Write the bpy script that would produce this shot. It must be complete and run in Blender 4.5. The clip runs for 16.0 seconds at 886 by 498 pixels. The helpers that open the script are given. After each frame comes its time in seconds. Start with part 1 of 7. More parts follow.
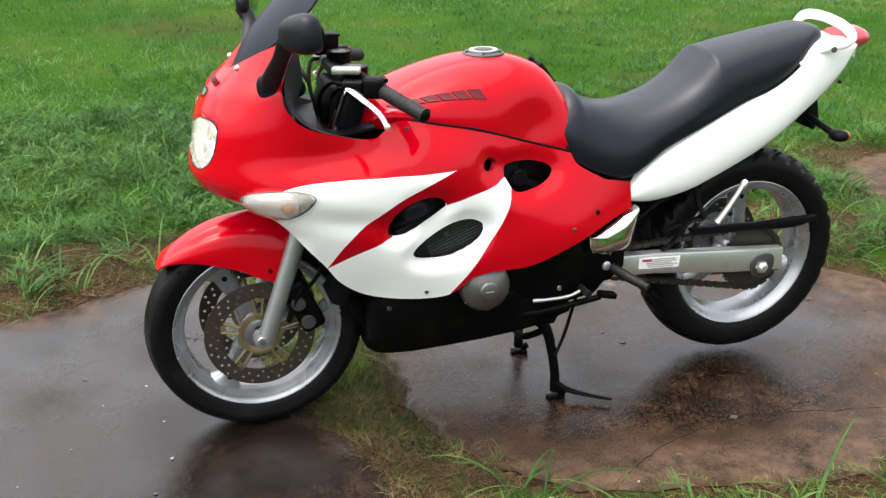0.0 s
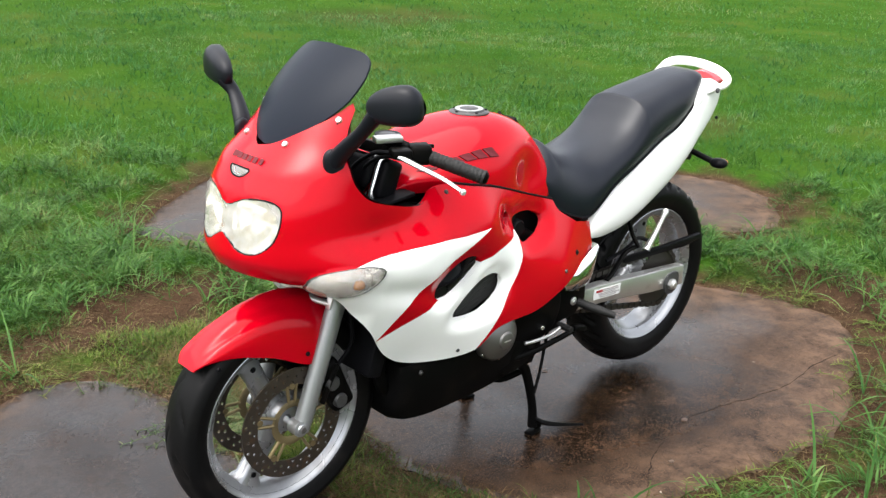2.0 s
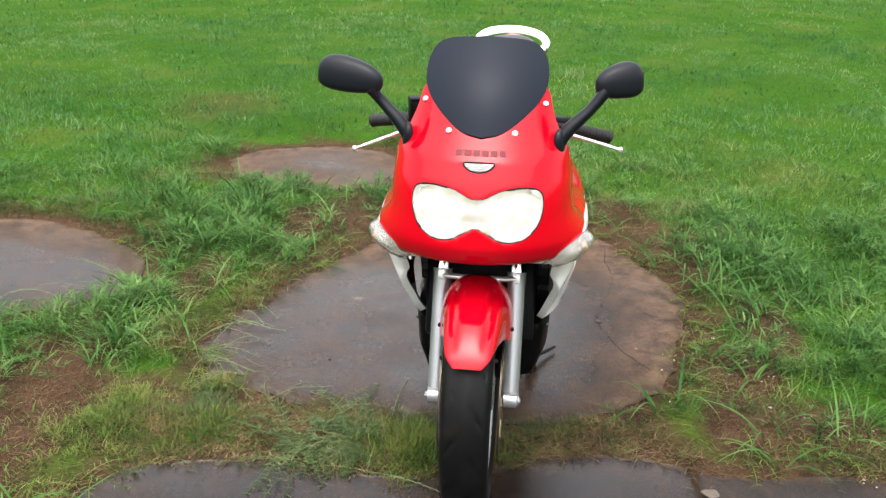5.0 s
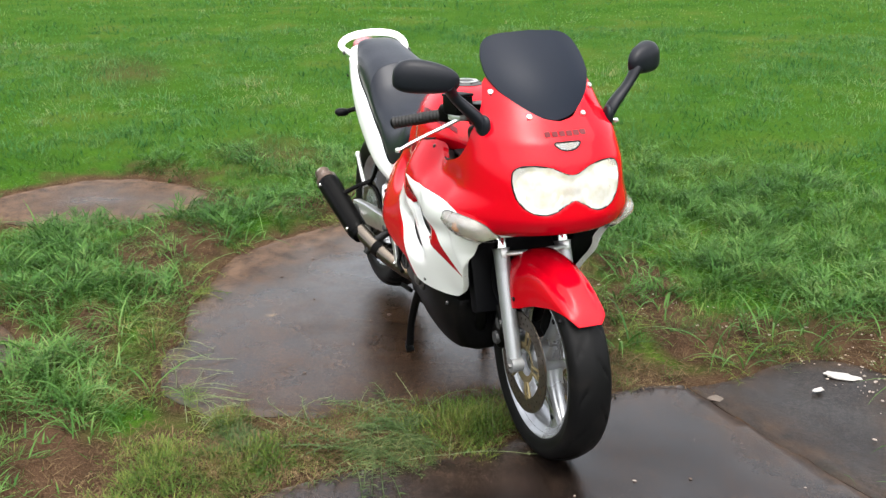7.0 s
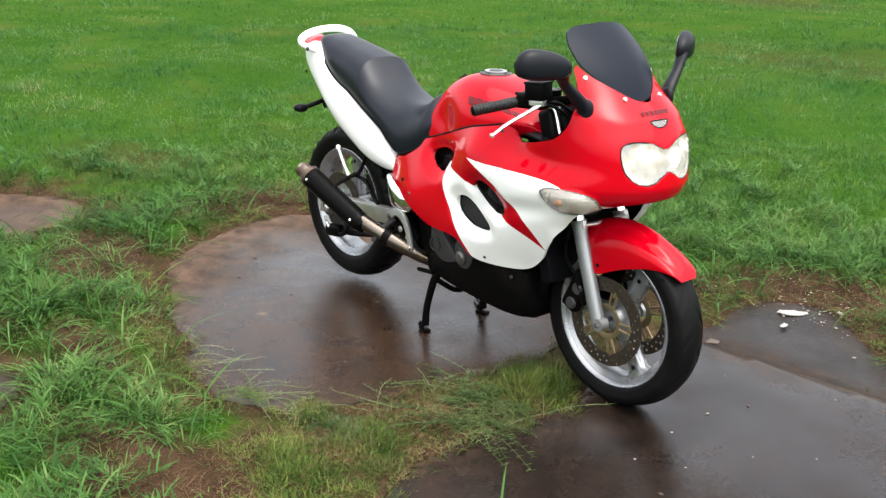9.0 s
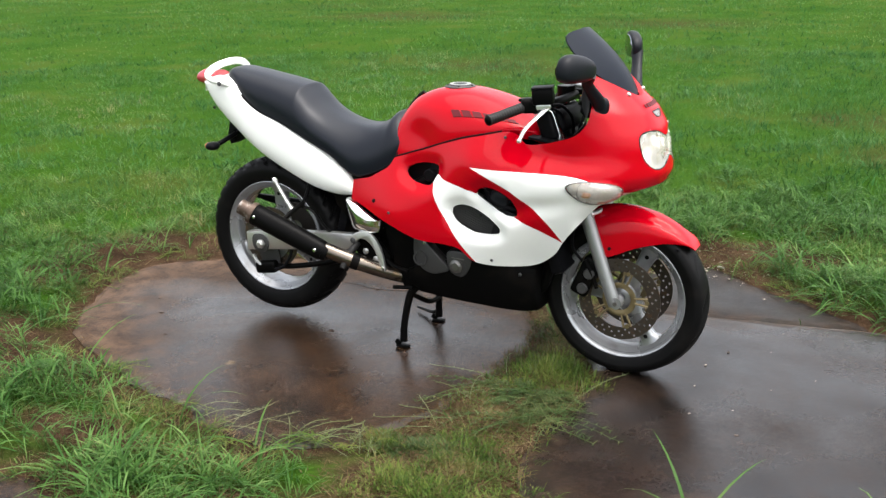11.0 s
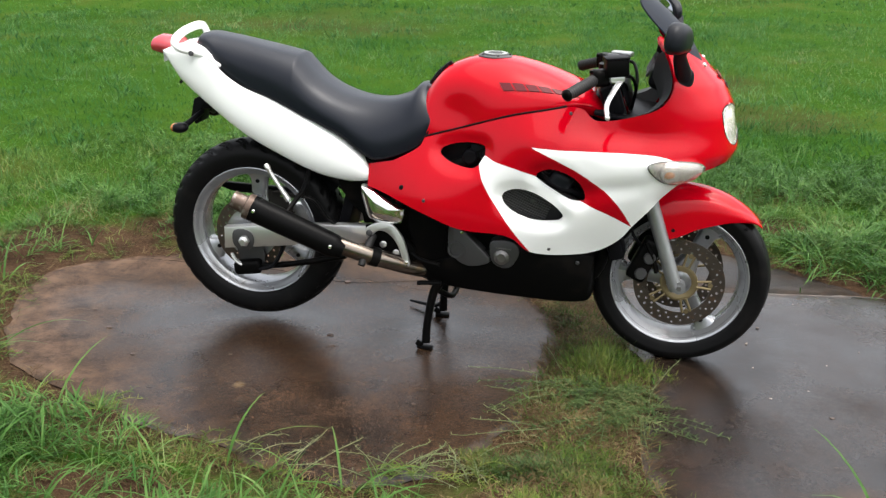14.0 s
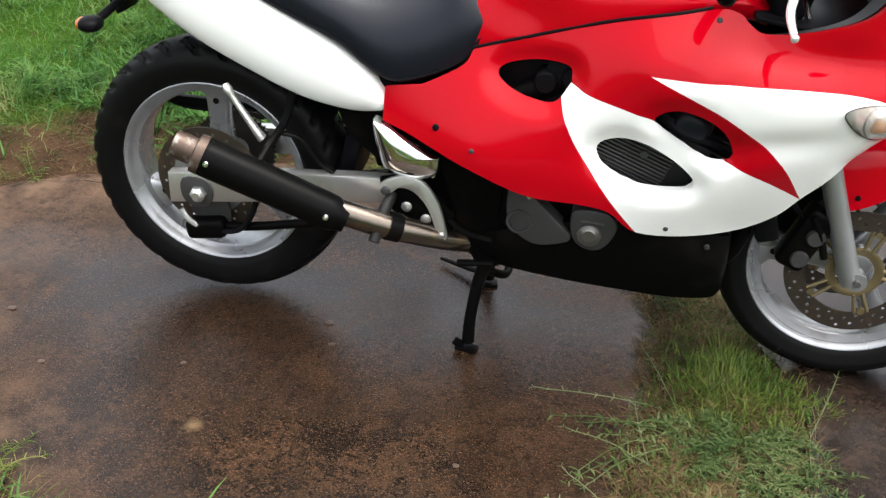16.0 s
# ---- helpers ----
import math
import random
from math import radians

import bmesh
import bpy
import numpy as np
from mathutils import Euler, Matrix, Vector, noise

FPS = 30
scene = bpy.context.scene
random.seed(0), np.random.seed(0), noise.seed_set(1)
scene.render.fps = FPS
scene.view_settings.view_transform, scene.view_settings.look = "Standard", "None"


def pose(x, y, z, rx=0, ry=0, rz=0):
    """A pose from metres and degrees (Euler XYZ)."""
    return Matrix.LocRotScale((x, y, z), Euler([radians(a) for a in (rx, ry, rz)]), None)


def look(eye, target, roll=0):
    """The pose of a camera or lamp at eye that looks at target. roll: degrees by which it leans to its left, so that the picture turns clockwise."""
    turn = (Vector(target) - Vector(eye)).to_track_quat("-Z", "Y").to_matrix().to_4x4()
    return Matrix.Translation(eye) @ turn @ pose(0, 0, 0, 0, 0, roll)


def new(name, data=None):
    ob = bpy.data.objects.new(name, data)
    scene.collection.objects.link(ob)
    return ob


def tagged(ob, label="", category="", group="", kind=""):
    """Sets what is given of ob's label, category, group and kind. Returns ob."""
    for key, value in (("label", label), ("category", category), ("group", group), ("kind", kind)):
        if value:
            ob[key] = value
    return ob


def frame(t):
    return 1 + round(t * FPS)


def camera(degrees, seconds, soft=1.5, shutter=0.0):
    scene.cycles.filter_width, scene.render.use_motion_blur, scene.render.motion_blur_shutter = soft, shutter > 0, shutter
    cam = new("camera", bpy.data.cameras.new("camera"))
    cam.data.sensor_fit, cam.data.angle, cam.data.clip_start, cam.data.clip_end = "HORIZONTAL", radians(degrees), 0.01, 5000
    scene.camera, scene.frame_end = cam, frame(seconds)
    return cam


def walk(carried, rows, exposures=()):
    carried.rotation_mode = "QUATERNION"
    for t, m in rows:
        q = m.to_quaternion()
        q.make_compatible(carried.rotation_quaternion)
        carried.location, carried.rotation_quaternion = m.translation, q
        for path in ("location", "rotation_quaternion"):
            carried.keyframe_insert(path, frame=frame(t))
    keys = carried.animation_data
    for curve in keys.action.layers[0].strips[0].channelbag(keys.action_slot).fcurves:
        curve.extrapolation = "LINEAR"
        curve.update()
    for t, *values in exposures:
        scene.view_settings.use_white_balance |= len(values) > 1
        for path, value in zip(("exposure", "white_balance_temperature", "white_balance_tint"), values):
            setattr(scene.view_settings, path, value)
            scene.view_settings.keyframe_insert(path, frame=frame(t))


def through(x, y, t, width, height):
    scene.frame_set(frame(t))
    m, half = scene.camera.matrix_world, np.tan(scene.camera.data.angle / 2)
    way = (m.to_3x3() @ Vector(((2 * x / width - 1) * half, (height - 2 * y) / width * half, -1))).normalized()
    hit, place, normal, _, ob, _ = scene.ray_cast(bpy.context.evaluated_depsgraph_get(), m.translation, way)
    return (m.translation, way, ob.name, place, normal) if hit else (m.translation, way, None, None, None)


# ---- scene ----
from mathutils.geometry import delaunay_2d_cdt

cam = camera(46.4, 16.0, 1.4)
PATH = [
    (0, (1.751, 2.561, 1.522), (1.194, 0.791, 0.777), 0.4),
    (0.5, (1.978, 2.498, 1.492), (1.279, 0.751, 0.814), 1.2),
    (1, (2.329, 2.369, 1.534), (1.473, 0.721, 0.791), 0.6),
    (1.5, (2.522, 2.172, 1.589), (1.462, 0.642, 0.857), -0.2),
    (2, (2.776, 1.978, 1.564), (1.483, 0.605, 0.901), 2.4),
    (2.5, (3.125, 1.748, 1.543), (1.677, 0.553, 0.855), -0.9),
    (3, (3.343, 1.469, 1.542), (1.784, 0.403, 0.885), 0.6),
    (3.5, (3.474, 1.134, 1.563), (1.770, 0.352, 0.865), 3.9),
    (3.7, (3.562, 0.998, 1.565), (1.825, 0.339, 0.827), 2.1),
    (4.85, (3.895, 0.240, 1.545), (2.023, 0.010, 0.877), 1.4),
    (6, (3.958, -0.555, 1.513), (2.069, -0.331, 0.896), 1.4),
    (6.5, (3.939, -0.899, 1.536), (2.084, -0.473, 0.922), 1.9),
    (7, (3.930, -1.220, 1.532), (2.148, -0.566, 0.901), -0.6),
    (7.5, (3.909, -1.570, 1.546), (2.222, -0.712, 0.900), 0.9),
    (8, (3.748, -1.823, 1.516), (2.143, -0.822, 0.866), -0.3),
    (8.2, (3.703, -1.952, 1.552), (2.112, -0.933, 0.895), 0.3),
    (9.25, (3.380, -2.580, 1.525), (1.990, -1.284, 0.900), 0.8),
    (10.3, (2.921, -3.118, 1.490), (1.792, -1.580, 0.890), 1.3),
    (10.5, (2.823, -3.161, 1.445), (1.731, -1.577, 0.900), 1.5),
    (11, (2.506, -3.334, 1.521), (1.615, -1.642, 0.934), -1.4),
    (11.5, (2.215, -3.401, 1.435), (1.371, -1.672, 0.889), -1.1),
    (12, (1.918, -3.318, 1.513), (1.276, -1.527, 0.895), -0.5),
    (12.5, (1.674, -3.339, 1.469), (1.147, -1.505, 0.871), -0.4),
    (13, (1.467, -3.370, 1.519), (1.074, -1.513, 0.890), 0.0),
    (13.5, (1.415, -3.357, 1.510), (1.003, -1.497, 0.901), 0.2),
    (14, (1.348, -3.306, 1.506), (0.971, -1.458, 0.840), 0.8),
    (14.5, (1.243, -3.109, 1.445), (0.850, -1.274, 0.752), 0.2),
    (15, (1.175, -2.753, 1.469), (0.800, -0.945, 0.701), 1.3),
    (15.5, (1.123, -2.413, 1.448), (0.751, -0.673, 0.533), 1.0),
    (16, (0.982, -2.121, 1.436), (0.640, -0.425, 0.432), 1.1),
]
walk(cam, [(t, look(eye, target, roll)) for t, eye, target, roll in PATH], [(0, 1.53), (3.7, 1.53), (6, 1.74), (6.5, 1.68), (7, 1.58), (8.2, 1.52), (10.5, 1.38), (15.4, 1.32), (16, 1.44)])

# ---- overcast daylight ----
world = bpy.data.worlds.new("overcast_sky")
scene.world = world
world.use_nodes = True
wn, wl = world.node_tree.nodes, world.node_tree.links
sky = wn.new("ShaderNodeTexSky")
sky.sky_type, sky.sun_disc = "NISHITA", False
sky.sun_elevation, sky.sun_rotation = radians(72), radians(95)
sky.air_density, sky.dust_density, sky.ozone_density = 1.0, 6.0, 1.0
grey = wn.new("ShaderNodeHueSaturation")
grey.inputs["Saturation"].default_value = 0.27
wl.new(sky.outputs["Color"], grey.inputs["Color"])
# thin bright cloud low down, thicker and darker cloud overhead
where, split, rise, clouds = wn.new("ShaderNodeTexCoord"), wn.new("ShaderNodeSeparateXYZ"), wn.new("ShaderNodeMapRange"), wn.new("ShaderNodeVectorMath")
clouds.operation = "SCALE"
rise.inputs["From Min"].default_value, rise.inputs["From Max"].default_value = 0.0, 1.0
rise.inputs["To Min"].default_value, rise.inputs["To Max"].default_value = 1.42, 1.12
wl.new(where.outputs["Generated"], split.inputs["Vector"])
wl.new(split.outputs["Z"], rise.inputs["Value"])
wl.new(grey.outputs["Color"], clouds.inputs["Vector"])
wl.new(rise.outputs["Result"], clouds.inputs["Scale"])
wl.new(clouds.outputs["Vector"], wn["Background"].inputs["Color"])
wn["Background"].inputs["Strength"].default_value = 0.14

sun = new("sun", bpy.data.lights.new("sun", "SUN"))
sun.data.energy, sun.data.angle, sun.data.color = 1.2, radians(110), (1.0, 0.955, 0.88)
sun.matrix_world = look((2.2, -0.4, 5.0), (0.6, 0.0, 0.0))

# ---- shape of the fairing: half-width over length and height, and the nose profile ----
STATIONS = np.array([
    (.995, .765, .262), (1.30, .52, .205), (1.35, .735, .270), (1.157, .615, .265), (1.03, .685, .262),
    (1.09, .545, .266), (.912, .585, .242), (.835, .72, .208), (.845, .69, .226), (.902, .511, .25),
    (.675, .765, .147), (.445, .595, .148), (1.173, .856, .196), (.656, .558, .235), (.70, .70, .184),
    (.75, .46, .24), (1.10, .757, .270), (1.18, .757, .274), (1.26, .757, .273), (1.15, .72, .270), (1.1, .45, .228), (1.11, .405, .205), (1.25, .46, .187), (1.33, .68, .264), (1.34, .80, .245), (1.35, .88, .226), (1.30, .957, .222), (1.25, .815, .246),
    (1.25, 1.005, .208), (1.20, 1.06, .200), (1.42, .62, .222), (.93, .85, .19), (1.2, .41, .172)])
NOSE_Z = (.60, .687, .706, .743, .832, .894, .945, .996, 1.047, 1.12)
NOSE_X = (1.44, 1.560, 1.600, 1.617, 1.606, 1.585, 1.556, 1.501, 1.455, 1.39)
CORE_Z = (.60, .75, .80, .88, .957, 1.005, 1.06, 1.12)
CORE_X = (1.33, 1.33, 1.34, 1.35, 1.30, 1.25, 1.20, 1.15)
SQUARE_Z, SQUARE = (.68, .76, .86, 1.0), (1.85, 2.1, 2.5, 2.4)


def spline_kernel(r):
    r = np.maximum(r, 1e-9)
    return r * r * np.log(r)


def solve_widths():
    p, n = STATIONS[:, :2], len(STATIONS)
    a = np.zeros((n + 3, n + 3))
    a[:n, :n] = spline_kernel(np.linalg.norm(p[:, None] - p[None], axis=-1)) + 3e-4 * np.eye(n)
    a[:n, n], a[n, :n] = 1, 1
    a[:n, n + 1:], a[n + 1:, :n] = p, p.T
    return np.linalg.solve(a, np.r_[STATIONS[:, 2], 0, 0, 0])


WIDTHS = solve_widths()


def core_x(z):
    return np.interp(z, CORE_Z, CORE_X)


def nose_x(z):
    return np.interp(z, NOSE_Z, NOSE_X)


def square(z):
    """How boxy the nose is at a height: 2 is an ellipse."""
    return np.interp(z, SQUARE_Z, SQUARE)


def half_width(x, z):
    x, z = np.minimum(np.asarray(x, float), core_x(z)), np.asarray(z, float)
    r = np.hypot(x[..., None] - STATIONS[:, 0], z[..., None] - STATIONS[:, 1])
    return spline_kernel(r) @ WIDTHS[:-3] + WIDTHS[-3] + WIDTHS[-2] * x + WIDTHS[-1] * z


ARC = 0.35


def chart(x, z):
    """The flat coordinate along the skin, 0 on the centre line of the nose, for a place seen from the side."""
    x, z = np.asarray(x, float), np.asarray(z, float)
    c = core_x(z)
    k = np.clip((x - c) / (nose_x(z) - c), 0, 1)
    return np.where(x < c, ARC + c - x, ARC * 2 / np.pi * np.arccos(k ** (square(z) / 2)))


def chart_front(y, z):
    """The same for a place seen from ahead."""
    y, z = np.asarray(y, float), np.asarray(z, float)
    k = np.clip(y / half_width(core_x(z), z), 0, 1)
    return ARC * 2 / np.pi * np.arcsin(k ** (square(z) / 2))


def skin(s, z):
    """The place on the left skin for flat coordinates."""
    s, z = np.asarray(s, float), np.asarray(z, float)
    c, a = core_x(z), np.clip(s / ARC, 0, 1) * np.pi / 2
    x = np.where(s > ARC, c - (s - ARC), c + (nose_x(z) - c) * np.cos(a) ** (2 / square(z)))
    y = half_width(x, z) * np.where(s > ARC, 1, np.sin(a) ** (2 / square(z)))
    return np.stack([x, y, z], -1)

# ---- materials ----
def surface(name, base, rough=0.5, metal=0.0, vary=0.12, stain=6.0, grain=140.0, bump=0.05, coat=0.0, spec=.5, dirt=None, amount=0.0, spread=0.15):
    """A procedural material: base colour broken up by wide stains and fine grain, with relief and uneven gloss."""
    m = bpy.data.materials.new(name)
    m.use_nodes = True
    n, l = m.node_tree.nodes, m.node_tree.links
    b = n["Principled BSDF"]
    b.inputs["Metallic"].default_value = metal
    b.inputs["Coat Weight"].default_value = coat
    b.inputs["Coat Roughness"].default_value = 0.04
    b.inputs["Specular IOR Level"].default_value = spec
    at = n.new("ShaderNodeTexCoord")
    wide, fine = n.new("ShaderNodeTexNoise"), n.new("ShaderNodeTexNoise")
    wide.inputs["Scale"].default_value, wide.inputs["Detail"].default_value = stain, 6
    fine.inputs["Scale"].default_value, fine.inputs["Detail"].default_value = grain, 3
    l.new(at.outputs["Object"], wide.inputs["Vector"])
    l.new(at.outputs["Object"], fine.inputs["Vector"])
    mix = n.new("ShaderNodeMix")
    mix.data_type = "RGBA"
    mix.inputs["A"].default_value = (*[c * (1 - vary) for c in base], 1)
    mix.inputs["B"].default_value = (*[min(1, c * (1 + vary)) for c in base], 1)
    add = n.new("ShaderNodeMath")
    add.operation = "MULTIPLY_ADD"
    add.inputs[1].default_value = 0.35
    l.new(fine.outputs["Fac"], add.inputs[0])
    half = n.new("ShaderNodeMath")
    half.operation = "MULTIPLY"
    half.inputs[1].default_value = 0.65
    l.new(wide.outputs["Fac"], half.inputs[0])
    l.new(half.outputs[0], add.inputs[2])
    l.new(add.outputs[0], mix.inputs["Factor"])
    colour = mix.outputs["Result"]
    if dirt:
        ramp = n.new("ShaderNodeMapRange")
        ramp.inputs["From Min"].default_value, ramp.inputs["From Max"].default_value = 0.55, 0.55 + spread
        ramp.inputs["To Max"].default_value = amount
        spots = n.new("ShaderNodeTexNoise")
        spots.inputs["Scale"].default_value, spots.inputs["Detail"].default_value = stain * 2.3, 8
        l.new(at.outputs["Object"], spots.inputs["Vector"])
        l.new(spots.outputs["Fac"], ramp.inputs["Value"])
        over = n.new("ShaderNodeMix")
        over.data_type = "RGBA"
        l.new(ramp.outputs["Result"], over.inputs["Factor"])
        l.new(colour, over.inputs["A"])
        over.inputs["B"].default_value = (*dirt, 1)
        colour = over.outputs["Result"]
    l.new(colour, b.inputs["Base Color"])
    gloss = n.new("ShaderNodeMapRange")
    gloss.inputs["To Min"].default_value, gloss.inputs["To Max"].default_value = max(0.02, rough * 0.75), min(1, rough * 1.3)
    l.new(wide.outputs["Fac"], gloss.inputs["Value"])
    l.new(gloss.outputs["Result"], b.inputs["Roughness"])
    if bump:
        relief = n.new("ShaderNodeBump")
        relief.inputs["Strength"].default_value, relief.inputs["Distance"].default_value = bump, 0.002
        l.new(fine.outputs["Fac"], relief.inputs["Height"])
        l.new(relief.outputs["Normal"], b.inputs["Normal"])
    return m


RED = surface("red_gloss_paint", (.395, .0006, .007), .03, vary=.05, bump=0, spec=.20)
WHITE = surface("white_gloss_paint", (.87, .88, .86), .08, vary=.03, bump=0, spec=.45)
BLACK = surface("black_plastic", (.004, .004, .005), .42, vary=.25, bump=.03, spec=.07)
SATIN = surface("satin_black_metal", (.0025, .0025, .0025), .34, vary=.3, bump=.03, spec=.04, dirt=(.014, .011, .009), amount=.3)
TRIM = surface("dark_grey_trim_plastic", (.020, .021, .022), .5, vary=.2, bump=.03, spec=.25)
MIRRORGLASS = surface("grey_mirror_glass", (.42, .44, .48), .05, metal=1, vary=.03, bump=0)
MIRRORCASE = surface("black_mirror_case", (.006, .007, .010), .36, vary=.2, bump=.05, spec=.17)
SCREEN = surface("dark_tinted_acrylic", (.0065, .0092, .0155), .36, vary=.1, bump=0, spec=.085)
VINYL = surface("black_seat_vinyl", (.0080, .0098, .0150), .32, spec=.24, vary=.15, grain=420, bump=.08)
RUBBER = surface("tyre_rubber", (.0040, .0040, .0042), .42, spec=.09, vary=.3, grain=200, bump=.08, dirt=(.014, .012, .011), amount=.4)
GRIP = surface("grip_rubber", (.007, .007, .007), .6, spec=.3, vary=.2, grain=300, bump=.5)
SILVER = surface("silver_wheel_paint", (.36, .37, .385), .27, metal=.72, vary=.1, grain=260, bump=.05, dirt=(.12, .10, .08), amount=.35)
ALLOY = surface("brushed_aluminium", (.62, .62, .61), .34, metal=.85, vary=.12, grain=300, bump=.08, dirt=(.2, .19, .17), amount=.4)
FORKMETAL = surface("dull_fork_aluminium", (.32, .33, .34), .36, metal=.7, vary=.12, bump=.05, dirt=(.2, .19, .18), amount=.4)
CASE = surface("cast_engine_cover", (.17, .165, .16), .38, metal=.8, vary=.15, grain=400, bump=.15)
DARKCASE = surface("dark_grey_engine_case", (.045, .045, .046), .42, metal=.3, vary=.2, grain=400, bump=.15)
CHROME = surface("chrome", (.86, .87, .87), .07, metal=1, vary=.03, bump=0)
STEEL = surface("stained_steel_pipe", (.14, .120, .100), .24, metal=.95, vary=.35, stain=14, bump=.03, dirt=(.25, .16, .08), amount=.6)
BURNT = surface("heat_stained_outlet", (.085, .058, .044), .45, metal=.6, vary=.3, stain=22, bump=.08, dirt=(.35, .33, .31), amount=.6)
DISC = surface("worn_brake_disc", (.066, .054, .044), .38, metal=.7, vary=.2, stain=20, bump=.05, dirt=(.12, .07, .04), amount=.7)
GOLD = surface("gold_anodised_carrier", (.22, .172, .09), .4, metal=.7, vary=.2, stain=18, bump=.03)
CARBON = surface("carbon_muffler_sleeve", (.003, .003, .003), .28, vary=.4, grain=500, bump=0, spec=.045)
CHAINMETAL = surface("oily_chain", (.05, .045, .04), .45, metal=.7, vary=.3, bump=.1)
CORE = surface("black_cooler_core", (.02, .02, .021), .5, metal=.4, vary=.3, bump=.1)
FIN = surface("grey_cooler_fin", (.10, .10, .10), .45, metal=.6, vary=.3, bump=.1)
REDLENS = surface("faded_red_lens", (.36, .030, .040), .25, vary=.12, bump=0, coat=.6)
AMBER = surface("amber_lens", (.35, .12, .02), .25, vary=.2, bump=0, coat=.5)
DECAL = surface("dark_decal", (.095, .012, .016), .4, vary=.1, bump=0, spec=.15)
STICKER = surface("pale_sticker", (.7, .7, .69), .4, vary=.08, bump=0)
INK = surface("grey_print", (.32, .30, .30), .5, vary=.1, bump=0)
RUST = surface("rusty_foot", (.12, .035, .02), .7, vary=.3, bump=.3)
BRIGHT = surface("bright_reflector", (.90, .89, .86), .16, metal=.75, vary=.08, stain=40, bump=.05)
LEVER = surface("polished_lever", (.72, .73, .72), .22, metal=.7, vary=.06, bump=.02)


def clear_plastic(name, tint, rough, through):
    """An aged clear lens: it lets light through, with a milky, spotted face."""
    m = bpy.data.materials.new(name)
    m.use_nodes = True
    n, l = m.node_tree.nodes, m.node_tree.links
    b = n["Principled BSDF"]
    at, spots = n.new("ShaderNodeTexCoord"), n.new("ShaderNodeTexNoise")
    spots.inputs["Scale"].default_value, spots.inputs["Detail"].default_value = 30, 8
    l.new(at.outputs["Object"], spots.inputs["Vector"])
    mix = n.new("ShaderNodeMix")
    mix.data_type = "RGBA"
    mix.inputs["A"].default_value = (tint[0], tint[1], tint[2], 1)
    mix.inputs["B"].default_value = (tint[0] * .88, tint[1] * .83, tint[2] * .72, 1)
    ramp = n.new("ShaderNodeMapRange")
    ramp.inputs["From Min"].default_value, ramp.inputs["From Max"].default_value = .44, .66
    l.new(spots.outputs["Fac"], ramp.inputs["Value"])
    l.new(ramp.outputs["Result"], mix.inputs["Factor"])
    l.new(mix.outputs["Result"], b.inputs["Base Color"])
    b.inputs["Transmission Weight"].default_value = through
    b.inputs["Roughness"].default_value = rough
    b.inputs["IOR"].default_value = 1.3
    b.inputs["Coat Weight"].default_value = .6
    return m


LENS = clear_plastic("aged_clear_lens", (.95, .94, .89), .04, .70)
SIGNALLENS = clear_plastic("frosted_signal_lens", (.90, .88, .86), .05, .80)


# ---- building helpers ----
def part(name, bm, material, parent, label="", smooth=True):
    """Links a bmesh as one mesh object under a thing or under a part."""
    me = bpy.data.meshes.new(name)
    bmesh.ops.recalc_face_normals(bm, faces=bm.faces)
    bm.to_mesh(me)
    bm.free()
    return link(name, me, material, parent, label, smooth)


def link(name, me, material, parent, label="", smooth=True):
    me.materials.append(material)
    if smooth:
        me.shade_smooth()
        me.set_sharp_from_angle(angle=radians(42))
    ob = new(name, me)
    ob.parent = parent
    return tagged(ob, label)


def plain(name, verts, faces, material, parent, label="", smooth=True):
    me = bpy.data.meshes.new(name)
    me.from_pydata([tuple(map(float, v)) for v in verts], [], [tuple(map(int, f)) for f in faces])
    me.update()
    return link(name, me, material, parent, label, smooth)


def again(ob, parent, matrix):
    """The same part once more, on the same mesh, at another place under parent."""
    o = ob.copy()
    scene.collection.objects.link(o)
    o.parent = parent
    o.matrix_basis = matrix
    return o




def curve(points, closed=False, corners=(), steps=6):
    """A smooth line through the points (Catmull-Rom), sharp at the corners."""
    p = np.array(points, float)
    n, out = len(p), []
    for i in range(n if closed else n - 1):
        a, b = p[i], p[(i + 1) % n]
        before = p[i - 1] if (closed or i) and i not in corners else 2 * a - b
        j = (i + 1) % n
        after = p[(i + 2) % n] if (closed or i + 2 < n) and j not in corners else 2 * b - a
        for k in range(steps):
            t = k / steps
            out.append(.5 * (2 * a + (b - before) * t + (2 * before - 5 * a + 4 * b - after) * t * t + (3 * a - before - 3 * b + after) * t ** 3))
    if not closed:
        out.append(p[-1])
    return np.array(out)


def lathe(profile, centre, segments=64, axis="y", closed=False):
    """A turned shape: rows of (distance from the axis, place along the axis)."""
    pr = np.array(profile, float)
    a = np.linspace(0, 2 * np.pi, segments, endpoint=False)
    r, h = pr[:, 0][:, None], np.repeat(pr[:, 1][:, None], segments, 1)
    u, v = r * np.cos(a), r * np.sin(a)
    order = {"y": (u, h, v), "x": (h, u, v), "z": (u, v, h)}[axis]
    co = np.stack(order, -1) + np.array(centre)
    rows = len(pr)
    faces = []
    for i in range(rows if closed else rows - 1):
        j = (i + 1) % rows
        for k in range(segments):
            m = (k + 1) % segments
            faces.append((i * segments + k, i * segments + m, j * segments + m, j * segments + k))
    return co.reshape(-1, 3), faces


def bm_of(verts, faces):
    bm = bmesh.new()
    vs = [bm.verts.new(tuple(map(float, v))) for v in verts]
    for f in faces:
        try:
            bm.faces.new([vs[i] for i in f])
        except ValueError:
            pass
    bmesh.ops.remove_doubles(bm, verts=bm.verts, dist=1e-6)
    return bm


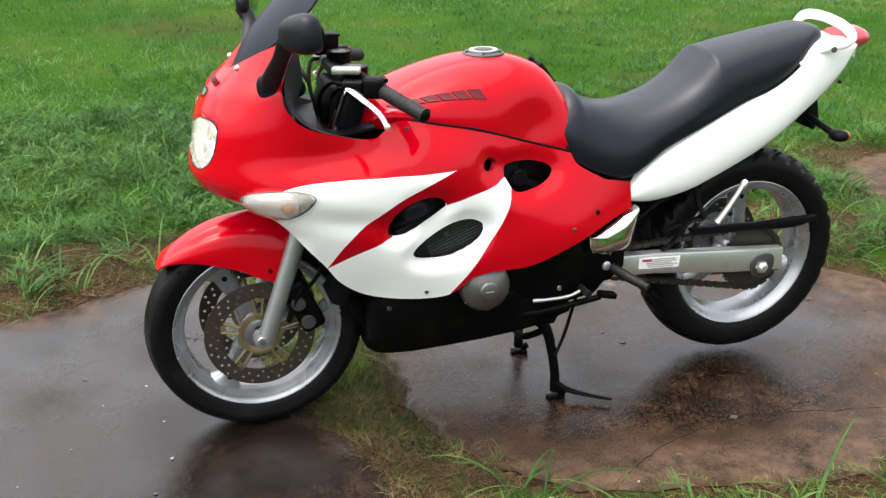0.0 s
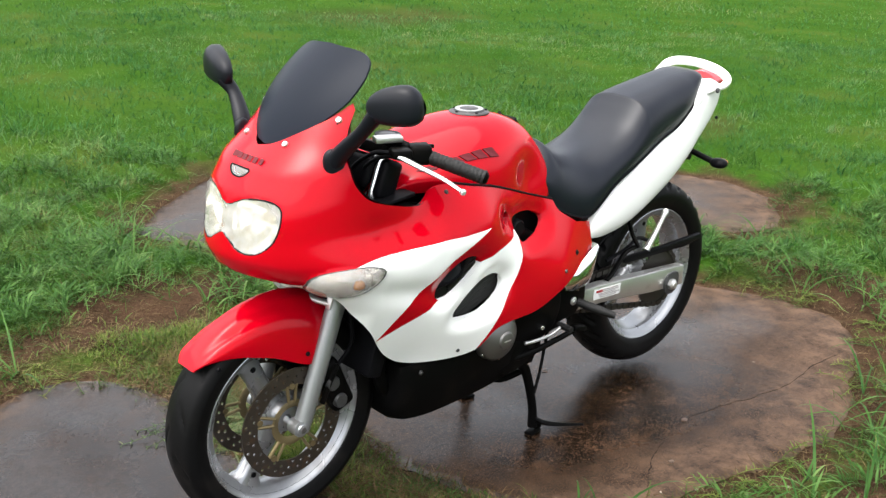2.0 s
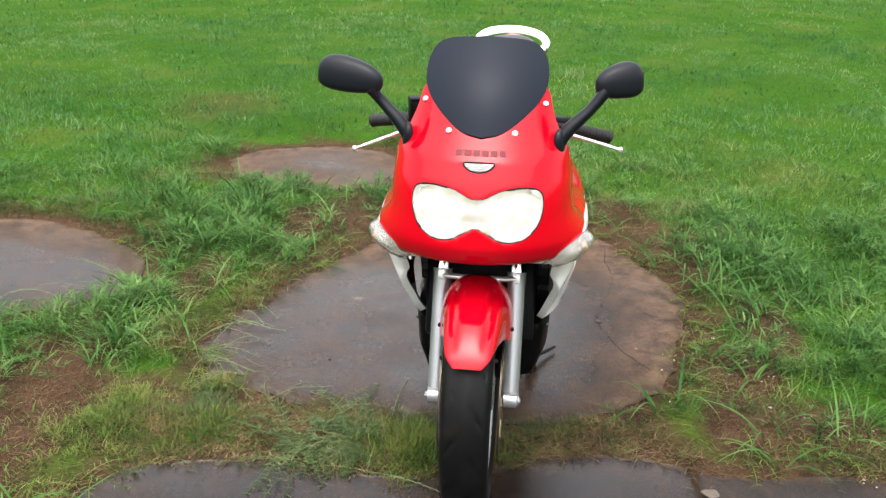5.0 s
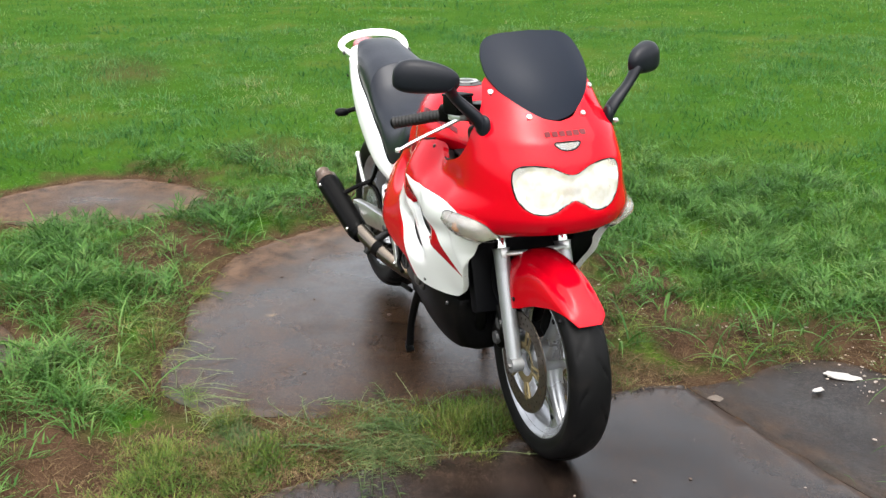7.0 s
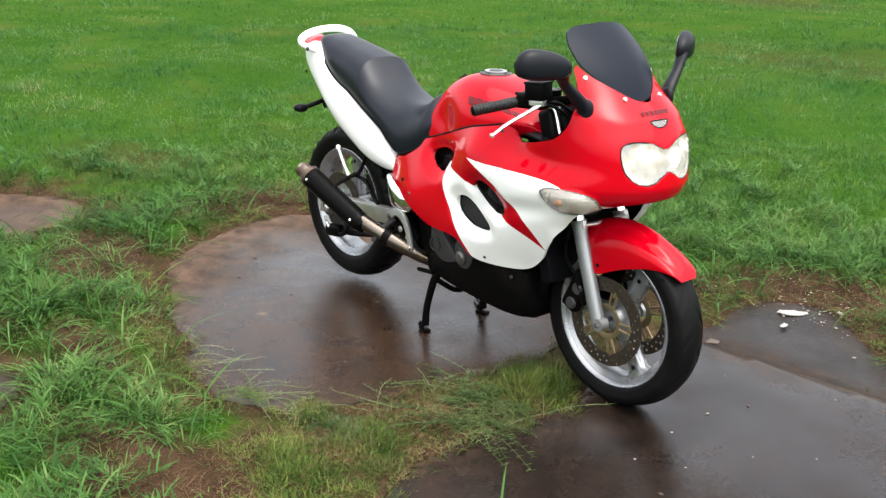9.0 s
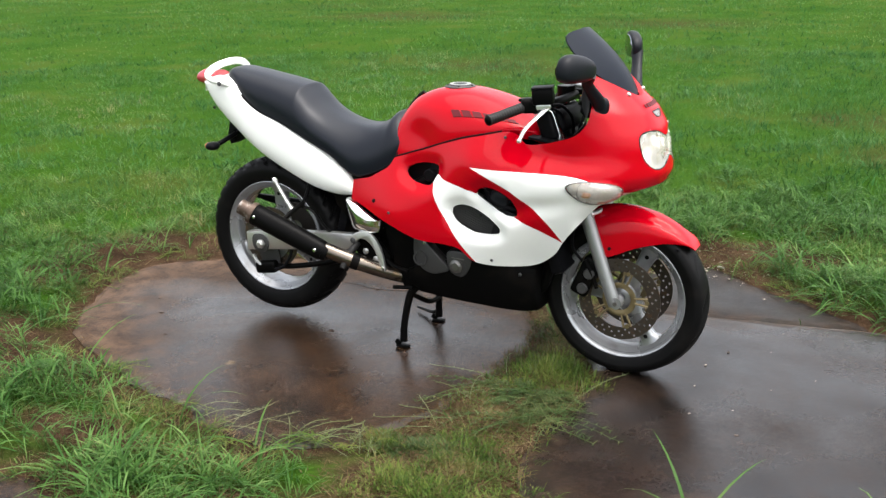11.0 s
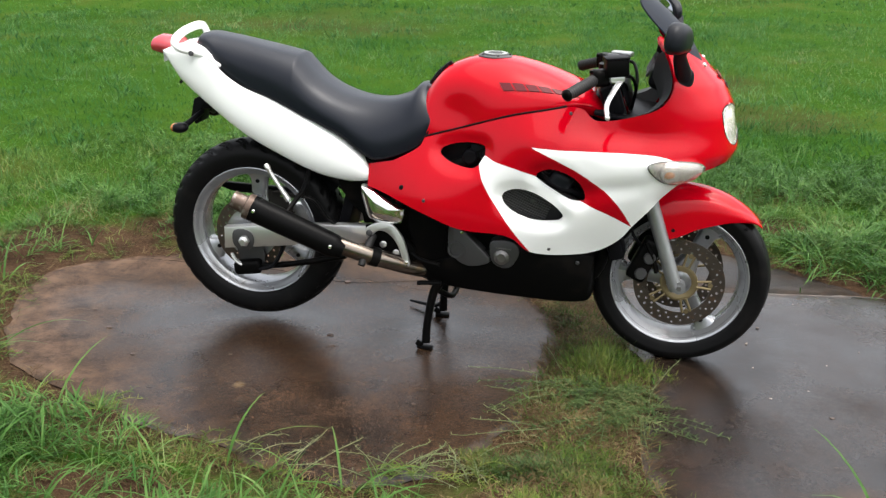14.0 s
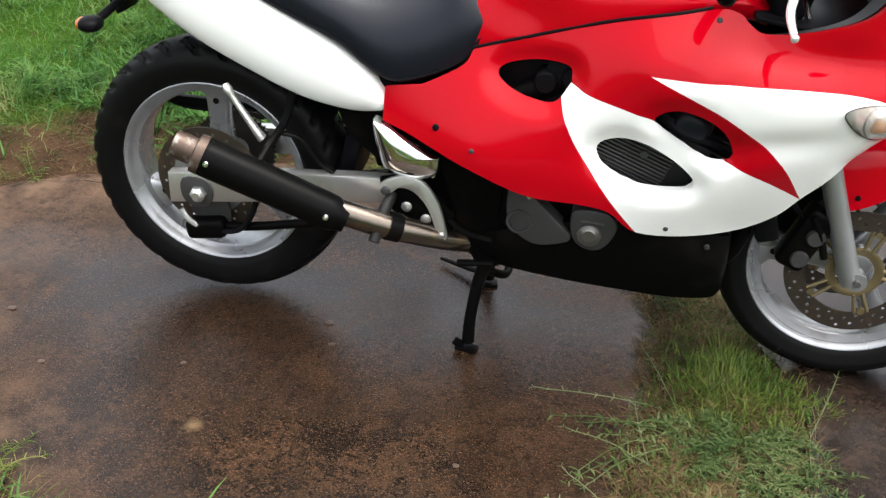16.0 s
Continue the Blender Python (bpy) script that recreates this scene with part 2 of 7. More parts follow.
def loft(sections, cap=True, ring=True):
    """Skin over sections that have the same number of points; ring: each section is closed."""
    s = [np.array(x, float) for x in sections]
    n = len(s[0])
    verts, faces = np.concatenate(s), []
    for i in range(len(s) - 1):
        for k in range(n if ring else n - 1):
            m = (k + 1) % n
            faces.append((i * n + k, i * n + m, (i + 1) * n + m, (i + 1) * n + k))
    if cap and ring:
        faces.append(tuple(range(n))[::-1])
        faces.append(tuple((len(s) - 1) * n + k for k in range(n)))
    return verts, faces


def tube(points, radius, segments=12, smooth=4, flat=1.0):
    """A pipe along a line; radius: a number, or one for each point."""
    pts = np.array(points, float)
    rad = np.full(len(pts), radius, float) if np.isscalar(radius) else np.array(radius, float)
    if smooth > 1 and len(pts) > 2:
        both = curve(np.c_[pts, rad], steps=smooth)
        pts, rad = both[:, :3], both[:, 3]
    d = np.gradient(pts, axis=0)
    d /= np.linalg.norm(d, axis=1)[:, None]
    side = np.cross(d[0], (0, 0, 1) if abs(d[0][2]) < .9 else (0, 1, 0))
    rings = []
    a = np.linspace(0, 2 * np.pi, segments, endpoint=False)
    for p, q, r in zip(pts, d, rad):
        side = side - q * (side @ q)
        side /= np.linalg.norm(side)
        up = np.cross(q, side)
        rings.append(p + r * (np.cos(a)[:, None] * side + flat * np.sin(a)[:, None] * up))
    return loft(rings)


def box(size, centre, bevel=.004, rot=(0, 0, 0), segments=2):
    bm = bmesh.new()
    bmesh.ops.create_cube(bm, size=1)
    bmesh.ops.scale(bm, vec=size, verts=bm.verts)
    if bevel:
        bmesh.ops.bevel(bm, geom=bm.edges[:], offset=bevel, segments=segments, affect="EDGES", profile=.5)
    bmesh.ops.transform(bm, matrix=pose(*centre, *rot), verts=bm.verts)
    return bm


def plate(outline, y0, y1, bevel=.003):
    """A flat plate: an outline in x and z, between two places across."""
    bm = bmesh.new()
    bm.faces.new([bm.verts.new((float(x), y0, float(z))) for x, z in outline])
    r = bmesh.ops.extrude_face_region(bm, geom=bm.faces[:])
    bmesh.ops.translate(bm, vec=(0, y1 - y0, 0), verts=[g for g in r["geom"] if isinstance(g, bmesh.types.BMVert)])
    bmesh.ops.recalc_face_normals(bm, faces=bm.faces)
    if bevel:
        rim = [e for e in bm.edges if abs(e.verts[0].co.y - e.verts[1].co.y) < 1e-6]
        bmesh.ops.bevel(bm, geom=rim, offset=bevel, segments=2, affect="EDGES", profile=.5)
    return bm


def egg(size, centre, rot=(0, 0, 0), power=2.4, taper=0.0, rows=20, cols=28):
    """A rounded body, squarer with a higher power, and thinner towards +y with taper."""
    u = np.linspace(-np.pi / 2, np.pi / 2, rows)
    v = np.linspace(0, 2 * np.pi, cols, endpoint=False)
    e = 2 / power
    f = lambda c: np.sign(c) * np.abs(c) ** e  # noqa: E731
    U, V = np.meshgrid(u, v, indexing="ij")
    x, y, z = f(np.cos(U)) * f(np.cos(V)), f(np.sin(U)), f(np.cos(U)) * f(np.sin(V))
    k = 1 - taper * (y + 1) / 2
    co = np.stack([x * k * size[0], y * size[1], z * k * size[2]], -1).reshape(-1, 3)
    m = np.array(pose(*centre, *rot))
    co = co @ m[:3, :3].T + m[:3, 3]
    faces = [(i * cols + k, i * cols + (k + 1) % cols, (i + 1) * cols + (k + 1) % cols, (i + 1) * cols + k) for i in range(rows - 1) for k in range(cols)]
    return co, faces


def inside(points, poly):
    """Which points lie in a polygon."""
    x, y = points[:, 0], points[:, 1]
    hit = np.zeros(len(points), bool)
    for (ax, ay), (bx, by) in zip(poly, np.roll(poly, -1, axis=0)):
        c = (ay > y) != (by > y)
        hit ^= c & (x < (bx - ax) * (y - ay) / (by - ay + 1e-30) + ax)
    return hit


def away(points, poly):
    """The distance of points from a polygon's edge."""
    best = np.full(len(points), 1e9)
    for a, b in zip(poly, np.roll(poly, -1, axis=0)):
        d = b - a
        t = np.clip(((points - a) @ d) / (d @ d + 1e-30), 0, 1)
        best = np.minimum(best, np.linalg.norm(points - a - t[:, None] * d, axis=1))
    return best


def mesh_flat(outline, lines, spacing):
    """Triangles that fill an outline in the plane and follow the given closed lines; returns points and triangles."""
    pts, edges = [], []
    for line in [outline, *lines]:
        k = len(pts)
        pts += [Vector((float(a), float(b))) for a, b in line]
        edges += [(k + i, k + (i + 1) % len(line)) for i in range(len(line))]
    lo, hi = outline.min(0), outline.max(0)
    gx, gy = np.meshgrid(np.arange(lo[0], hi[0], spacing), np.arange(lo[1], hi[1], spacing * .87))
    gx[1::2] += spacing / 2
    g = np.c_[gx.ravel(), gy.ravel()]
    keep = inside(g, outline)
    for line in [outline, *lines]:
        keep &= away(g, line) > spacing * .45
    pts += [Vector((float(a), float(b))) for a, b in g[keep]]
    out = delaunay_2d_cdt(pts, edges, [], 0, 1e-6)
    co = np.array([tuple(v) for v in out[0]])
    tri = np.array([f for f in out[2] if len(f) == 3])
    mid = co[tri].mean(1)
    return co, tri[inside(mid, outline)]


def thing(name, label, category, group=""):
    return tagged(new(name), label, category, group)


def screw(parent, at, towards, radius=.007, material=None):
    """A round screw head that stands out from a skin."""
    q = Vector(towards).normalized().to_track_quat("Z", "Y").to_matrix().to_4x4()
    v, f = lathe([(0, .004), (radius * .35, .004), (radius * .4, .003), (radius * .8, .0028), (radius, .001), (radius, -.003)], (0, 0, 0), 14, "z")
    ob = plain("screw", v, f, material or CHROME, parent)
    ob.matrix_basis = Matrix.Translation(at) @ q
    return ob


# ======== the motorcycle ========
bike = thing("motorcycle", "red and white sports motorcycle on its centre stand on wet concrete", "motorcycle")

# ---- fairing: one skin, cut along its paint lines and openings ----
NOSE_EDGE = [(0, .700), (.06, .699), (.12, .696)]
SCREEN_EDGE = [(0, .988), (.045, .998), (.09, 1.025), (.128, 1.058), (.148, 1.092)]
COCKPIT_EDGE = [(1.352, 1.078), (1.378, 1.040), (1.394, 1.004), (1.405, .967), (1.395, .920), (1.355, .880), (1.283, .856), (1.194, .838), (1.162, .850), (1.140, .868)]
TOP_SEAM = [(1.090, .873), (.934, .838), (.754, .778), (.640, .742)]
SEAT_EDGE = [(.619, .709), (.538, .662), (.452, .641), (.450, .570)]
LOW_EDGE = [(.526, .554), (.658, .513), (.772, .472), (.886, .468), (.945, .456), (1.002, .412), (1.117, .402), (1.205, .412), (1.274, .458), (1.316, .516), (1.385, .598), (1.435, .650), (1.492, .680)]
BLADE = [(.995, .757), (1.10, .755), (1.20, .757), (1.29, .757), (1.40, .748), (1.50, .70), (1.56, .66), (1.40, .50), (1.311, .508), (1.259, .595), (1.182, .664), (1.093, .713)]
LOWER = [(.826, .713), (.885, .696), (.962, .680), (1.018, .660), (1.075, .624), (1.155, .594), (1.238, .553), (1.311, .508), (1.36, .44), (1.20, .36), (1.0, .38), (1.000, .413), (.932, .499), (.866, .590), (.830, .665)]
HOLE_FRONT = [(1.012, .660), (1.023, .680), (1.060, .691), (1.106, .680), (1.144, .654), (1.164, .613), (1.153, .595), (1.108, .603), (1.053, .627)]
HOLE_LOW = [(.906, .584), (.918, .604), (.955, .616), (1.004, .610), (1.060, .584), (1.095, .554), (1.098, .533), (1.078, .521), (1.022, .518), (.965, .533), (.923, .556)]
HOLE_REAR = [(.694, .702), (.712, .722), (.774, .738), (.836, .736), (.845, .710), (.814, .668), (.762, .668), (.718, .682)]
SIGNAL = [(1.345, .718), (1.375, .738), (1.43, .741), (1.485, .734), (1.513, .717), (1.508, .692), (1.475, .664), (1.43, .657), (1.385, .675)]
HEADLIGHT = [(0, .862), (.02, .867), (.055, .883), (.095, .889), (.13, .887), (.150, .874), (.155, .845), (.150, .815), (.138, .790), (.115, .770), (.085, .762), (.055, .767), (.028, .783), (0, .797)]
RUNNING_LIGHT = [(0, .943), (.034, .943), (.037, .938), (.026, .928), (.012, .923), (0, .922)]
ROUND_HOLE = [(.886 + .021 * math.cos(a), .747 + .017 * math.sin(a)) for a in np.linspace(0, 2 * math.pi, 9)[:-1]]


def from_side(points, corners=(), closed=True, steps=6):
    c = curve(points, closed, corners, steps)
    return np.c_[chart(c[:, 0], c[:, 1]), c[:, 1]]


def from_front(points, corners=(), steps=6):
    c = curve(points, False, corners, steps)
    return np.c_[chart_front(c[:, 0], c[:, 1]), c[:, 1]]


def half_fairing(side, round_hole):
    a = from_front(NOSE_EDGE)
    e = from_side(LOW_EDGE[::-1] + SEAT_EDGE[::-1] + TOP_SEAM[::-1] + COCKPIT_EDGE[::-1],
                  (len(LOW_EDGE) + 0, len(LOW_EDGE) + 1, len(LOW_EDGE) + 2, len(LOW_EDGE) + 4), False, 5)
    s = from_front(SCREEN_EDGE[::-1])
    rise = np.c_[np.zeros(28), np.linspace(.988, .700, 30)[1:-1]]
    outline = np.concatenate([a, e, s, rise])
    lines = {"signal": from_side(SIGNAL), "headlight": from_front(HEADLIGHT, (0, 13)), "running": from_front(RUNNING_LIGHT, (0, 1, 5)),
             "front": from_side(HOLE_FRONT), "low": from_side(HOLE_LOW), "rear": from_side(HOLE_REAR, (4,)),
             "blade": from_side(BLADE, (0, 8)), "lower": from_side(LOWER, (0, 7, 8, 11))}
    if round_hole:
        lines["round"] = from_side(ROUND_HOLE)
    co, tri = mesh_flat(outline, [lines[k] for k in lines], .0125)
    place = skin(co[:, 0], co[:, 1])
    mid = co[tri].mean(1)
    # rounded hollows that lead into the openings, and the channel under the blade
    for k, depth, reach in (("front", .014, .021), ("low", .019, .023), ("rear", .019, .023)):
        d = away(co, lines[k])
        place[:, 1] -= depth * np.exp(-(d / reach) ** 2)
    t = np.clip((co[:, 0] - chart(1.40, .69)) / .32, 0, 1)
    ridge = np.exp(-((co[:, 1] - (.665 - .05 * t)) / .030) ** 2) * np.sin(np.pi * t) * .013
    place[:, 1] -= ridge
    if round_hole:
        place[:, 1] -= .012 * np.exp(-(away(co, lines["round"]) / .018) ** 2)
    # the scoop below the rim of the cockpit, which leaves a shelf above the white blade
    scoop = np.exp(-((place[:, 0] - 1.27) / .13) ** 2 - ((place[:, 2] - .803) / .038) ** 2)
    place[:, 1] -= .022 * scoop
    bulge = inside(co, lines["signal"]) * np.minimum(away(co, lines["signal"]) / .02, 1)
    place[:, 1] += .024 * np.sqrt(bulge)
    place[:, 0] += .010 * np.sqrt(bulge)
    sunk = inside(co, lines["headlight"]) * np.minimum(away(co, lines["headlight"]) / .006, 1)
    sunk[(co[:, 0] < .004) & (co[:, 1] > .803) & (co[:, 1] < .856)] = 1
    place[:, 0] -= .006 * sunk
    place[co[:, 0] < 1e-6, 1] = 0
    holes = inside(mid, lines["front"]) | inside(mid, lines["low"]) | inside(mid, lines["rear"])
    if round_hole:
        holes |= inside(mid, lines["round"])
    region = np.zeros(len(tri), int)
    region[inside(mid, lines["blade"])] = 1
    region[inside(mid, lines["lower"])] = 2
    region[inside(mid, lines["signal"])] = 3
    region[inside(mid, lines["headlight"])] = 4
    region[inside(mid, lines["running"])] = 5
    tri, region = tri[~holes], region[~holes]
    n = np.cross(place[tri[:, 1]] - place[tri[:, 0]], place[tri[:, 2]] - place[tri[:, 0]])
    out = np.sign((n * np.array([.3, 1, 0])).sum(1))
    normal = np.zeros_like(place)
    for k in range(3):
        np.add.at(normal, tri[:, k], n * out[:, None])
    normal[co[:, 0] < 1e-6, 1] = 0
    normal /= np.linalg.norm(normal, axis=1)[:, None] + 1e-12
    flip = out < 0
    tri[flip] = tri[flip][:, ::-1]
    # the free edges turn inwards
    edges = {}
    for f, r in zip(tri, region):
        for i in range(3):
            edges.setdefault(frozenset((f[i], f[(i + 1) % 3])), []).append((f[i], f[(i + 1) % 3], r))
    rim = [v[0] for v in edges.values() if len(v) == 1]
    rim = [(i, j, r) for i, j, r in rim if not (co[i, 0] < 1e-6 and co[j, 0] < 1e-6)]
    scale = np.array([1, side, 1])
    return place * scale, normal * scale, tri if side > 0 else tri[:, ::-1], region, rim


def region_part(name, kinds, material, parent, halves, label="", lip=.016):
    verts, normals, faces = [], [], []
    for place, normal, tri, region, rim in halves:
        take = tri[np.isin(region, kinds)]
        ids = np.unique(take)
        if not len(ids):
            continue
        base = sum(len(v) for v in verts)
        back = np.full(len(place), -1)
        back[ids] = np.arange(len(ids)) + base
        verts.append(place[ids])
        normals.append(normal[ids])
        faces += [tuple(back[t]) for t in take]
        mine = [(i, j) for i, j, r in rim if r in kinds]
        if lip and mine:
            used = sorted({i for e in mine for i in e})
            start = sum(len(v) for v in verts)
            where = {i: start + k for k, i in enumerate(used)}
            inner = place[used] - normal[used] * lip
            inner[:, 1] *= .985
            verts.append(inner)
            normals.append(normal[used])
            turned = place[0, 1] < 0 or place[:, 1].mean() < 0
            for i, j in mine:
                q = (back[j], back[i], where[i], where[j])
                faces.append(q[::-1] if turned else q)
    v, nn = np.concatenate(verts), np.concatenate(normals)
    me = bpy.data.meshes.new(name)
    me.from_pydata(v.tolist(), [], [tuple(map(int, f)) for f in faces])
    me.update()
    me.shade_smooth()
    me.normals_split_custom_set_from_vertices([tuple(map(float, a)) for a in nn])
    me.materials.append(material)
    ob = new(name, me)
    ob.parent = parent
    return tagged(ob, label)


left_half, right_half = half_fairing(1, True), half_fairing(-1, False)
fairing = region_part("fairing", [0], RED, bike, [left_half, right_half], "glossy red one-piece fairing with oval cut-outs")
for half in (left_half, right_half):
    region_part("upper_stripe", [1], WHITE, fairing, [half], "pointed white painted blade")
    region_part("lower_panel", [2], WHITE, fairing, [half], "white painted lower panel")
    signal = region_part("turn_signal", [3], SIGNALLENS, bike, [half], "clear almond-shaped front turn signal", 0)
    side = 1 if half is left_half else -1
    bowl = curve([(1.352, .716), (1.40, .733), (1.47, .728), (1.505, .705), (1.47, .668), (1.40, .673)], True, (), 5)
    rings = []
    for k, d in ((.98, .012), (.8, .035), (.45, .05)):
        c = bowl.mean(0) + (bowl - bowl.mean(0)) * k
        w = skin(chart(c[:, 0], c[:, 1]), c[:, 1])[:, 1]
        rings.append(np.c_[c[:, 0] - .25 * d, side * (w - d), c[:, 1]])
    v, f = loft(rings)
    part("reflector", bm_of(v, f), BRIGHT, signal, "silver reflector bowl")
    arc = np.array([(1.398, .736), (1.388, .722), (1.384, .706), (1.387, .690), (1.396, .674)])
    arc = np.c_[arc[:, 0], side * (skin(chart(arc[:, 0], arc[:, 1]), arc[:, 1])[:, 1] - .003), arc[:, 1]]
    v, f = tube(arc, .0022, 6, 3)
    plain("divider", v, f, DARKCASE, signal)
    for k in range(9):
        x = 1.412 + .010 * k
        flute = [(x, side * (skin(chart(x, z), z)[1] - .002), z) for z in np.linspace(.676 + .0008 * k, .730 - .0012 * k, 6)]
        v, f = tube(flute, .0010, 4, 1)
        plain("flute", v, f, BRIGHT, signal)
    v, f = egg((.014, .008, .008), (1.41, side * .250, .70))
    plain("bulb", v, f, AMBER, signal, "small amber bulb")
for half in (left_half, right_half):
    place, normal, tri, region, rim = half
    mid = place[tri].mean(1)
    take = tri[(mid[:, 0] > .90) & (mid[:, 0] < 1.47) & (mid[:, 2] < .745) & (region < 3)]
    ids = np.unique(take)
    back = np.zeros(len(place), int)
    back[ids] = np.arange(len(ids))
    v = place[ids] - normal[ids] * .006
    plain("liner", v, [tuple(map(int, back[t][::-1])) for t in take], BLACK, fairing, "black inner face of the fairing")
headlight = region_part("headlight", [4], LENS, bike, [left_half, right_half], "clear twin-lobed headlight with a spotted lens", 0)
for side in (1, -1):
    v, f = lathe([(.070, .032), (.060, .008), (.046, -.018), (.034, -.03), (.018, -.045), (0, -.046)], (0, 0, 0), 11, "x")
    bowl = plain("reflector", v, f, BRIGHT, headlight, "bright faceted reflector bowl", False)
    bowl.matrix_basis = pose(1.545, side * .082, .826, 0, 0, side * 14)
    v, f = egg((.016, .010, .010), (1.515, side * .078, .826))
    plain("bulb", v, f, SIGNALLENS, headlight)
bm = box((.01, .31, .13), (1.500, 0, .828), .004)
part("housing", bm, BRIGHT, headlight, "silver headlight housing")
# added bright plate, so the lens looks light between the two bowls
part("fill_plate", box((.010, .075, .085), (1.572, 0, .830), .003, (0, 6, 0)), BRIGHT, headlight, "bright plate added to lighten the middle of the headlight")
running = region_part("running_light", [5], SIGNALLENS, bike, [left_half, right_half], "small clear position light above the headlight", 0)
part("backing", box((.004, .07, .03), (1.535, 0, .932), .001), SILVER, running)

# dark seal round the headlight
rim = curve(HEADLIGHT, False, (), 6)
full = np.concatenate([rim, rim[::-1][1:-1] * (-1, 1)])
s = np.array([np.r_[skin(chart_front(abs(y), z), z)] * (1, np.sign(y) if y else 1, 1) for y, z in full]) + (-.003, 0, 0)
v, f = tube(np.vstack([s, s[:1]]), .0032, 6, 1)
plain("seal", v, f, BLACK, headlight, "black rubber seal")

for side, half in ((1, left_half), (-1, right_half)):
    c = curve(SIGNAL, True, (), 6)
    e = skin(chart(c[:, 0], c[:, 1]), c[:, 1]) * (1, side, 1) + (0, side * .001, 0)
    v, f = tube(np.vstack([e, e[:1]]), .0010, 6, 1)
    plain("signal_seal", v, f, DARKCASE, bike, "thin dark seal round the turn signal")

c = curve(RUNNING_LIGHT, False, (0, 1, 5), 6)
e = np.concatenate([c, c[::-1][1:-1] * (-1, 1)])
e = np.array([skin(chart_front(abs(y), z), z) * (1, np.sign(y) if y else 1, 1) for y, z in e])
v, f = tube(np.vstack([e, e[:1]]), .0022, 6, 1)
plain("seal", v, f, BLACK, running, "thin dark seal")

# screws of the screen and panels
for y, z in ((.079, 1.000), (.148, 1.056)):
    for side in (1, -1):
        p = skin(chart_front(y, z), z) * (1, side, 1)
        screw(bike, p + (.002, 0, .002), (1, side * y * 3, .9), .0075, ALLOY)
for x, z in ((.656, .556), (1.105, .857), (1.06, .425)):
    for side in (1, -1):
        p = skin(chart(x, z), z) * (1, side, 1)
        screw(bike, p, (0, side, .25 if z > .8 else 0), .0055, DARKCASE)
for side in (1, -1):
    p = skin(chart(.575, .585), .585) * (1, side, 1)
    screw(bike, p, (0, side, 0), .008, BLACK)

# the shaded gap between the fairing and the tank, put in as black strips
for side in (1, -1):
    c = curve(TOP_SEAM, False, (), 8)
    e = skin(chart(c[:, 0], c[:, 1]), c[:, 1]) * (1, side, 1) + (0, -side * .002, .0035)
    v, f = tube(e, .0032, 6, 1)
    plain("seam_gap_strip", v, f, BLACK, fairing, "black strip in place of the shaded gap below the tank")

# name on the nose and on the tank, as plain dark bars
for k in range(6):
    y = .054 - k * .0205
    p = skin(chart_front(abs(y), .962), .962)
    p[1] = y
    tilt = -math.degrees(math.atan2(2 * y, .30)) * .35
    part("name_bar", box((.0016, .0165, .016), (p[0] + .0022, y, .962), .0005, (0, -38, tilt), 1), DECAL, fairing, "dark plain bar where a name is printed")

# windscreen
def screen_at(y, z):
    top = 1.485 - (z - .989) * .875
    swell = .026 * np.sin(np.pi * np.clip((z - .989) / .214, 0, 1))
    return np.stack([top + swell - 2.5 * y * y, y, z], -1)


edge = [(0, .986), (.045, .995), (.085, 1.018), (.122, 1.050), (.146, 1.085), (.152, 1.115), (.147, 1.15), (.128, 1.18), (.088, 1.196), (0, 1.203)]
c = curve(edge, False, (), 7)
loop = np.concatenate([c, c[::-1][1:-1] * (-1, 1)])
co, tri = mesh_flat(loop, [], .016)
front = screen_at(co[:, 0], co[:, 1]) + (.004, 0, .002)
n = len(co)
back = front - (.004, 0, .002)
edges = {}
for t in tri:
    for i in range(3):
        edges.setdefault(frozenset((t[i], t[(i + 1) % 3])), []).append((t[i], t[(i + 1) % 3]))
faces = [tuple(t) for t in tri] + [tuple(t[::-1] + n) for t in tri]
faces += [(e[0][1], e[0][0], e[0][0] + n, e[0][1] + n) for e in edges.values() if len(e) == 1]
part("windscreen", bm_of(np.vstack([front, back]), faces), SCREEN, bike, "dark tinted curved windscreen")

# cockpit lining: a black inner wall below the opening
inner = curve([(1.37, 1.05), (1.39, 1.006), (1.40, .967), (1.39, .925), (1.35, .885), (1.283, .860), (1.194, .842), (1.150, .86)], False, (), 5)
for side in (1, -1):
    w = skin(chart(inner[:, 0], inner[:, 1]), inner[:, 1])
    a = w * (1, side, 1) + (-.004, -side * .006, -.004)
    b = a + np.array([-.02, -side * .035, -.012])
    d = b + np.array([-.01, -side * .02, -.07])
    v, f = loft([a, b, d], False, False)
    part("cockpit_trim", bm_of(v, f), TRIM, bike, "dark grey plastic cockpit trim")

# ---- fuel tank ----
TANK_X = (.610, .640, .690, .770, .845, .920, 1.014, 1.097, 1.160, 1.200)
TANK_TOP = (.850, .900, .953, .984, .990, .983, .958, .925, .895, .865)
TANK_WIDE = (.120, .138, .146, .166, .180, .185, .180, .165, .140, .110)
TANK_LOW = (.735, .740, .754, .780, .806, .832, .855, .870, .868, .850)


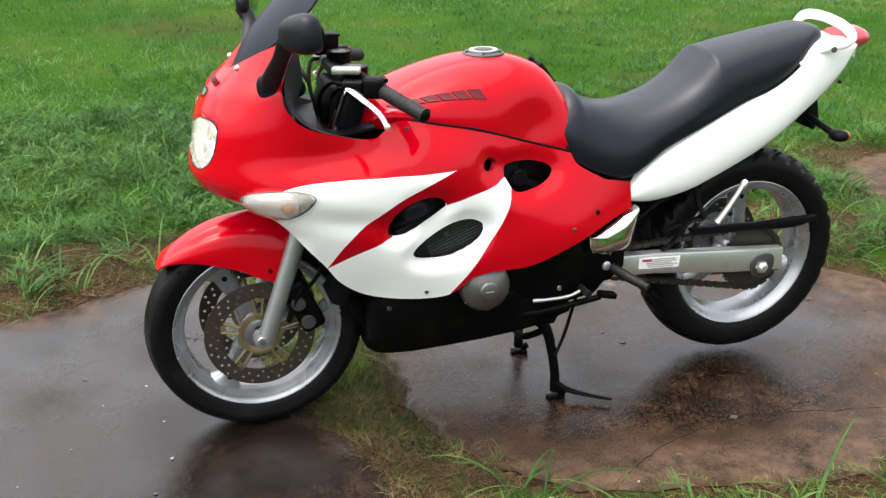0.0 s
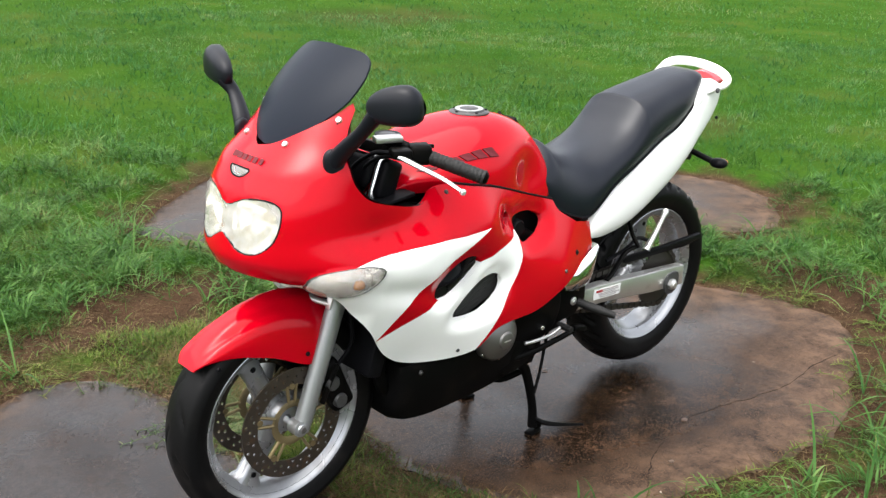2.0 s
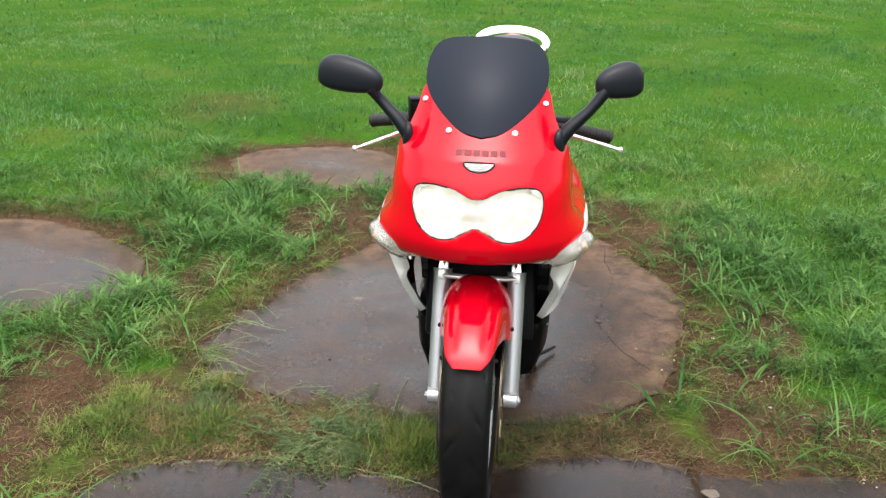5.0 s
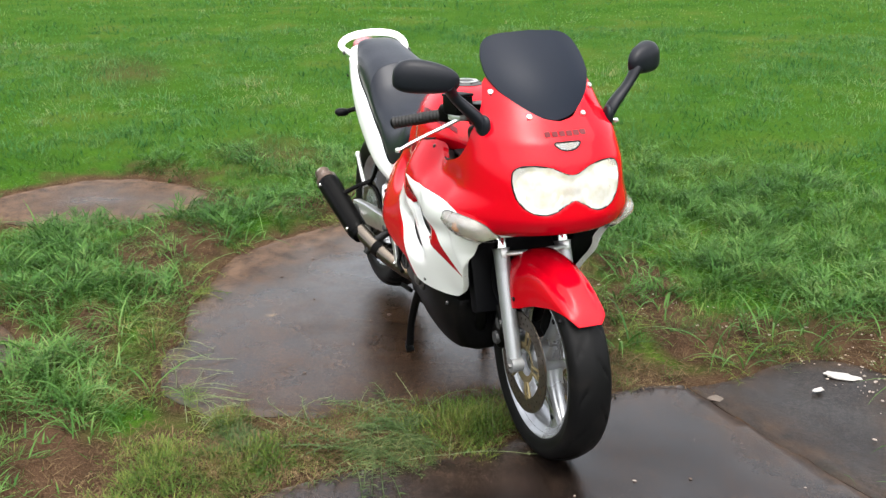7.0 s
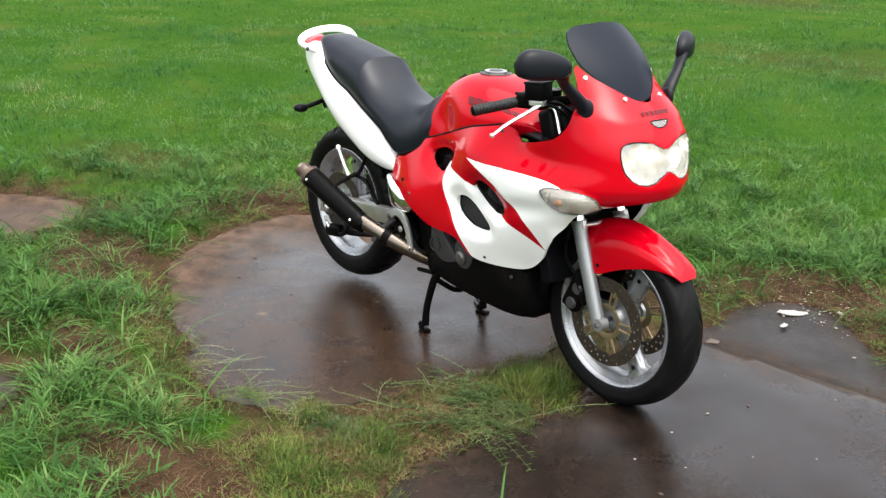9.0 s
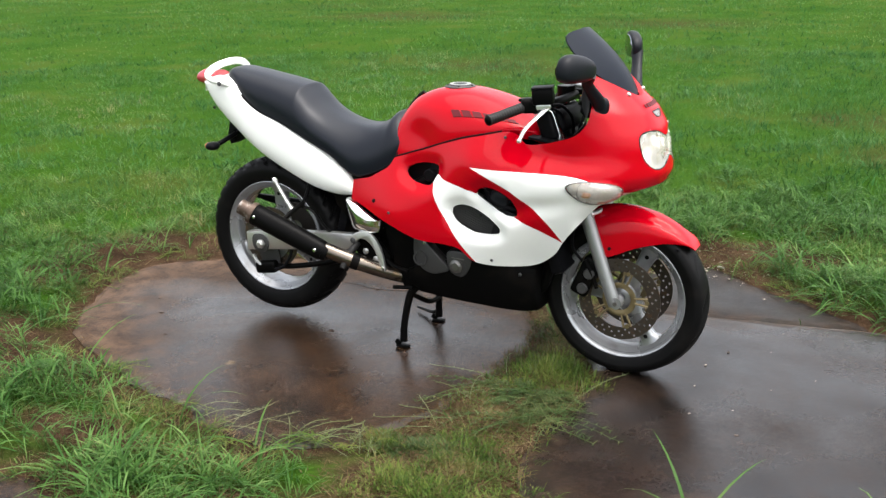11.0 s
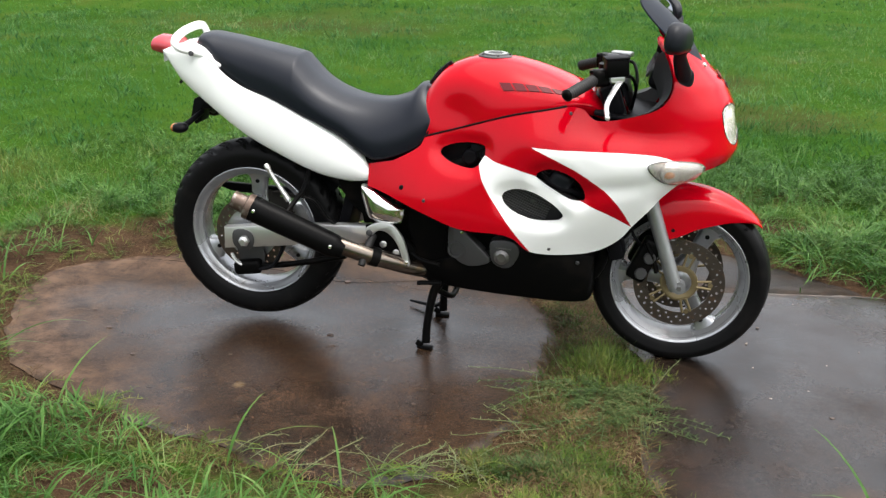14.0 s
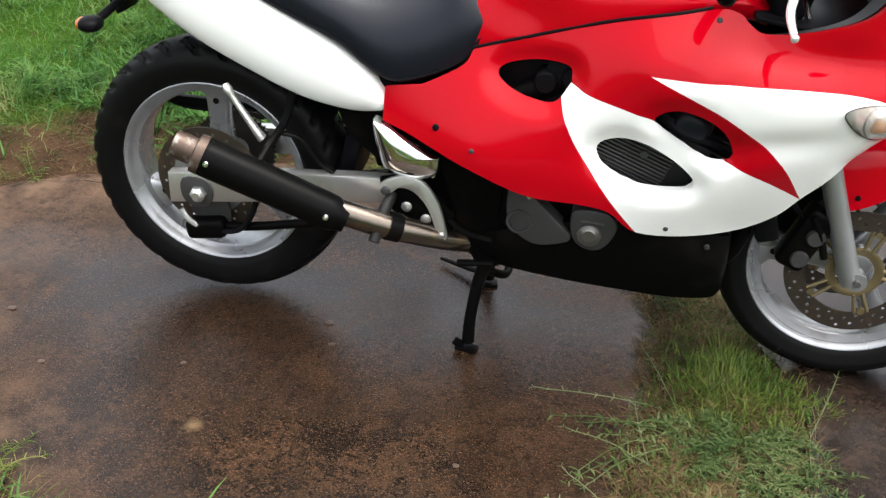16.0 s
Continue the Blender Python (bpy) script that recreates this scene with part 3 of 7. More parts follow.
def tank_at(x, a):
    """A place on the tank: a is 0 on the left lower edge, half a turn on the right one."""
    x, a = np.asarray(x, float), np.asarray(a, float)
    top, wide, low = (np.interp(x, TANK_X, t) for t in (TANK_TOP, TANK_WIDE, TANK_LOW))
    c, s = np.cos(a), np.sin(a)
    y = wide * np.sign(c) * np.abs(c) ** (2 / 2.7)
    z = low + (top - low) * np.abs(s) ** (2 / 2.1)
    # the hollow for the knee
    knee = np.exp(-((x - .735) / .075) ** 2) * np.exp(-((z - .83) / .065) ** 2)
    return np.stack([x, y * (1 - .13 * knee), z], -1)


fine_x = np.linspace(.610, 1.200, 60)
TANK_TOP, TANK_WIDE, TANK_LOW = (tuple(np.interp(fine_x, c[:, 0], c[:, 1])) for c in (curve(list(zip(TANK_X, t)), False, (), 8) for t in (TANK_TOP, TANK_WIDE, TANK_LOW)))
TANK_X = tuple(fine_x)
rows = [tank_at(np.full(57, x), np.linspace(0, np.pi, 57)) for x in fine_x]
rows = [np.vstack([r[0] * (1, .9, 1) - (0, 0, .03), r, r[-1] * (1, .9, 1) - (0, 0, .03)]) for r in rows]
v, f = loft(rows, True, True)
tank = part("fuel_tank", bm_of(v, f), RED, bike, "glossy red fuel tank with a worn edge")
for side in (0, 1):
    for k in range(6):
        a0 = .60 if side == 0 else np.pi - .60
        x0 = (1.110 - .040 * k) if side == 0 else (.900 + .040 * k)
        corners = []
        for du, dv in ((-.0165, -.085), (.0165, -.085), (.0165, .085), (-.0165, .085)):
            lean = .10 * dv * (1 if side == 0 else -1)
            a = a0 + (dv if side == 0 else -dv)
            corners.append((x0 + du + lean, a))
        outer = [tank_at(x, a) * np.array([1, 1.006, 1.0005]) + (0, .0016 * (1 - 2 * side), .0016) for x, a in corners]
        innerq = [p - np.array([0, .004 * (1 - 2 * side), .004]) for p in outer]
        v, f = loft([innerq, outer])
        part("name_bar", bm_of(v, f), DECAL, tank, "dark plain bar where a name is printed", False)
v, f = lathe([(0, .010), (.022, .010), (.026, .007), (.040, .007), (.043, .003), (.050, .003), (.055, 0), (.055, -.012)], (0, 0, 0), 40, "z")
cap = plain("filler_cap", v, f, DARKCASE, tank, "round black and chrome filler cap")
cap.matrix_basis = pose(.838, .0, .990, 0, 1, 0)
v, f = lathe([(.027, .0085), (.038, .0085), (.038, .006), (.027, .006)], (0, 0, 0), 32, "z", True)
plain("cap_ring", v, f, ALLOY, cap)
for k in range(5):
    b = again(screw(cap, (0, 0, 0), (0, 0, 1), .004, BLACK), cap, Matrix.Translation((.046 * math.cos(k * 1.257), .046 * math.sin(k * 1.257), .003)))
for o in [o for o in cap.children if o.name.startswith("screw") and o.matrix_basis.translation.length < 1e-6]:
    bpy.data.objects.remove(o)
v, f = tube([tank_at(x, np.pi / 2) * np.array([1, 0, 1]) + (0, y, .006) for x, y in ((.70, -.02), (.66, -.02), (.63, -.02))], .007, 8)
plain("tank_strap", v, f, BLACK, tank)
bm = box((.07, .06, .012), (.665, 0, .930), .004, (0, -52, 0))
part("tank_hinge", bm, BLACK, tank, "black hinge cover behind the tank")

# ---- seat ----
SEAT_TOP = [(-.168, .998), (-.148, 1.026), (-.07, 1.020), (.05, .998), (.145, .979), (.190, .970), (.216, .940), (.262, .895), (.335, .856), (.42, .836), (.50, .838), (.565, .862), (.604, .893), (.640, .872), (.668, .815)]
SEAT_LOW = [(-.168, .985), (-.120, .982), (-.077, .926), (.013, .868), (.115, .834), (.235, .781), (.354, .729), (.413, .686), (.472, .656), (.552, .676), (.622, .714), (.655, .765), (.668, .812)]
SEAT_WIDE = [(-.168, .055), (-.135, .088), (-.06, .112), (.06, .126), (.20, .140), (.32, .150), (.45, .156), (.56, .152), (.63, .146), (.668, .138)]
top, low, wide = (curve(c, False, k, 6) for c, k in ((SEAT_TOP, (5,)), (SEAT_LOW, ()), (SEAT_WIDE, ())))
sections = []
for x in np.concatenate([np.linspace(-.168, -.11, 8), np.linspace(-.09, .17, 22), np.linspace(.176, .225, 14), np.linspace(.235, .62, 34), np.linspace(.63, .668, 8)]):
    t, b, w = np.interp(x, top[:, 0], top[:, 1]), np.interp(x, low[:, 0], low[:, 1]), np.interp(x, wide[:, 0], wide[:, 1])
    crest = .020 * np.clip((x - .02) / .2, 0, 1) * np.clip((.26 - x) / .05, 0, 1)
    a = np.linspace(0, np.pi, 41)
    k = 2 / np.interp(x, (-.14, .1, .3, .6), (2.6, 3.2, 2.6, 2.5))
    y = w * np.sign(np.cos(a)) * np.abs(np.cos(a)) ** k
    z = b + (t - b) * np.abs(np.sin(a)) ** (2 / np.interp(x, (-.1, .15, .3, .6), (3.4, 3.4, 2.6, 2.3)))
    y = y * (1 - .06 * np.exp(-((z - b) / .03) ** 2))
    ring = np.c_[np.full(41, x), y, z]
    sections.append(np.vstack([ring[0] * (1, .82, 1) - (0, 0, .012), ring, ring[-1] * (1, .82, 1) - (0, 0, .012)]))
v, f = loft(sections)
seat = part("seat", bm_of(v, f), VINYL, bike, "long stepped black vinyl dual seat")
for side in (1, -1):
    line = [(x, side * (np.interp(x, wide[:, 0], wide[:, 1]) * .945), np.interp(x, low[:, 0], low[:, 1]) + .004) for x in np.linspace(-.10, .655, 40)]
    v, f = tube(line, .0045, 6, 1)
    plain("piping", v, f, BLACK, seat)

# ---- tail ----
TAIL_TOP = [(.456, .606), (.448, .632), (.412, .676), (.334, .730), (.235, .779), (.115, .833), (.013, .872), (-.060, .920), (-.090, .960), (-.120, .984), (-.173, .996), (-.236, .990), (-.287, .970)]
TAIL_LOW = [(.456, .592), (.449, .580), (.430, .572), (.367, .568), (.265, .587), (.143, .636), (.019, .695), (-.115, .783), (-.222, .866), (-.276, .938), (-.287, .955)]
TAIL_WIDE = [(.456, .143), (.40, .156), (.25, .160), (.10, .152), (-.05, .135), (-.15, .118), (-.23, .095), (-.287, .062)]
tt, tl, tw = (curve(c, False, (), 6) for c in (TAIL_TOP, TAIL_LOW, TAIL_WIDE))
lookup = lambda c, x: np.interp(-x, -c[::1, 0], c[:, 1])  # noqa: E731
for side in (1, -1):
    sections = []
    for x in np.concatenate([np.linspace(.456, .43, 7), np.linspace(.42, -.287, 60)]):
        t, b, w = lookup(tt, x), lookup(tl, x), lookup(tw, x)
        q = np.linspace(-1, 1, 25)
        y = w - .020 * np.abs(q) ** 3 - .012 * np.maximum(q, 0) ** 2 - .035 * np.maximum(np.abs(q) - .86, 0) / .14 * .5
        z = t + (b - t) * (q + 1) / 2
        ring = np.c_[np.full(25, x), side * y, z]
        inner = np.array([[x, side * (w - .075), b + .006], [x, side * (w - .075), t - .006]])
        sections.append(np.vstack([ring, inner]))
    v, f = loft(sections)
    part("tail_panel", bm_of(v, f), WHITE, bike, "long white tapered tail panel")
v, f = loft([[(x, y, lookup(tt, x) - .010 - 1.2 * y * y) for y in np.linspace(-1, 1, 17) * (lookup(tw, x) - .006)] for x in np.linspace(-.100, -.289, 14)], False, False)
v2 = v - (0, 0, .03)
n = len(v)
faces = [tuple(q) for q in f] + [tuple(i + n for i in q[::-1]) for q in f] + [(13 * 17 + k, 13 * 17 + k + 1, n + 13 * 17 + k + 1, n + 13 * 17 + k) for k in range(16)]
part("tail_deck", bm_of(np.vstack([v, v2]), faces), WHITE, bike, "white tail deck behind the seat")
# grab rail
hoop = [(-.100, .092, .955), (-.150, .117, .972), (-.190, .133, .984), (-.210, .131, 1.001), (-.207, .107, 1.022), (-.197, .062, 1.037), (-.191, 0, 1.043)]
hoop = hoop + [(x, -y, z) for x, y, z in hoop[:-1]][::-1]
v, f = tube(hoop, .0145, 14, 6, .8)
part("grab_rail", bm_of(v, f), WHITE, bike, "white looped passenger grab rail")
for side in (1, -1):
    screw(bike, (-.150, side * .139, .972), (0, side, .2), .009, DARKCASE)
    screw(bike, (-.205, side * .112, .872), (0, side, -.2), .006, BLACK)
    part("seat_lock", box((.05, .010, .012), (-.075, side * .128, .945), .004, (0, 30, 0)), WHITE, bike, "small white seat lock tab")
v, f = loft([[(-.252, .064 * c, .972 + .034 * s) for c, s in zip(np.cos(a), np.sin(a))] for a in [np.linspace(0, 2 * np.pi, 20, endpoint=False)]] +
            [[(-.312, .058 * np.cos(q), .978 + .034 * np.sin(q)) for q in np.linspace(0, 2 * np.pi, 20, endpoint=False)],
             [(-.338, .046 * np.cos(q), .976 + .026 * np.sin(q)) for q in np.linspace(0, 2 * np.pi, 20, endpoint=False)],
             [(-.345, .024 * np.cos(q), .974 + .013 * np.sin(q)) for q in np.linspace(0, 2 * np.pi, 20, endpoint=False)]])
part("tail_light", bm_of(v, f), REDLENS, bike, "faded red tail light")
# undertail, plate bracket, rear signals
v, f = loft([[(x, y * w, z0 + (.03 if abs(y) < .6 else 0)) for y in np.linspace(-1, 1, 9)] for x, z0, w in ((.42, .60, .115), (.25, .63, .12), (.10, .70, .12), (-.05, .78, .11), (-.15, .84, .095), (-.25, .925, .06))], False, False)
part("undertail", bm_of(v, f), BLACK, bike, "black plastic undertail")
bm = plate([(-.06, .80), (-.13, .83), (-.20, .80), (-.215, .74), (-.20, .71), (-.18, .72), (-.17, .765), (-.10, .775)], -.035, .035, .004)
mud = part("plate_bracket", bm, BLACK, bike, "black licence plate bracket")
for side in (1, -1):
    v, f = tube([(-.175, side * .03, .755), (-.19, side * .09, .735), (-.20, side * .12, .725)], .010, 10)
    stalk = part("rear_signal", bm_of(v, f), BLACK, mud, "black stalk with a small turn signal")
    v, f = egg((.026, .030, .017), (-.205, side * .143, .722), (0, 0, 0), 2.3)
    plain("signal_case", v, f, BLACK, bike)
    v, f = egg((.014, .024, .014), (-.222, side * .143, .722), (0, 0, 0), 2.3)
    plain("signal_lens", v, f, AMBER, bike)
# rear inner mudguard
a = np.linspace(radians(25), radians(150), 22)
v, f = loft([[(.01 + (.352 + .004 * abs(y) * -8) * np.cos(q), y, .343 + .352 * np.sin(q) - 1.6 * y * y) for y in np.linspace(-.085, .085, 9)] for q in a if .01 + .352 * np.cos(q) > .13 and .01 + .352 * np.cos(q) < .32], False, False)
part("rear_mudguard", bm_of(v, f), BLACK, bike, "black inner rear mudguard")

# ---- wheels ----
def tyre(name, x, z, radius, half, rim, grooves, label):
    """A tyre with a rounded crown and cut tread."""
    prof = curve([(rim - .012, half * .62), (rim + .006, half * .86), (rim + .025, half * .97), (rim + (radius - rim) * .55, half * 1.0), (rim + (radius - rim) * .80, half * .84),
                  (radius - .006, half * .50), (radius, 0), (radius - .006, -half * .50), (rim + (radius - rim) * .80, -half * .84), (rim + (radius - rim) * .55, -half),
                  (rim + .025, -half * .97), (rim + .006, -half * .86), (rim - .012, -half * .62)], False, (), 5)
    segs = 420 if grooves else 200
    co, faces = lathe(prof, (0, 0, 0), segs)
    ring = co.reshape(len(prof), segs, 3)
    ang = np.linspace(0, 2 * np.pi, segs, endpoint=False)[None, :]
    s = prof[:, 1][:, None] / half
    tread = np.clip((prof[:, 0][:, None] - (rim + (radius - rim) * .62)) / .012, 0, 1)
    if grooves:
        phase = ang * grooves / (2 * np.pi)
        cut = np.zeros((len(prof), segs))
        for k, (lean, wide, lo, hi) in enumerate(((1.1, .22, .15, .97), (1.5, .17, .35, .96))):
            q = (phase + k * .5 + lean * np.abs(s) * np.sign(1) + (s > 0) * .27) % 1
            cut = np.maximum(cut, (np.abs(q - .5) < wide / 2) * (np.abs(s) > lo) * (np.abs(s) < hi))
        depth = .008 * cut * tread * (1 - .75 * np.clip((np.abs(s) - .78) / .15, 0, 1))
    else:
        q = (ang * 14 / (2 * np.pi) + .8 * np.abs(s) + (s > 0) * .5) % 1
        depth = .004 * (np.abs(q - .5) < .05) * (np.abs(s) > .12) * (np.abs(s) < .75) * tread
    d = np.hypot(ring[..., 0], ring[..., 2])
    k = (d - depth) / d
    ring[..., 0] *= k
    ring[..., 2] *= k
    return plain(name, co + np.array([x, 0, z]), faces, RUBBER, bike, label)


def rim(name, x, z, radius, half, spokes, hub, label):
    """A cast wheel: rim, hub and three hollow-sided spokes, with a valve hole near each."""
    r = radius
    prof = [(r, half), (r - .004, half + .002), (r - .012, half - .002), (r - .016, half - .012), (r - .030, half - .020), (r - .034, half * .45), (r - .034, -half * .45),
            (r - .030, -half + .020), (r - .016, -half + .012), (r - .012, -half + .002), (r - .004, -half - .002), (r, -half)]
    v, f = lathe(prof, (x, 0, z), 96)
    wheel = plain(name, v, f, SILVER, bike, label)
    v, f = lathe([(.012, hub + .004), (.030, hub + .004), (.036, hub), (.046, hub * .6), (.046, -hub * .6), (.036, -hub), (.030, -hub - .004), (.012, -hub - .004)], (x, 0, z), 40)
    plain("hub", v, f, SILVER, wheel)
    for deg in spokes:
        c, s = math.cos(radians(deg)), math.sin(radians(deg))
        secs = []
        for q, w, t in ((.036, .040, .030), (.07, .030, .027), (.12, .025, .023), (r - .055, .029, .024), (r - .036, .048, .028), (r - .030, .056, .029)):
            a = np.linspace(0, 2 * np.pi, 16, endpoint=False)
            u, n = w * np.sign(np.cos(a)) * np.abs(np.cos(a)) ** .6, t * np.sign(np.sin(a)) * np.abs(np.sin(a)) ** .6
            secs.append(np.c_[x + c * q - s * u, n, z + s * q + c * u])
        v, f = loft(secs)
        spoke = part("spoke", bm_of(v, f), SILVER, wheel)
        for side in (1, -1):
            bm = bmesh.new()
            bmesh.ops.create_cone(bm, cap_ends=True, segments=14, radius1=.0075, radius2=.0075, depth=.004, matrix=pose(x + c * (r - .060), side * .0235, z + s * (r - .060), 90))
            part("drain_hole", bm, BLACK, spoke)
    return wheel


FX, FZ, RX, RZ = 1.474, .291, .008, .347
tyre("front_tyre", FX, FZ, .293, .060, .222, 0, "wet black front tyre with fine tread")
tyre("rear_tyre", RX, RZ, .322, .077, .228, 30, "black rear tyre with coarse curved tread, clear of the ground")
front_rim = rim("front_rim", FX, FZ, .226, .048, (62, 180, 300), .050, "silver three-spoke cast front wheel")
rear_rim = rim("rear_rim", RX, RZ, .232, .062, (88, 208, 328), .060, "silver three-spoke cast rear wheel")


def disc_mesh(outer, inner, holes, rows, thick=.0045):
    a = np.linspace(0, 2 * np.pi, 120, endpoint=False)
    ring = np.c_[np.cos(a), np.sin(a)]
    b = np.linspace(0, 2 * np.pi, 7)[:-1]
    pts, edges, cuts = [], [], []
    loops = [ring * outer, ring[::2] * inner]
    for k in range(holes):
        t = 2 * np.pi * k / holes
        q = inner + (outer - inner) * (.2 + .6 * ((k * 2) % rows) / (rows - 1))
        c = np.array([q * math.cos(t), q * math.sin(t)])
        cuts.append(c)
        loops.append(c + .0042 * np.c_[np.cos(b), np.sin(b)])
    for line in loops:
        k = len(pts)
        pts += [Vector(map(float, p)) for p in line]
        edges += [(k + i, k + (i + 1) % len(line)) for i in range(len(line))]
    out = delaunay_2d_cdt(pts, edges, [], 0, 1e-7)
    co = np.array([tuple(p) for p in out[0]])
    tri = np.array([t for t in out[2] if len(t) == 3])
    mid = co[tri].mean(1)
    r = np.linalg.norm(mid, axis=1)
    keep = (r < outer * .9999) & (r > inner * .999)
    for c in cuts:
        keep &= np.linalg.norm(mid - c, axis=1) > .0036
    tri = tri[keep]
    n = len(co)
    rimmed = {}
    for t in tri:
        for i in range(3):
            rimmed.setdefault(frozenset((t[i], t[(i + 1) % 3])), []).append((t[i], t[(i + 1) % 3]))
    verts = np.vstack([np.c_[co[:, 0], np.full(n, thick / 2), co[:, 1]], np.c_[co[:, 0], np.full(n, -thick / 2), co[:, 1]]])
    faces = [tuple(t) for t in tri] + [tuple(t[::-1] + n) for t in tri] + [(e[0][0], e[0][1], e[0][1] + n, e[0][0] + n) for e in rimmed.values() if len(e) == 1]
    bm = bm_of(verts, faces)
    return bm


front_disc = part("brake_disc", disc_mesh(.146, .102, 60, 5), DISC, front_rim, "drilled brown-grey brake disc", False)
front_disc.matrix_basis = pose(FX, .076, FZ)
discs = [front_disc, again(front_disc, front_rim, pose(FX, -.076, FZ, 0, 17, 0))]
for d, y in zip(discs, (1, -1)):
    v, f = lathe([(.040, -.004 * y), (.050, 0), (.058, .001 * y), (.061, 0), (.058, -.003 * y), (.050, -.004 * y)], (0, 0, 0), 40, "y", True)
    ring = plain("carrier", v, f, GOLD, d, "gold disc carrier")
    for k in range(5):
        a = k * 2 * math.pi / 5 + .3
        for off in (-.13, .13):
            p0 = np.array([.057 * math.cos(a + off * 1.2), 0, .057 * math.sin(a + off * 1.2)])
            p1 = np.array([.104 * math.cos(a + off), 0, .104 * math.sin(a + off)])
            v, f = tube([p0, p1], .0044, 8, 1)
            plain("carrier_arm", v, f, GOLD, d)
        c = np.array([.1 * math.cos(a), 0, .1 * math.sin(a)])
        bm = bmesh.new()
        bmesh.ops.create_cone(bm, cap_ends=True, segments=14, radius1=.008, radius2=.008, depth=.009, matrix=pose(c[0], 0, c[2], 90))
        part("carrier_pin", bm, GOLD, d)
rear_disc = part("brake_disc", disc_mesh(.130, .090, 40, 4), DISC, rear_rim, "drilled rear brake disc", False)
rear_disc.matrix_basis = pose(RX, -.085, RZ)
v, f = lathe([(.030, 0), (.092, 0), (.092, .004), (.030, .004)], (0, -.002, 0), 40, "y", True)
plain("carrier", v, f, SILVER, rear_disc)
v, f = lathe([(.030, -.003), (.095, -.003), (.095, .003), (.030, .003)], (0, 0, 0), 40, "y", True)
sprocket = plain("sprocket", v, f, CHAINMETAL, rear_rim, "dark rear sprocket")
sprocket.matrix_basis = pose(RX, .092, RZ)
teeth, tf = [], []
for k in range(44):
    a = 2 * math.pi * k / 44
    n = len(teeth)
    for y in (-.003, .003):
        for r, off in ((.094, -.045), (.101, -.015), (.101, .015), (.094, .045)):
            teeth.append((r * math.cos(a + off), y, r * math.sin(a + off)))
    tf += [(n, n + 1, n + 2, n + 3), (n + 7, n + 6, n + 5, n + 4), (n, n + 4, n + 5, n + 1), (n + 1, n + 5, n + 6, n + 2), (n + 2, n + 6, n + 7, n + 3)]
plain("sprocket_teeth", teeth, tf, CHAINMETAL, sprocket, "", False)

# chain: links along its run
path = [(.53 + .035 * math.cos(a), .385 + .035 * math.sin(a)) for a in np.linspace(-math.pi / 2 - .1, math.pi / 2 - .1, 8)]
path += [(RX + .099 * math.cos(a), RZ + .099 * math.sin(a)) for a in np.linspace(math.pi / 2 - .1, 3 * math.pi / 2 - .1, 26)]
path = np.array(path + path[:1])
seg = np.r_[0, np.cumsum(np.linalg.norm(np.diff(path, axis=0), axis=1))]
count = int(seg[-1] / .0159)
at = np.c_[np.interp(np.arange(count) / count * seg[-1], seg, path[:, 0]), np.interp(np.arange(count) / count * seg[-1], seg, path[:, 1])]
cv, cf = [], []
for i in range(count):
    a, b = at[i], at[(i + 1) % count]
    d = (b - a) / np.linalg.norm(b - a)
    q = np.array([-d[1], d[0]])
    w = .0075 if i % 2 else .0055
    for y0, y1 in ((.083, .086), (.097, .100)) if i % 2 else ((.086, .089), (.094, .097)):
        n = len(cv)
        for y in (y0, y1):
            for p in (a - d * .004 - q * w, b + d * .004 - q * w, b + d * .004 + q * w, a - d * .004 + q * w):
                cv.append((p[0], y, p[1]))
        cf += [(n, n + 1, n + 2, n + 3), (n + 7, n + 6, n + 5, n + 4)] + [(n + k, n + 4 + k, n + 4 + (k + 1) % 4, n + (k + 1) % 4) for k in range(4)]
chain = plain("chain", cv, cf, CHAINMETAL, bike, "oily drive chain", False)

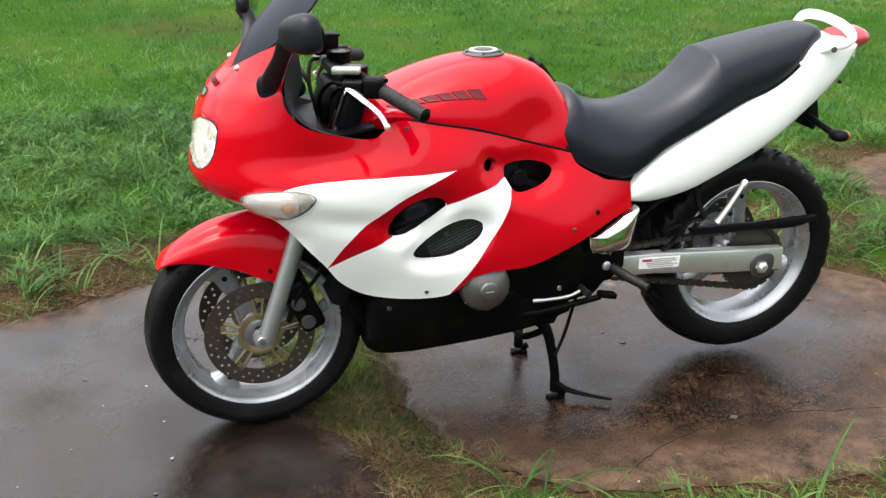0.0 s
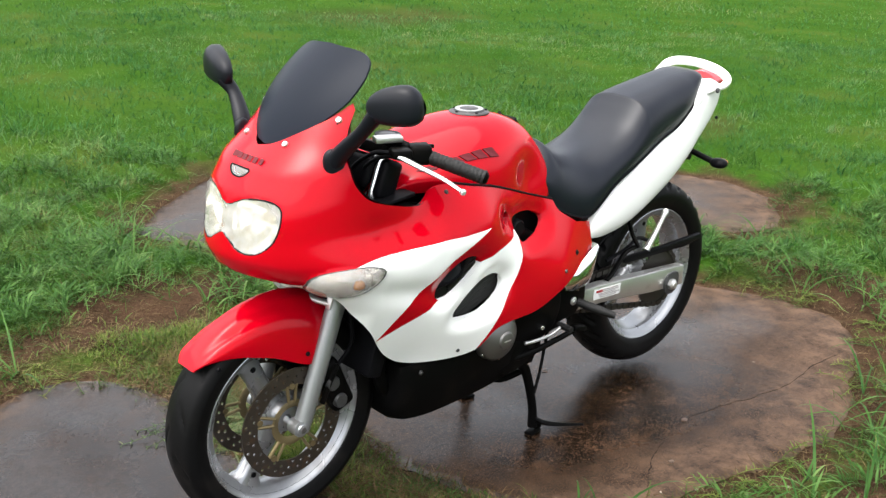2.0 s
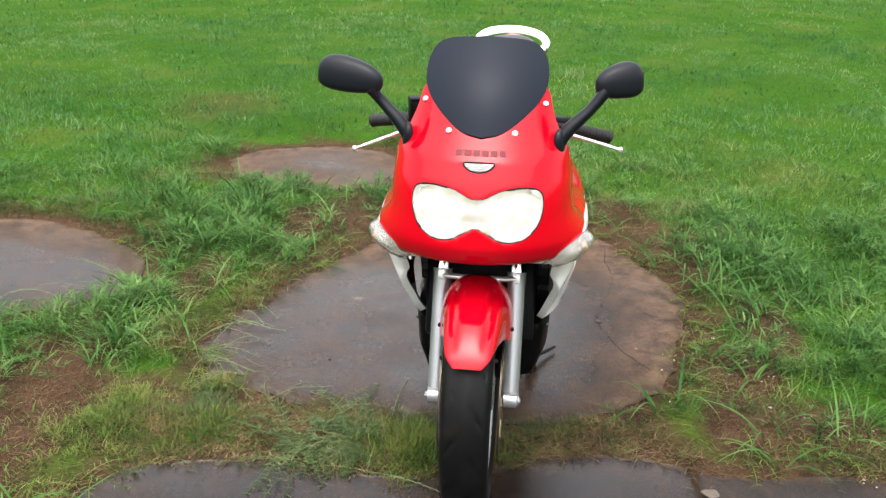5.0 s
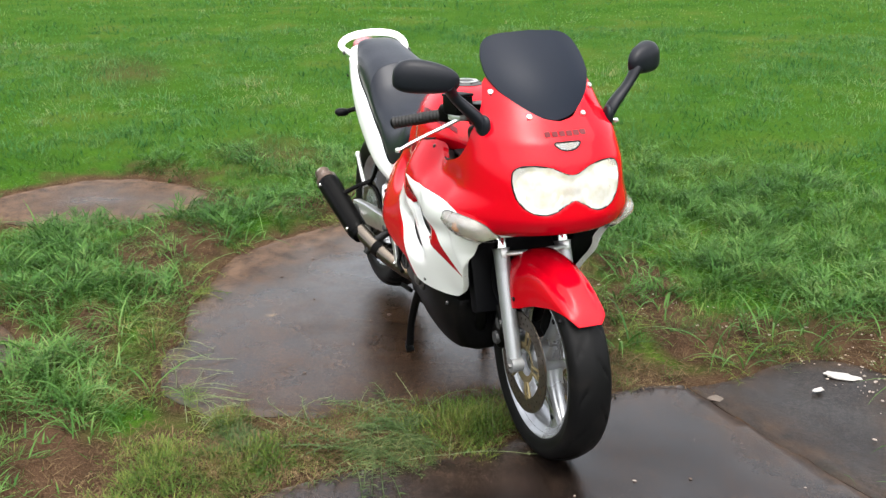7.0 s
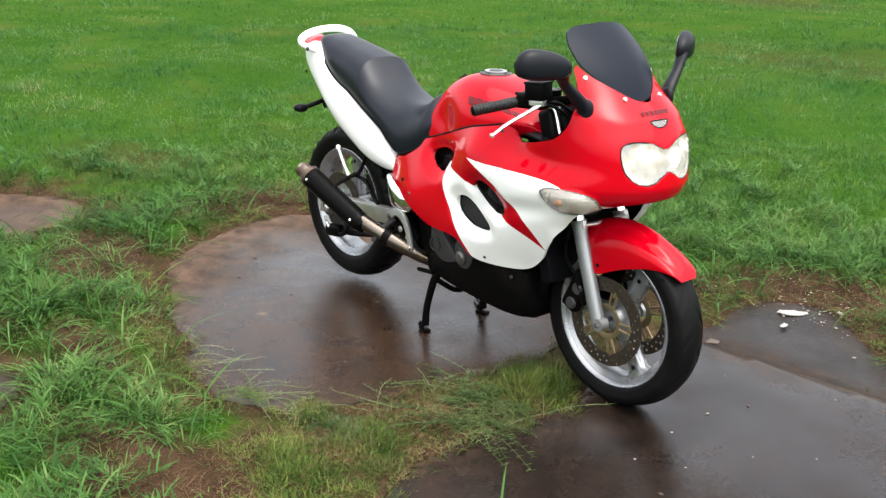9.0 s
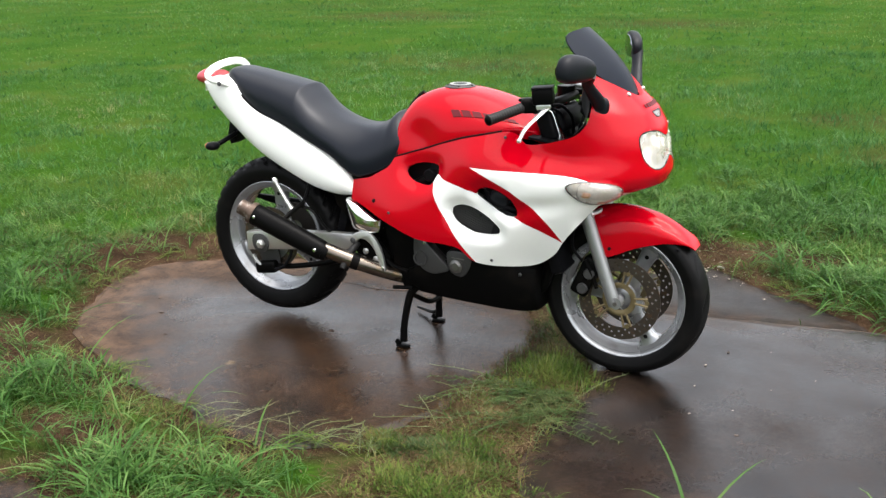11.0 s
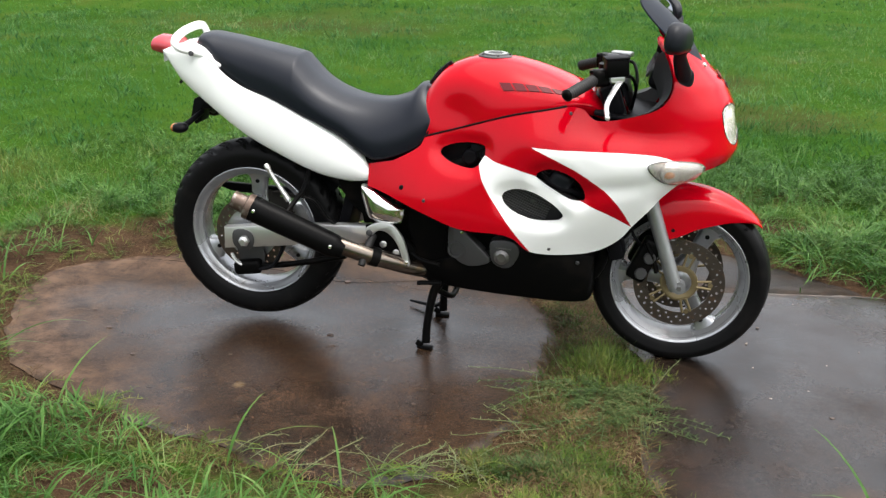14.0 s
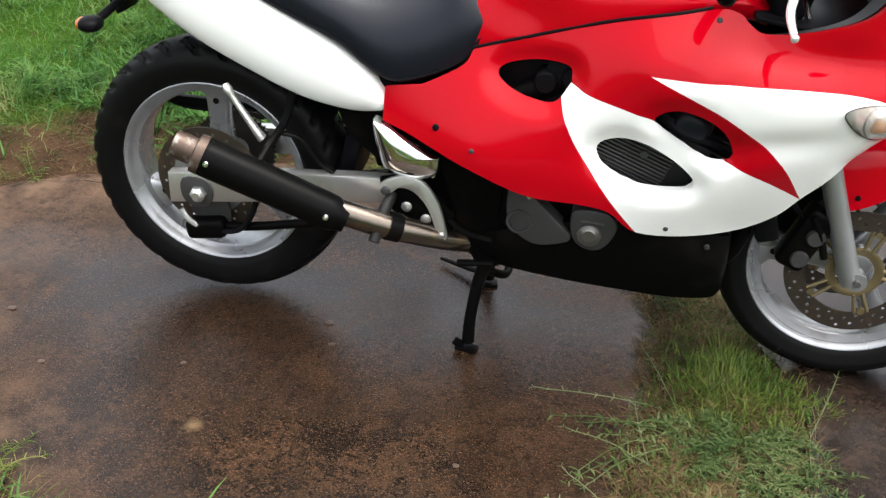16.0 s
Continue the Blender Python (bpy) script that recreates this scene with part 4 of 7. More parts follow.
# ---- front fork, mudguard, brakes ----
for side in (1, -1):
    a, b, c = np.array([1.462, side * .098, .285]), np.array([1.352, side * .098, .600]), np.array([1.215, side * .098, .955])
    v, f = tube([a - (b - a) * .03, a + (b - a) * .05, a + (b - a) * .5, a + (b - a) * .93, b], (.021, .0225, .023, .0235, .026), 24, 3)
    leg = part("fork_leg", bm_of(v, f), FORKMETAL, bike, "dull silver fork slider")
    v, f = tube([b, c], .0195, 18, 1)
    part("stanchion", bm_of(v, f), CHROME, leg, "chromed upper fork tube")
    v, f = lathe([(.0, .022), (.012, .022), (.014, .018), (.021, .016), (.021, -.018), (.0, -.018)], (FX, side * .100, FZ - .003), 20)
    part("axle_clamp", bm_of(np.array(v), f), FORKMETAL, leg, "axle clamp with bolt")
    v, f = lathe([(.0, side * .026), (.008, side * .026), (.009, side * .018), (.009, 0)], (FX, side * .100, FZ - .003), 6)
    plain("axle_bolt", v, f, CASE, leg)
    # caliper behind the leg
    cal = part("brake_caliper", box((.066, .058, .150), (1.358, side * .079, .366), .014, (0, 24, 0), 3), SATIN, bike, "black twin-piston brake caliper")
    for k in (-.03, .03):
        v, f = lathe([(0, side * .036), (.017, side * .036), (.020, side * .031), (.020, 0)], (1.362 + k * .41, side * .079, .352 + k * .91), 24)
        plain("piston_cap", v, f, DARKCASE, cal)
    v, f = tube([(1.40, side * .100, .33), (1.385, side * .108, .38), (1.36, side * .108, .43)], .008, 8)
    plain("caliper_bracket", v, f, SATIN, cal)
    v, f = tube([(1.345, side * .085, .41), (1.31, side * .10, .47), (1.315, side * .10, .56), (1.30, side * .07, .66)], .0055, 8)
    plain("brake_hose", v, f, BLACK, bike, "black brake hose")
    part("fork_bolt", box((.018, .02, .03), (1.372, side * .098, .592), .003, (0, -19, 0)), ALLOY, leg)
v, f = tube([(1.372, .098, .590), (1.388, .05, .592), (1.388, -.05, .592), (1.372, -.098, .590)], .010, 12, 5, .7)
part("fork_brace", bm_of(v, f), ALLOY, bike, "silver fork brace over the mudguard")

GUARD = [(38.5, .314, .034, .312), (44, .316, .054, .306), (54, .316, .065, .266), (66, .316, .073, .220), (80, .317, .081, .186), (92, .319, .090, .166), (104, .322, .096, .160), (112, .322, .094, .17)]
g = curve(GUARD, False, (), 5)
sections = []
for deg, r, w, low in g:
    c, s = math.cos(radians(deg)), math.sin(radians(deg))
    a = np.linspace(0, np.pi, 33)
    y = w * np.sign(np.cos(a)) * np.abs(np.cos(a)) ** (2 / 2.6)
    q = low + (r - low) * np.abs(np.sin(a)) ** (2 / 3.0)
    q = q - .010 * np.exp(-((np.abs(y) - w * .62) / (w * .12)) ** 2) * np.clip((deg - 45) / 15, 0, 1) * np.clip((100 - deg) / 10, 0, 1)
    sections.append(np.c_[FX + c * q, y, FZ + s * q])
outer = sections
innerg = [s * np.array([1, .965, 1]) + (np.array([FX, 0, FZ]) - s) * np.array([.010, 0, .010]) for s in sections]
rings = [np.vstack([o, i[::-1]]) for o, i in zip(outer, innerg)]
v, f = loft(rings)
guard = part("front_mudguard", bm_of(v, f), RED, bike, "glossy red front mudguard")
for side in (1, -1):
    screw(guard, (1.668, side * .066, .488), (0, side, .1), .006, BLACK)
    screw(guard, (1.44, side * .0955, .475), (0, side, .1), .006, BLACK)

# ---- engine and what shows of it ----
engine = part("engine_block", box((.44, .30, .22), (.93, 0, .43), .02, (0, 6, 0)), SATIN, bike, "dark engine block behind the fairing")
part("cylinder_block", box((.24, .33, .20), (1.02, 0, .60), .015, (0, 24, 0)), SATIN, engine)
for k in range(7):
    part("cooling_fin", box((.25, .36, .006), (1.005 + .015 * k, 0, .535 + .027 * k), .002, (0, 24, 0), 1), DARKCASE, engine)
part("airbox", box((.20, .22, .12), (.84, 0, .69), .03), BLACK, bike, "black airbox under the tank")
for side in (1, -1):
    for k in range(2):
        v, f = lathe([(.0, .17), (.020, .17), (.024, .165), (.024, .12), (.03, .11), (.03, .0)], (0, 0, 0), 20, "y")
        o = plain("carburettor", np.array(v) * (1, side, 1), f, BLACK, engine)
        o.matrix_basis = pose(.79 + .055 * k, 0, .69 + .012 * k)
    # things in the front opening
    v, f = egg((.040, .030, .034), (1.085, side * .195, .645), (0, 25, 0), 2.6)
    horn = plain("ignition_cover", v, f, MIRRORCASE, bike, "dark round cover seen through the fairing")
    v, f = tube([(1.02, side * .19, .66), (1.07, side * .215, .63), (1.13, side * .20, .61), (1.17, side * .17, .58)], .010, 10)
    plain("coolant_hose", v, f, BLACK, bike, "black hose seen through the fairing")
    # cooler with fins behind the lower opening
    core = part("oil_cooler", box((.21, .02, .13), (1.01, side * .176, .565), .004, (0, 22, 0)), CORE, bike, "finned oil cooler seen through the fairing")
    for k in range(16):
        s = -.060 + k * .008
        c = np.array([1.01, 0, .565]) + s * np.array([math.sin(radians(22)), 0, math.cos(radians(22))])
        part("fin", box((.16, .012, .0022), (c[0] - .03, side * .190, c[2] + .012), 0, (0, 22, 0)), FIN, core)
    v, f = lathe([(0, side * .022), (.008, side * .022), (.009, side * .012), (.009, 0)], (1.0, side * .182, .572), 12)
    plain("cooler_bolt", v, f, DARKCASE, core)
    part("inner_panel", box((.22, .006, .13), (.765, side * .118, .690), .002, (0, 8, 0)), BLACK, bike, "black inner fairing panel")
    # black inner panels that close the openings
    part("inner_panel", box((.46, .006, .22), (1.00, side * .150, .585), .002, (0, 10, 0)), BLACK, bike, "black inner fairing panel")
part("radiator_shroud", box((.05, .30, .26), (1.235, 0, .50), .012, (0, -18, 0)), BLACK, bike, "black shroud behind the front wheel")
part("steering_head", box((.12, .13, .26), (1.24, 0, .78), .02, (0, -24, 0)), SATIN, bike, "black frame headstock")
for side in (1, -1):
    v, f = tube([(1.24, side * .06, .80), (1.10, side * .13, .78), (.85, side * .14, .70), (.60, side * .13, .56), (.52, side * .12, .46), (.51, side * .12, .36)], .022, 12, 5, 1.3)
    plain("frame_spar", v, f, SATIN, bike, "black steel frame spar")
    v, f = tube([(.60, side * .11, .60), (.30, side * .11, .68), (.0, side * .10, .80)], .014, 10)
    plain("subframe_tube", v, f, SATIN, bike, "black subframe tube")

# left cover: domed, with a flat boss
v, f = lathe([(0, .062), (.020, .062), (.024, .060), (.026, .056), (.030, .055), (.050, .045), (.062, .036), (.068, .028), (.070, .0), (.060, -.08), (0, -.08)], (.893, .186, .412), 48)
cover = plain("clutch_cover", v, f, CASE, bike, "domed grey cast engine cover")
part("cover_mark", box((.024, .0016, .0035), (.893, .2485, .412), .0005), ALLOY, cover)
for k in range(6):
    a = k * math.pi / 3 + .4
    screw(cover, (.893 + .066 * math.cos(a), .210, .412 + .066 * math.sin(a)), (0, 1, 0), .006)
v, f = lathe([(0, .012), (.012, .012), (.012, -.04)], (.845, .172, .475), 16)
plain("cover_lug", v, f, CASE, cover)
# right covers
shape = curve([(.872, .425), (.935, .428), (.962, .405), (.960, .375), (.935, .340), (.905, .335), (.878, .350), (.866, .385)], True, (), 4)
right_cover = part("generator_cover", plate(shape, -.195, -.12, .006), DARKCASE, bike, "dark grey engine cover with a round boss")
v, f = lathe([(0, -.014), (.014, -.014), (.017, -.011), (.025, -.009), (.026, 0)], (.907, -.195, .375), 30)
boss = plain("boss", v, f, CASE, right_cover, "polished round boss")
part("cover_mark", box((.05, .002, .004), (.912, -.1965, .403), .0005, (0, 3, 0)), CASE, right_cover)
shape = curve([(.730, .470), (.760, .468), (.800, .43), (.868, .365), (.862, .345), (.800, .330), (.752, .352), (.728, .40)], True, (0, 3), 4)
case = part("clutch_case", plate(shape, -.190, -.12, .006), DARKCASE, bike, "dark grey triangular clutch case")
v, f = lathe([(.022, -.006), (.028, -.006), (.028, 0), (.022, 0)], (.757, -.190, .385), 20, "y", True)
plain("ring", v, f, DARKCASE, case)
screw(case, (.775, -.191, .446), (0, -1, 0), .007)
part("sprocket_cover", plate(curve([(.62, .49), (.80, .50), (.82, .40), (.74, .33), (.62, .34), (.58, .42)], True, (), 4), .10, .165, .008), SATIN, bike, "black front sprocket cover")
for x, z in ((.79, .475), (.74, .492), (.66, .36)):
    screw(bike, (x, .167, z), (0, 1, 0), .008)

# belly pan
secs = []
for x, top, w, low, lw in ((.60, .285, .115, .232, .06), (.70, .33, .150, .218, .075), (.85, .385, .180, .214, .088), (1.00, .408, .196, .213, .092), (1.10, .405, .194, .210, .096), (1.17, .395, .180, .212, .100), (1.192, .39, .168, .222, .10), (1.200, .38, .15, .24, .09)):
    pts = [(x, w * .97, top), (x, w, top - .02), (x, w * .97, low + (top - low) * .45), (x, w * .84, low + .016), (x, lw, low)]
    pts = pts + [(a, -b, c) for a, b, c in pts[::-1]]
    secs.append(pts)
smooth = np.array([curve([s[k] for s in secs], False, (), 5) for k in range(10)])
v, f = loft([smooth[:, i] for i in range(smooth.shape[1])])
belly = part("belly_pan", bm_of(v, f), SATIN, bike, "glossy black belly pan")
for side in (1, -1):
    for x, z in ((1.15, .372), (1.03, .385), (1.165, .262)):
        screw(belly, (x, side * np.interp(z, (.24, .38), (.135, .192)), z), (0, side, 0), .006, DARKCASE)
for y in (-.105, -.04, .04, .105):
    v, f = tube([(1.08, y, .53), (1.20, y, .47), (1.225, y, .38), (1.18, y * .9, .29), (1.05, y * .7, .255), (.85, y * .4, .25)], .019, 12)
    plain("header_pipe", v, f, SATIN, bike, "blackened exhaust header")

# exhaust on the right side
v, f = tube([(.66, -.085, .262), (.60, -.135, .290), (.54, -.175, .318), (.46, -.212, .350), (.38, -.240, .384), (.345, -.250, .398)], (.026, .028, .029, .029, .028, .028), 24)
muffler_pipe = part("link_pipe", bm_of(v, f), STEEL, bike, "stained bare steel exhaust pipe")
a, b = np.array([.372, -.246, .378]), np.array([.092, -.288, .508])
d = (b - a) / np.linalg.norm(b - a)
v, f = tube([a, a + d * .012, a + d * .02, b - d * .02, b - d * .008, b], (.036, .039, .040, .043, .043, .040), 32, 1, 1.0)
muffler = part("muffler", bm_of(v, f), CARBON, bike, "black round muffler sleeve")
v, f = tube([b - d * .004, b + d * .014, b + d * .018, b + d * .062, b + d * .064, b + d * .058], (.0435, .0425, .030, .030, .026, .024), 28, 1)
part("muffler_tip", bm_of(v, f), BURNT, muffler, "bare steel outlet with heat stains")
for q in (.05, .95):
    p = a + d * .30 * q
    w = np.array([0, -1, .15])
    screw(muffler, p + np.array([0, -.042, .010]), w, .007, CHROME)
v, f = tube([(.495, -.196, .336), (.470, -.208, .347)], .0325, 24, 1)
part("pipe_clamp", bm_of(v, f), SATIN, muffler_pipe, "black clamp round the pipe")
v, f = tube([a - d * .02, a + d * .006], (.030, .036), 24, 1)
part("muffler_neck", bm_of(v, f), SATIN, muffler)
v, f = tube([(.205, -.255, .49), (.215, -.20, .515), (.222, -.15, .53)], .009, 8)
plain("muffler_hanger", v, f, SATIN, muffler)

# ---- swingarm and rear end ----
for side in (1, -1):
    o = [(.50, .425), (.36, .421), (.10, .402), (-.068, .390), (-.070, .320), (.10, .330), (.36, .358), (.50, .362)] if side > 0 else [(.50, .430), (.36, .424), (.10, .404), (-.068, .382), (-.070, .305), (.10, .325), (.36, .360), (.50, .366)]
    arm = part("swingarm", plate(o, side * .112, side * .148, .006), ALLOY, bike, "brushed aluminium box swingarm")
    part("adjuster", plate(curve([(-.03, .375), (.02, .378), (.042, .35), (.03, .312), (-.01, .305), (-.035, .33)], True, (), 3), side * .147, side * .153, .002), DARKCASE, arm)
    v, f = lathe([(0, side * .022), (.010, side * .022), (.012, side * .019), (.019, side * .014), (.019, 0)], (RX, side * .150, RZ - .006), 6)
    plain("axle_nut", v, f, ALLOY, arm)
    screw(arm, (.47, side * .149, .395), (0, side, 0), .012)
    if side > 0:
        lab = part("sticker", box((.13, .0015, .034), (.345, .1490, .392), .0005, (0, -2.5, 0), 1), STICKER, arm, "white warning sticker with plain print bars")
        for k in range(5):
            part("print_bar", box((.080 + .02 * (k % 2), .0008, .0032), (.335 + .006 * (k % 3), .1503, .403 - .0055 * k), 0, (0, -2.5, 0)), INK, lab)
        part("print_bar", box((.03, .0008, .007), (.385, .1504, .403), 0, (0, -2.5, 0)), REDLENS, lab)
    # footpeg bracket, peg and heel plate
    if side < 0:
        arch = curve([(.445, .424), (.472, .445), (.510, .454), (.547, .439), (.577, .395), (.594, .334), (.597, .309), (.581, .304), (.571, .331), (.552, .382), (.522, .416), (.491, .423), (.472, .408), (.452, .396)], True, (), 3)
        guardr = part("heel_guard", plate(arch, -.176, -.162, .004), ALLOY, bike, "curved aluminium heel guard")
        screw(guardr, (.460, -.178, .414), (0, -1, 0), .011, DARKCASE)
        screw(guardr, (.586, -.178, .318), (0, -1, 0), .008)
        part("peg_bracket", plate([(.44, .43), (.52, .45), (.61, .36), (.60, .30), (.50, .33), (.45, .37)], -.155, -.135, .004), SATIN, guardr)
        for x, z in ((.502, .370), (.546, .344)):
            screw(guardr, (x, -.157, z), (0, -1, 0), .012, ALLOY)
        v, f = tube([(.470, -.158, .400), (.460, -.205, .370), (.450, -.245, .322)], (.012, .014, .012), 12)
        part("footpeg", bm_of(v, f), GRIP, bike, "black rubber-covered footpeg")
        v, f = tube([(.60, -.16, .35), (.64, -.18, .335), (.70, -.185, .325)], .007, 8)
        plain("brake_pedal", v, f, SATIN, bike, "black brake pedal")
    else:
        part("peg_bracket", plate([(.46, .47), (.56, .48), (.62, .40), (.58, .35), (.50, .36), (.46, .40)], .130, .155, .004), SATIN, bike, "black footpeg bracket")
        screw(bike, (.515, .158, .405), (0, 1, 0), .013, ALLOY)
        v, f = tube([(.50, .158, .400), (.470, .205, .385), (.435, .255, .370)], (.013, .014, .011), 12)
        part("footpeg", bm_of(v, f), GRIP, bike, "black rubber-covered footpeg")
        v, f = tube([(.74, .175, .335), (.70, .185, .338), (.64, .185, .340), (.600, .190, .358)], (.006, .005, .005, .005), 10)
        pedal = part("gear_lever", bm_of(v, f), ALLOY, bike, "polished gear lever")
        v, f = tube([(.600, .175, .358), (.597, .225, .356)], .010, 10)
        part("toe_rubber", bm_of(v, f), GRIP, pedal)
        v, f = tube([(.78, .15, .285), (.70, .175, .300), (.60, .185, .318), (.545, .188, .328)], (.011, .010, .009, .009), 10)
        prop = part("side_stand", bm_of(v, f), SATIN, bike, "folded black side stand")
        part("stand_foot", box((.055, .028, .018), (.525, .190, .333), .006, (0, -12, 0)), SATIN, prop, "worn black stand foot")
        part("stand_mount", plate(curve([(.71, .27), (.80, .25), (.84, .30), (.78, .34), (.72, .33)], True, (), 3), .13, .165, .004), SATIN, prop)
    # bright frame cover
    t = curve([(.428, .562), (.448, .566), (.566, .508), (.578, .494), (.568, .455), (.520, .443), (.460, .458), (.440, .502)], True, (), 4)
    m = t.mean(0)
    rings = [np.c_[m + (t - m) * k, np.full(len(t), side * y)][:, [0, 2, 1]] for k, y in ((1, .135), (1, .160), (.93, .170), (.6, .180), (.2, .184))]
    v, f = loft(rings)
    part("frame_cover", bm_of(v, f), CHROME, bike, "bright chromed frame side cover")
    for x, z in ((.562, .458), (.512, .448)):
        screw(bike, (x, side * .165, z), (0, side, 0), .007)
    # passenger peg and its hanger
    v, f = tube([(.104, side * .166, .622), (.110, side * .168, .612), (.118, side * .168, .598), (.145, side * .166, .553), (.168, side * .162, .515), (.178, side * .160, .500)], (.008, .0115, .0080, .0085, .0105, .012), 14, 2, .75)
    peg = part("passenger_peg", bm_of(v, f), ALLOY, bike, "folded polished passenger footpeg")
    v, f = tube([(.215, side * .155, .515), (.235, side * .135, .57), (.25, side * .12, .66)], .012, 10, 4, .6)
    plain("peg_hanger", v, f, SATIN, peg)
    v, f = tube([(.215, side * .150, .515), (.26, side * .140, .50), (.30, side * .13, .44), (.33, side * .13, .42)], .010, 10, 4, .6)
    plain("peg_stay", v, f, SATIN, peg)
    part("frame_plate", plate([(.565, .52), (.74, .50), (.76, .36), (.72, .235), (.655, .235), (.62, .30), (.585, .42)], side * .118, side * .134, .004), SATIN, bike, "black frame plate behind the footpeg")
    part("rear_frame_plate", plate([(.30, .66), (.46, .63), (.57, .54), (.63, .44), (.62, .28), (.52, .30), (.47, .36), (.44, .44), (.385, .48), (.345, .53)], side * .092, side * .104, .004), SATIN, bike, "black rear frame and splash plate")
# chain guard on the left
o = [(.24, .470), (.02, .466), (-.19, .470), (-.200, .452), (-.10, .440), (.22, .448)]
part("chain_guard", plate(o, .100, .118, .004), BLACK, bike, "black chain guard")
v, f = tube([(-.19, .11, .458), (-.12, .105, .44), (-.02, .10, .442)], .006, 8)
plain("guard_stay", v, f, BLACK, bike)
# shock and linkage in the middle
v, f = tube([(.38, 0, .66), (.40, 0, .50), (.42, 0, .40)], .028, 16, 1)
part("shock_absorber", bm_of(v, f), SATIN, bike, "black rear shock absorber")
cs = [(.385 + .03 * t + .040 * math.cos(38 * t), .040 * math.sin(38 * t), .63 - .2 * t) for t in np.linspace(0, 1, 120)]
v, f = tube(cs, .006, 8, 1)
plain("shock_spring", v, f, SATIN, bike, "black coil spring")
part("battery_tray", box((.20, .19, .13), (.42, 0, .62), .015, (0, -12, 0)), BLACK, bike, "black tray under the seat")
part("inner_guard", box((.04, .16, .30), (.365, 0, .50), .01, (0, 14, 0)), BLACK, bike, "black inner splash guard")
v, f = tube([(.30, .10, .47), (.22, .115, .50), (.16, .11, .52), (.10, .11, .50)], .006, 8)
plain("cable", v, f, BLACK, bike, "black cable")
v, f = tube([(.50, .125, .47), (.42, .13, .52), (.36, .125, .56), (.30, .12, .58)], .004, 8)
plain("cable", v, f, BLACK, bike, "black cable")
# rear caliper and torque rod on the right
v, f = tube([(.00, -.115, .235), (.12, -.118, .250), (.24, -.12, .275), (.36, -.12, .305)], .011, 10)
plain("torque_rod", v, f, SATIN, bike, "black brake torque rod")
rc = part("rear_caliper", box((.10, .05, .05), (.005, -.118, .235), .014, (0, -8, 0), 3), SATIN, bike, "black rear brake caliper")
v, f = tube([(-.05, -.135, .285), (-.035, -.137, .262), (-.012, -.137, .245)], .007, 8)
plain("bleed_stay", v, f, LEVER, rc)
v, f = tube([(.02, -.13, .23), (.09, -.135, .245), (.125, -.13, .29), (.135, -.12, .33)], .007, 8)
plain("brake_hose", v, f, BLACK, rc)
part("caliper_carrier", plate(curve([(-.04, .34), (.04, .34), (.06, .25), (-.02, .24)], True, (), 3), -.11, -.10, .003), DARKCASE, rc)

# ---- centre stand ----
stand = part("centre_stand", bm_of(*tube([(.70, .13, .245), (.70, 0, .243), (.70, -.13, .245)], .016, 12)), SATIN, bike, "black steel centre stand, down")
for side in (1, -1):
    v, f = tube([(.700, side * .115, .250), (.670, side * .125, .205), (.652, side * .142, .10), (.648, side * .146, .025)], (.018, .015, .0135, .015), 14)
    leg = part("stand_leg", bm_of(v, f), SATIN, stand)
    part("stand_pad", box((.052, .030, .009), (.645, side * .147, .0065), .003, (0, 0, side * 12)), SATIN, leg)
    v, f = tube([(.675, side * .125, .215), (.715, side * .065, .170), (.72, 0, .160)], .010, 10)
    part("stand_brace", bm_of(v, f), SATIN, leg)
    part("stand_hook", box((.026, .010, .020), (.626, side * .149, .018), .003, (0, 30, 0)), SATIN, leg)
v, f = tube([(.650, .150, .055), (.615, .165, .032), (.565, .195, .022), (.505, .228, .016)], (.014, .012, .009, .006), 12, 4, .6)
part("stand_lever", bm_of(v, f), SATIN, stand, "foot lever of the stand")
v, f = tube([(.655, .15, .14), (.625, .14, .20), (.60, .13, .27), (.58, .12, .32)], .005, 8)
plain("stand_spring", v, f, SATIN, stand)
v, f = tube([(.62, -.16, .245), (.70, -.155, .250)], .008, 8)
plain("stand_stop", v, f, SATIN, stand)

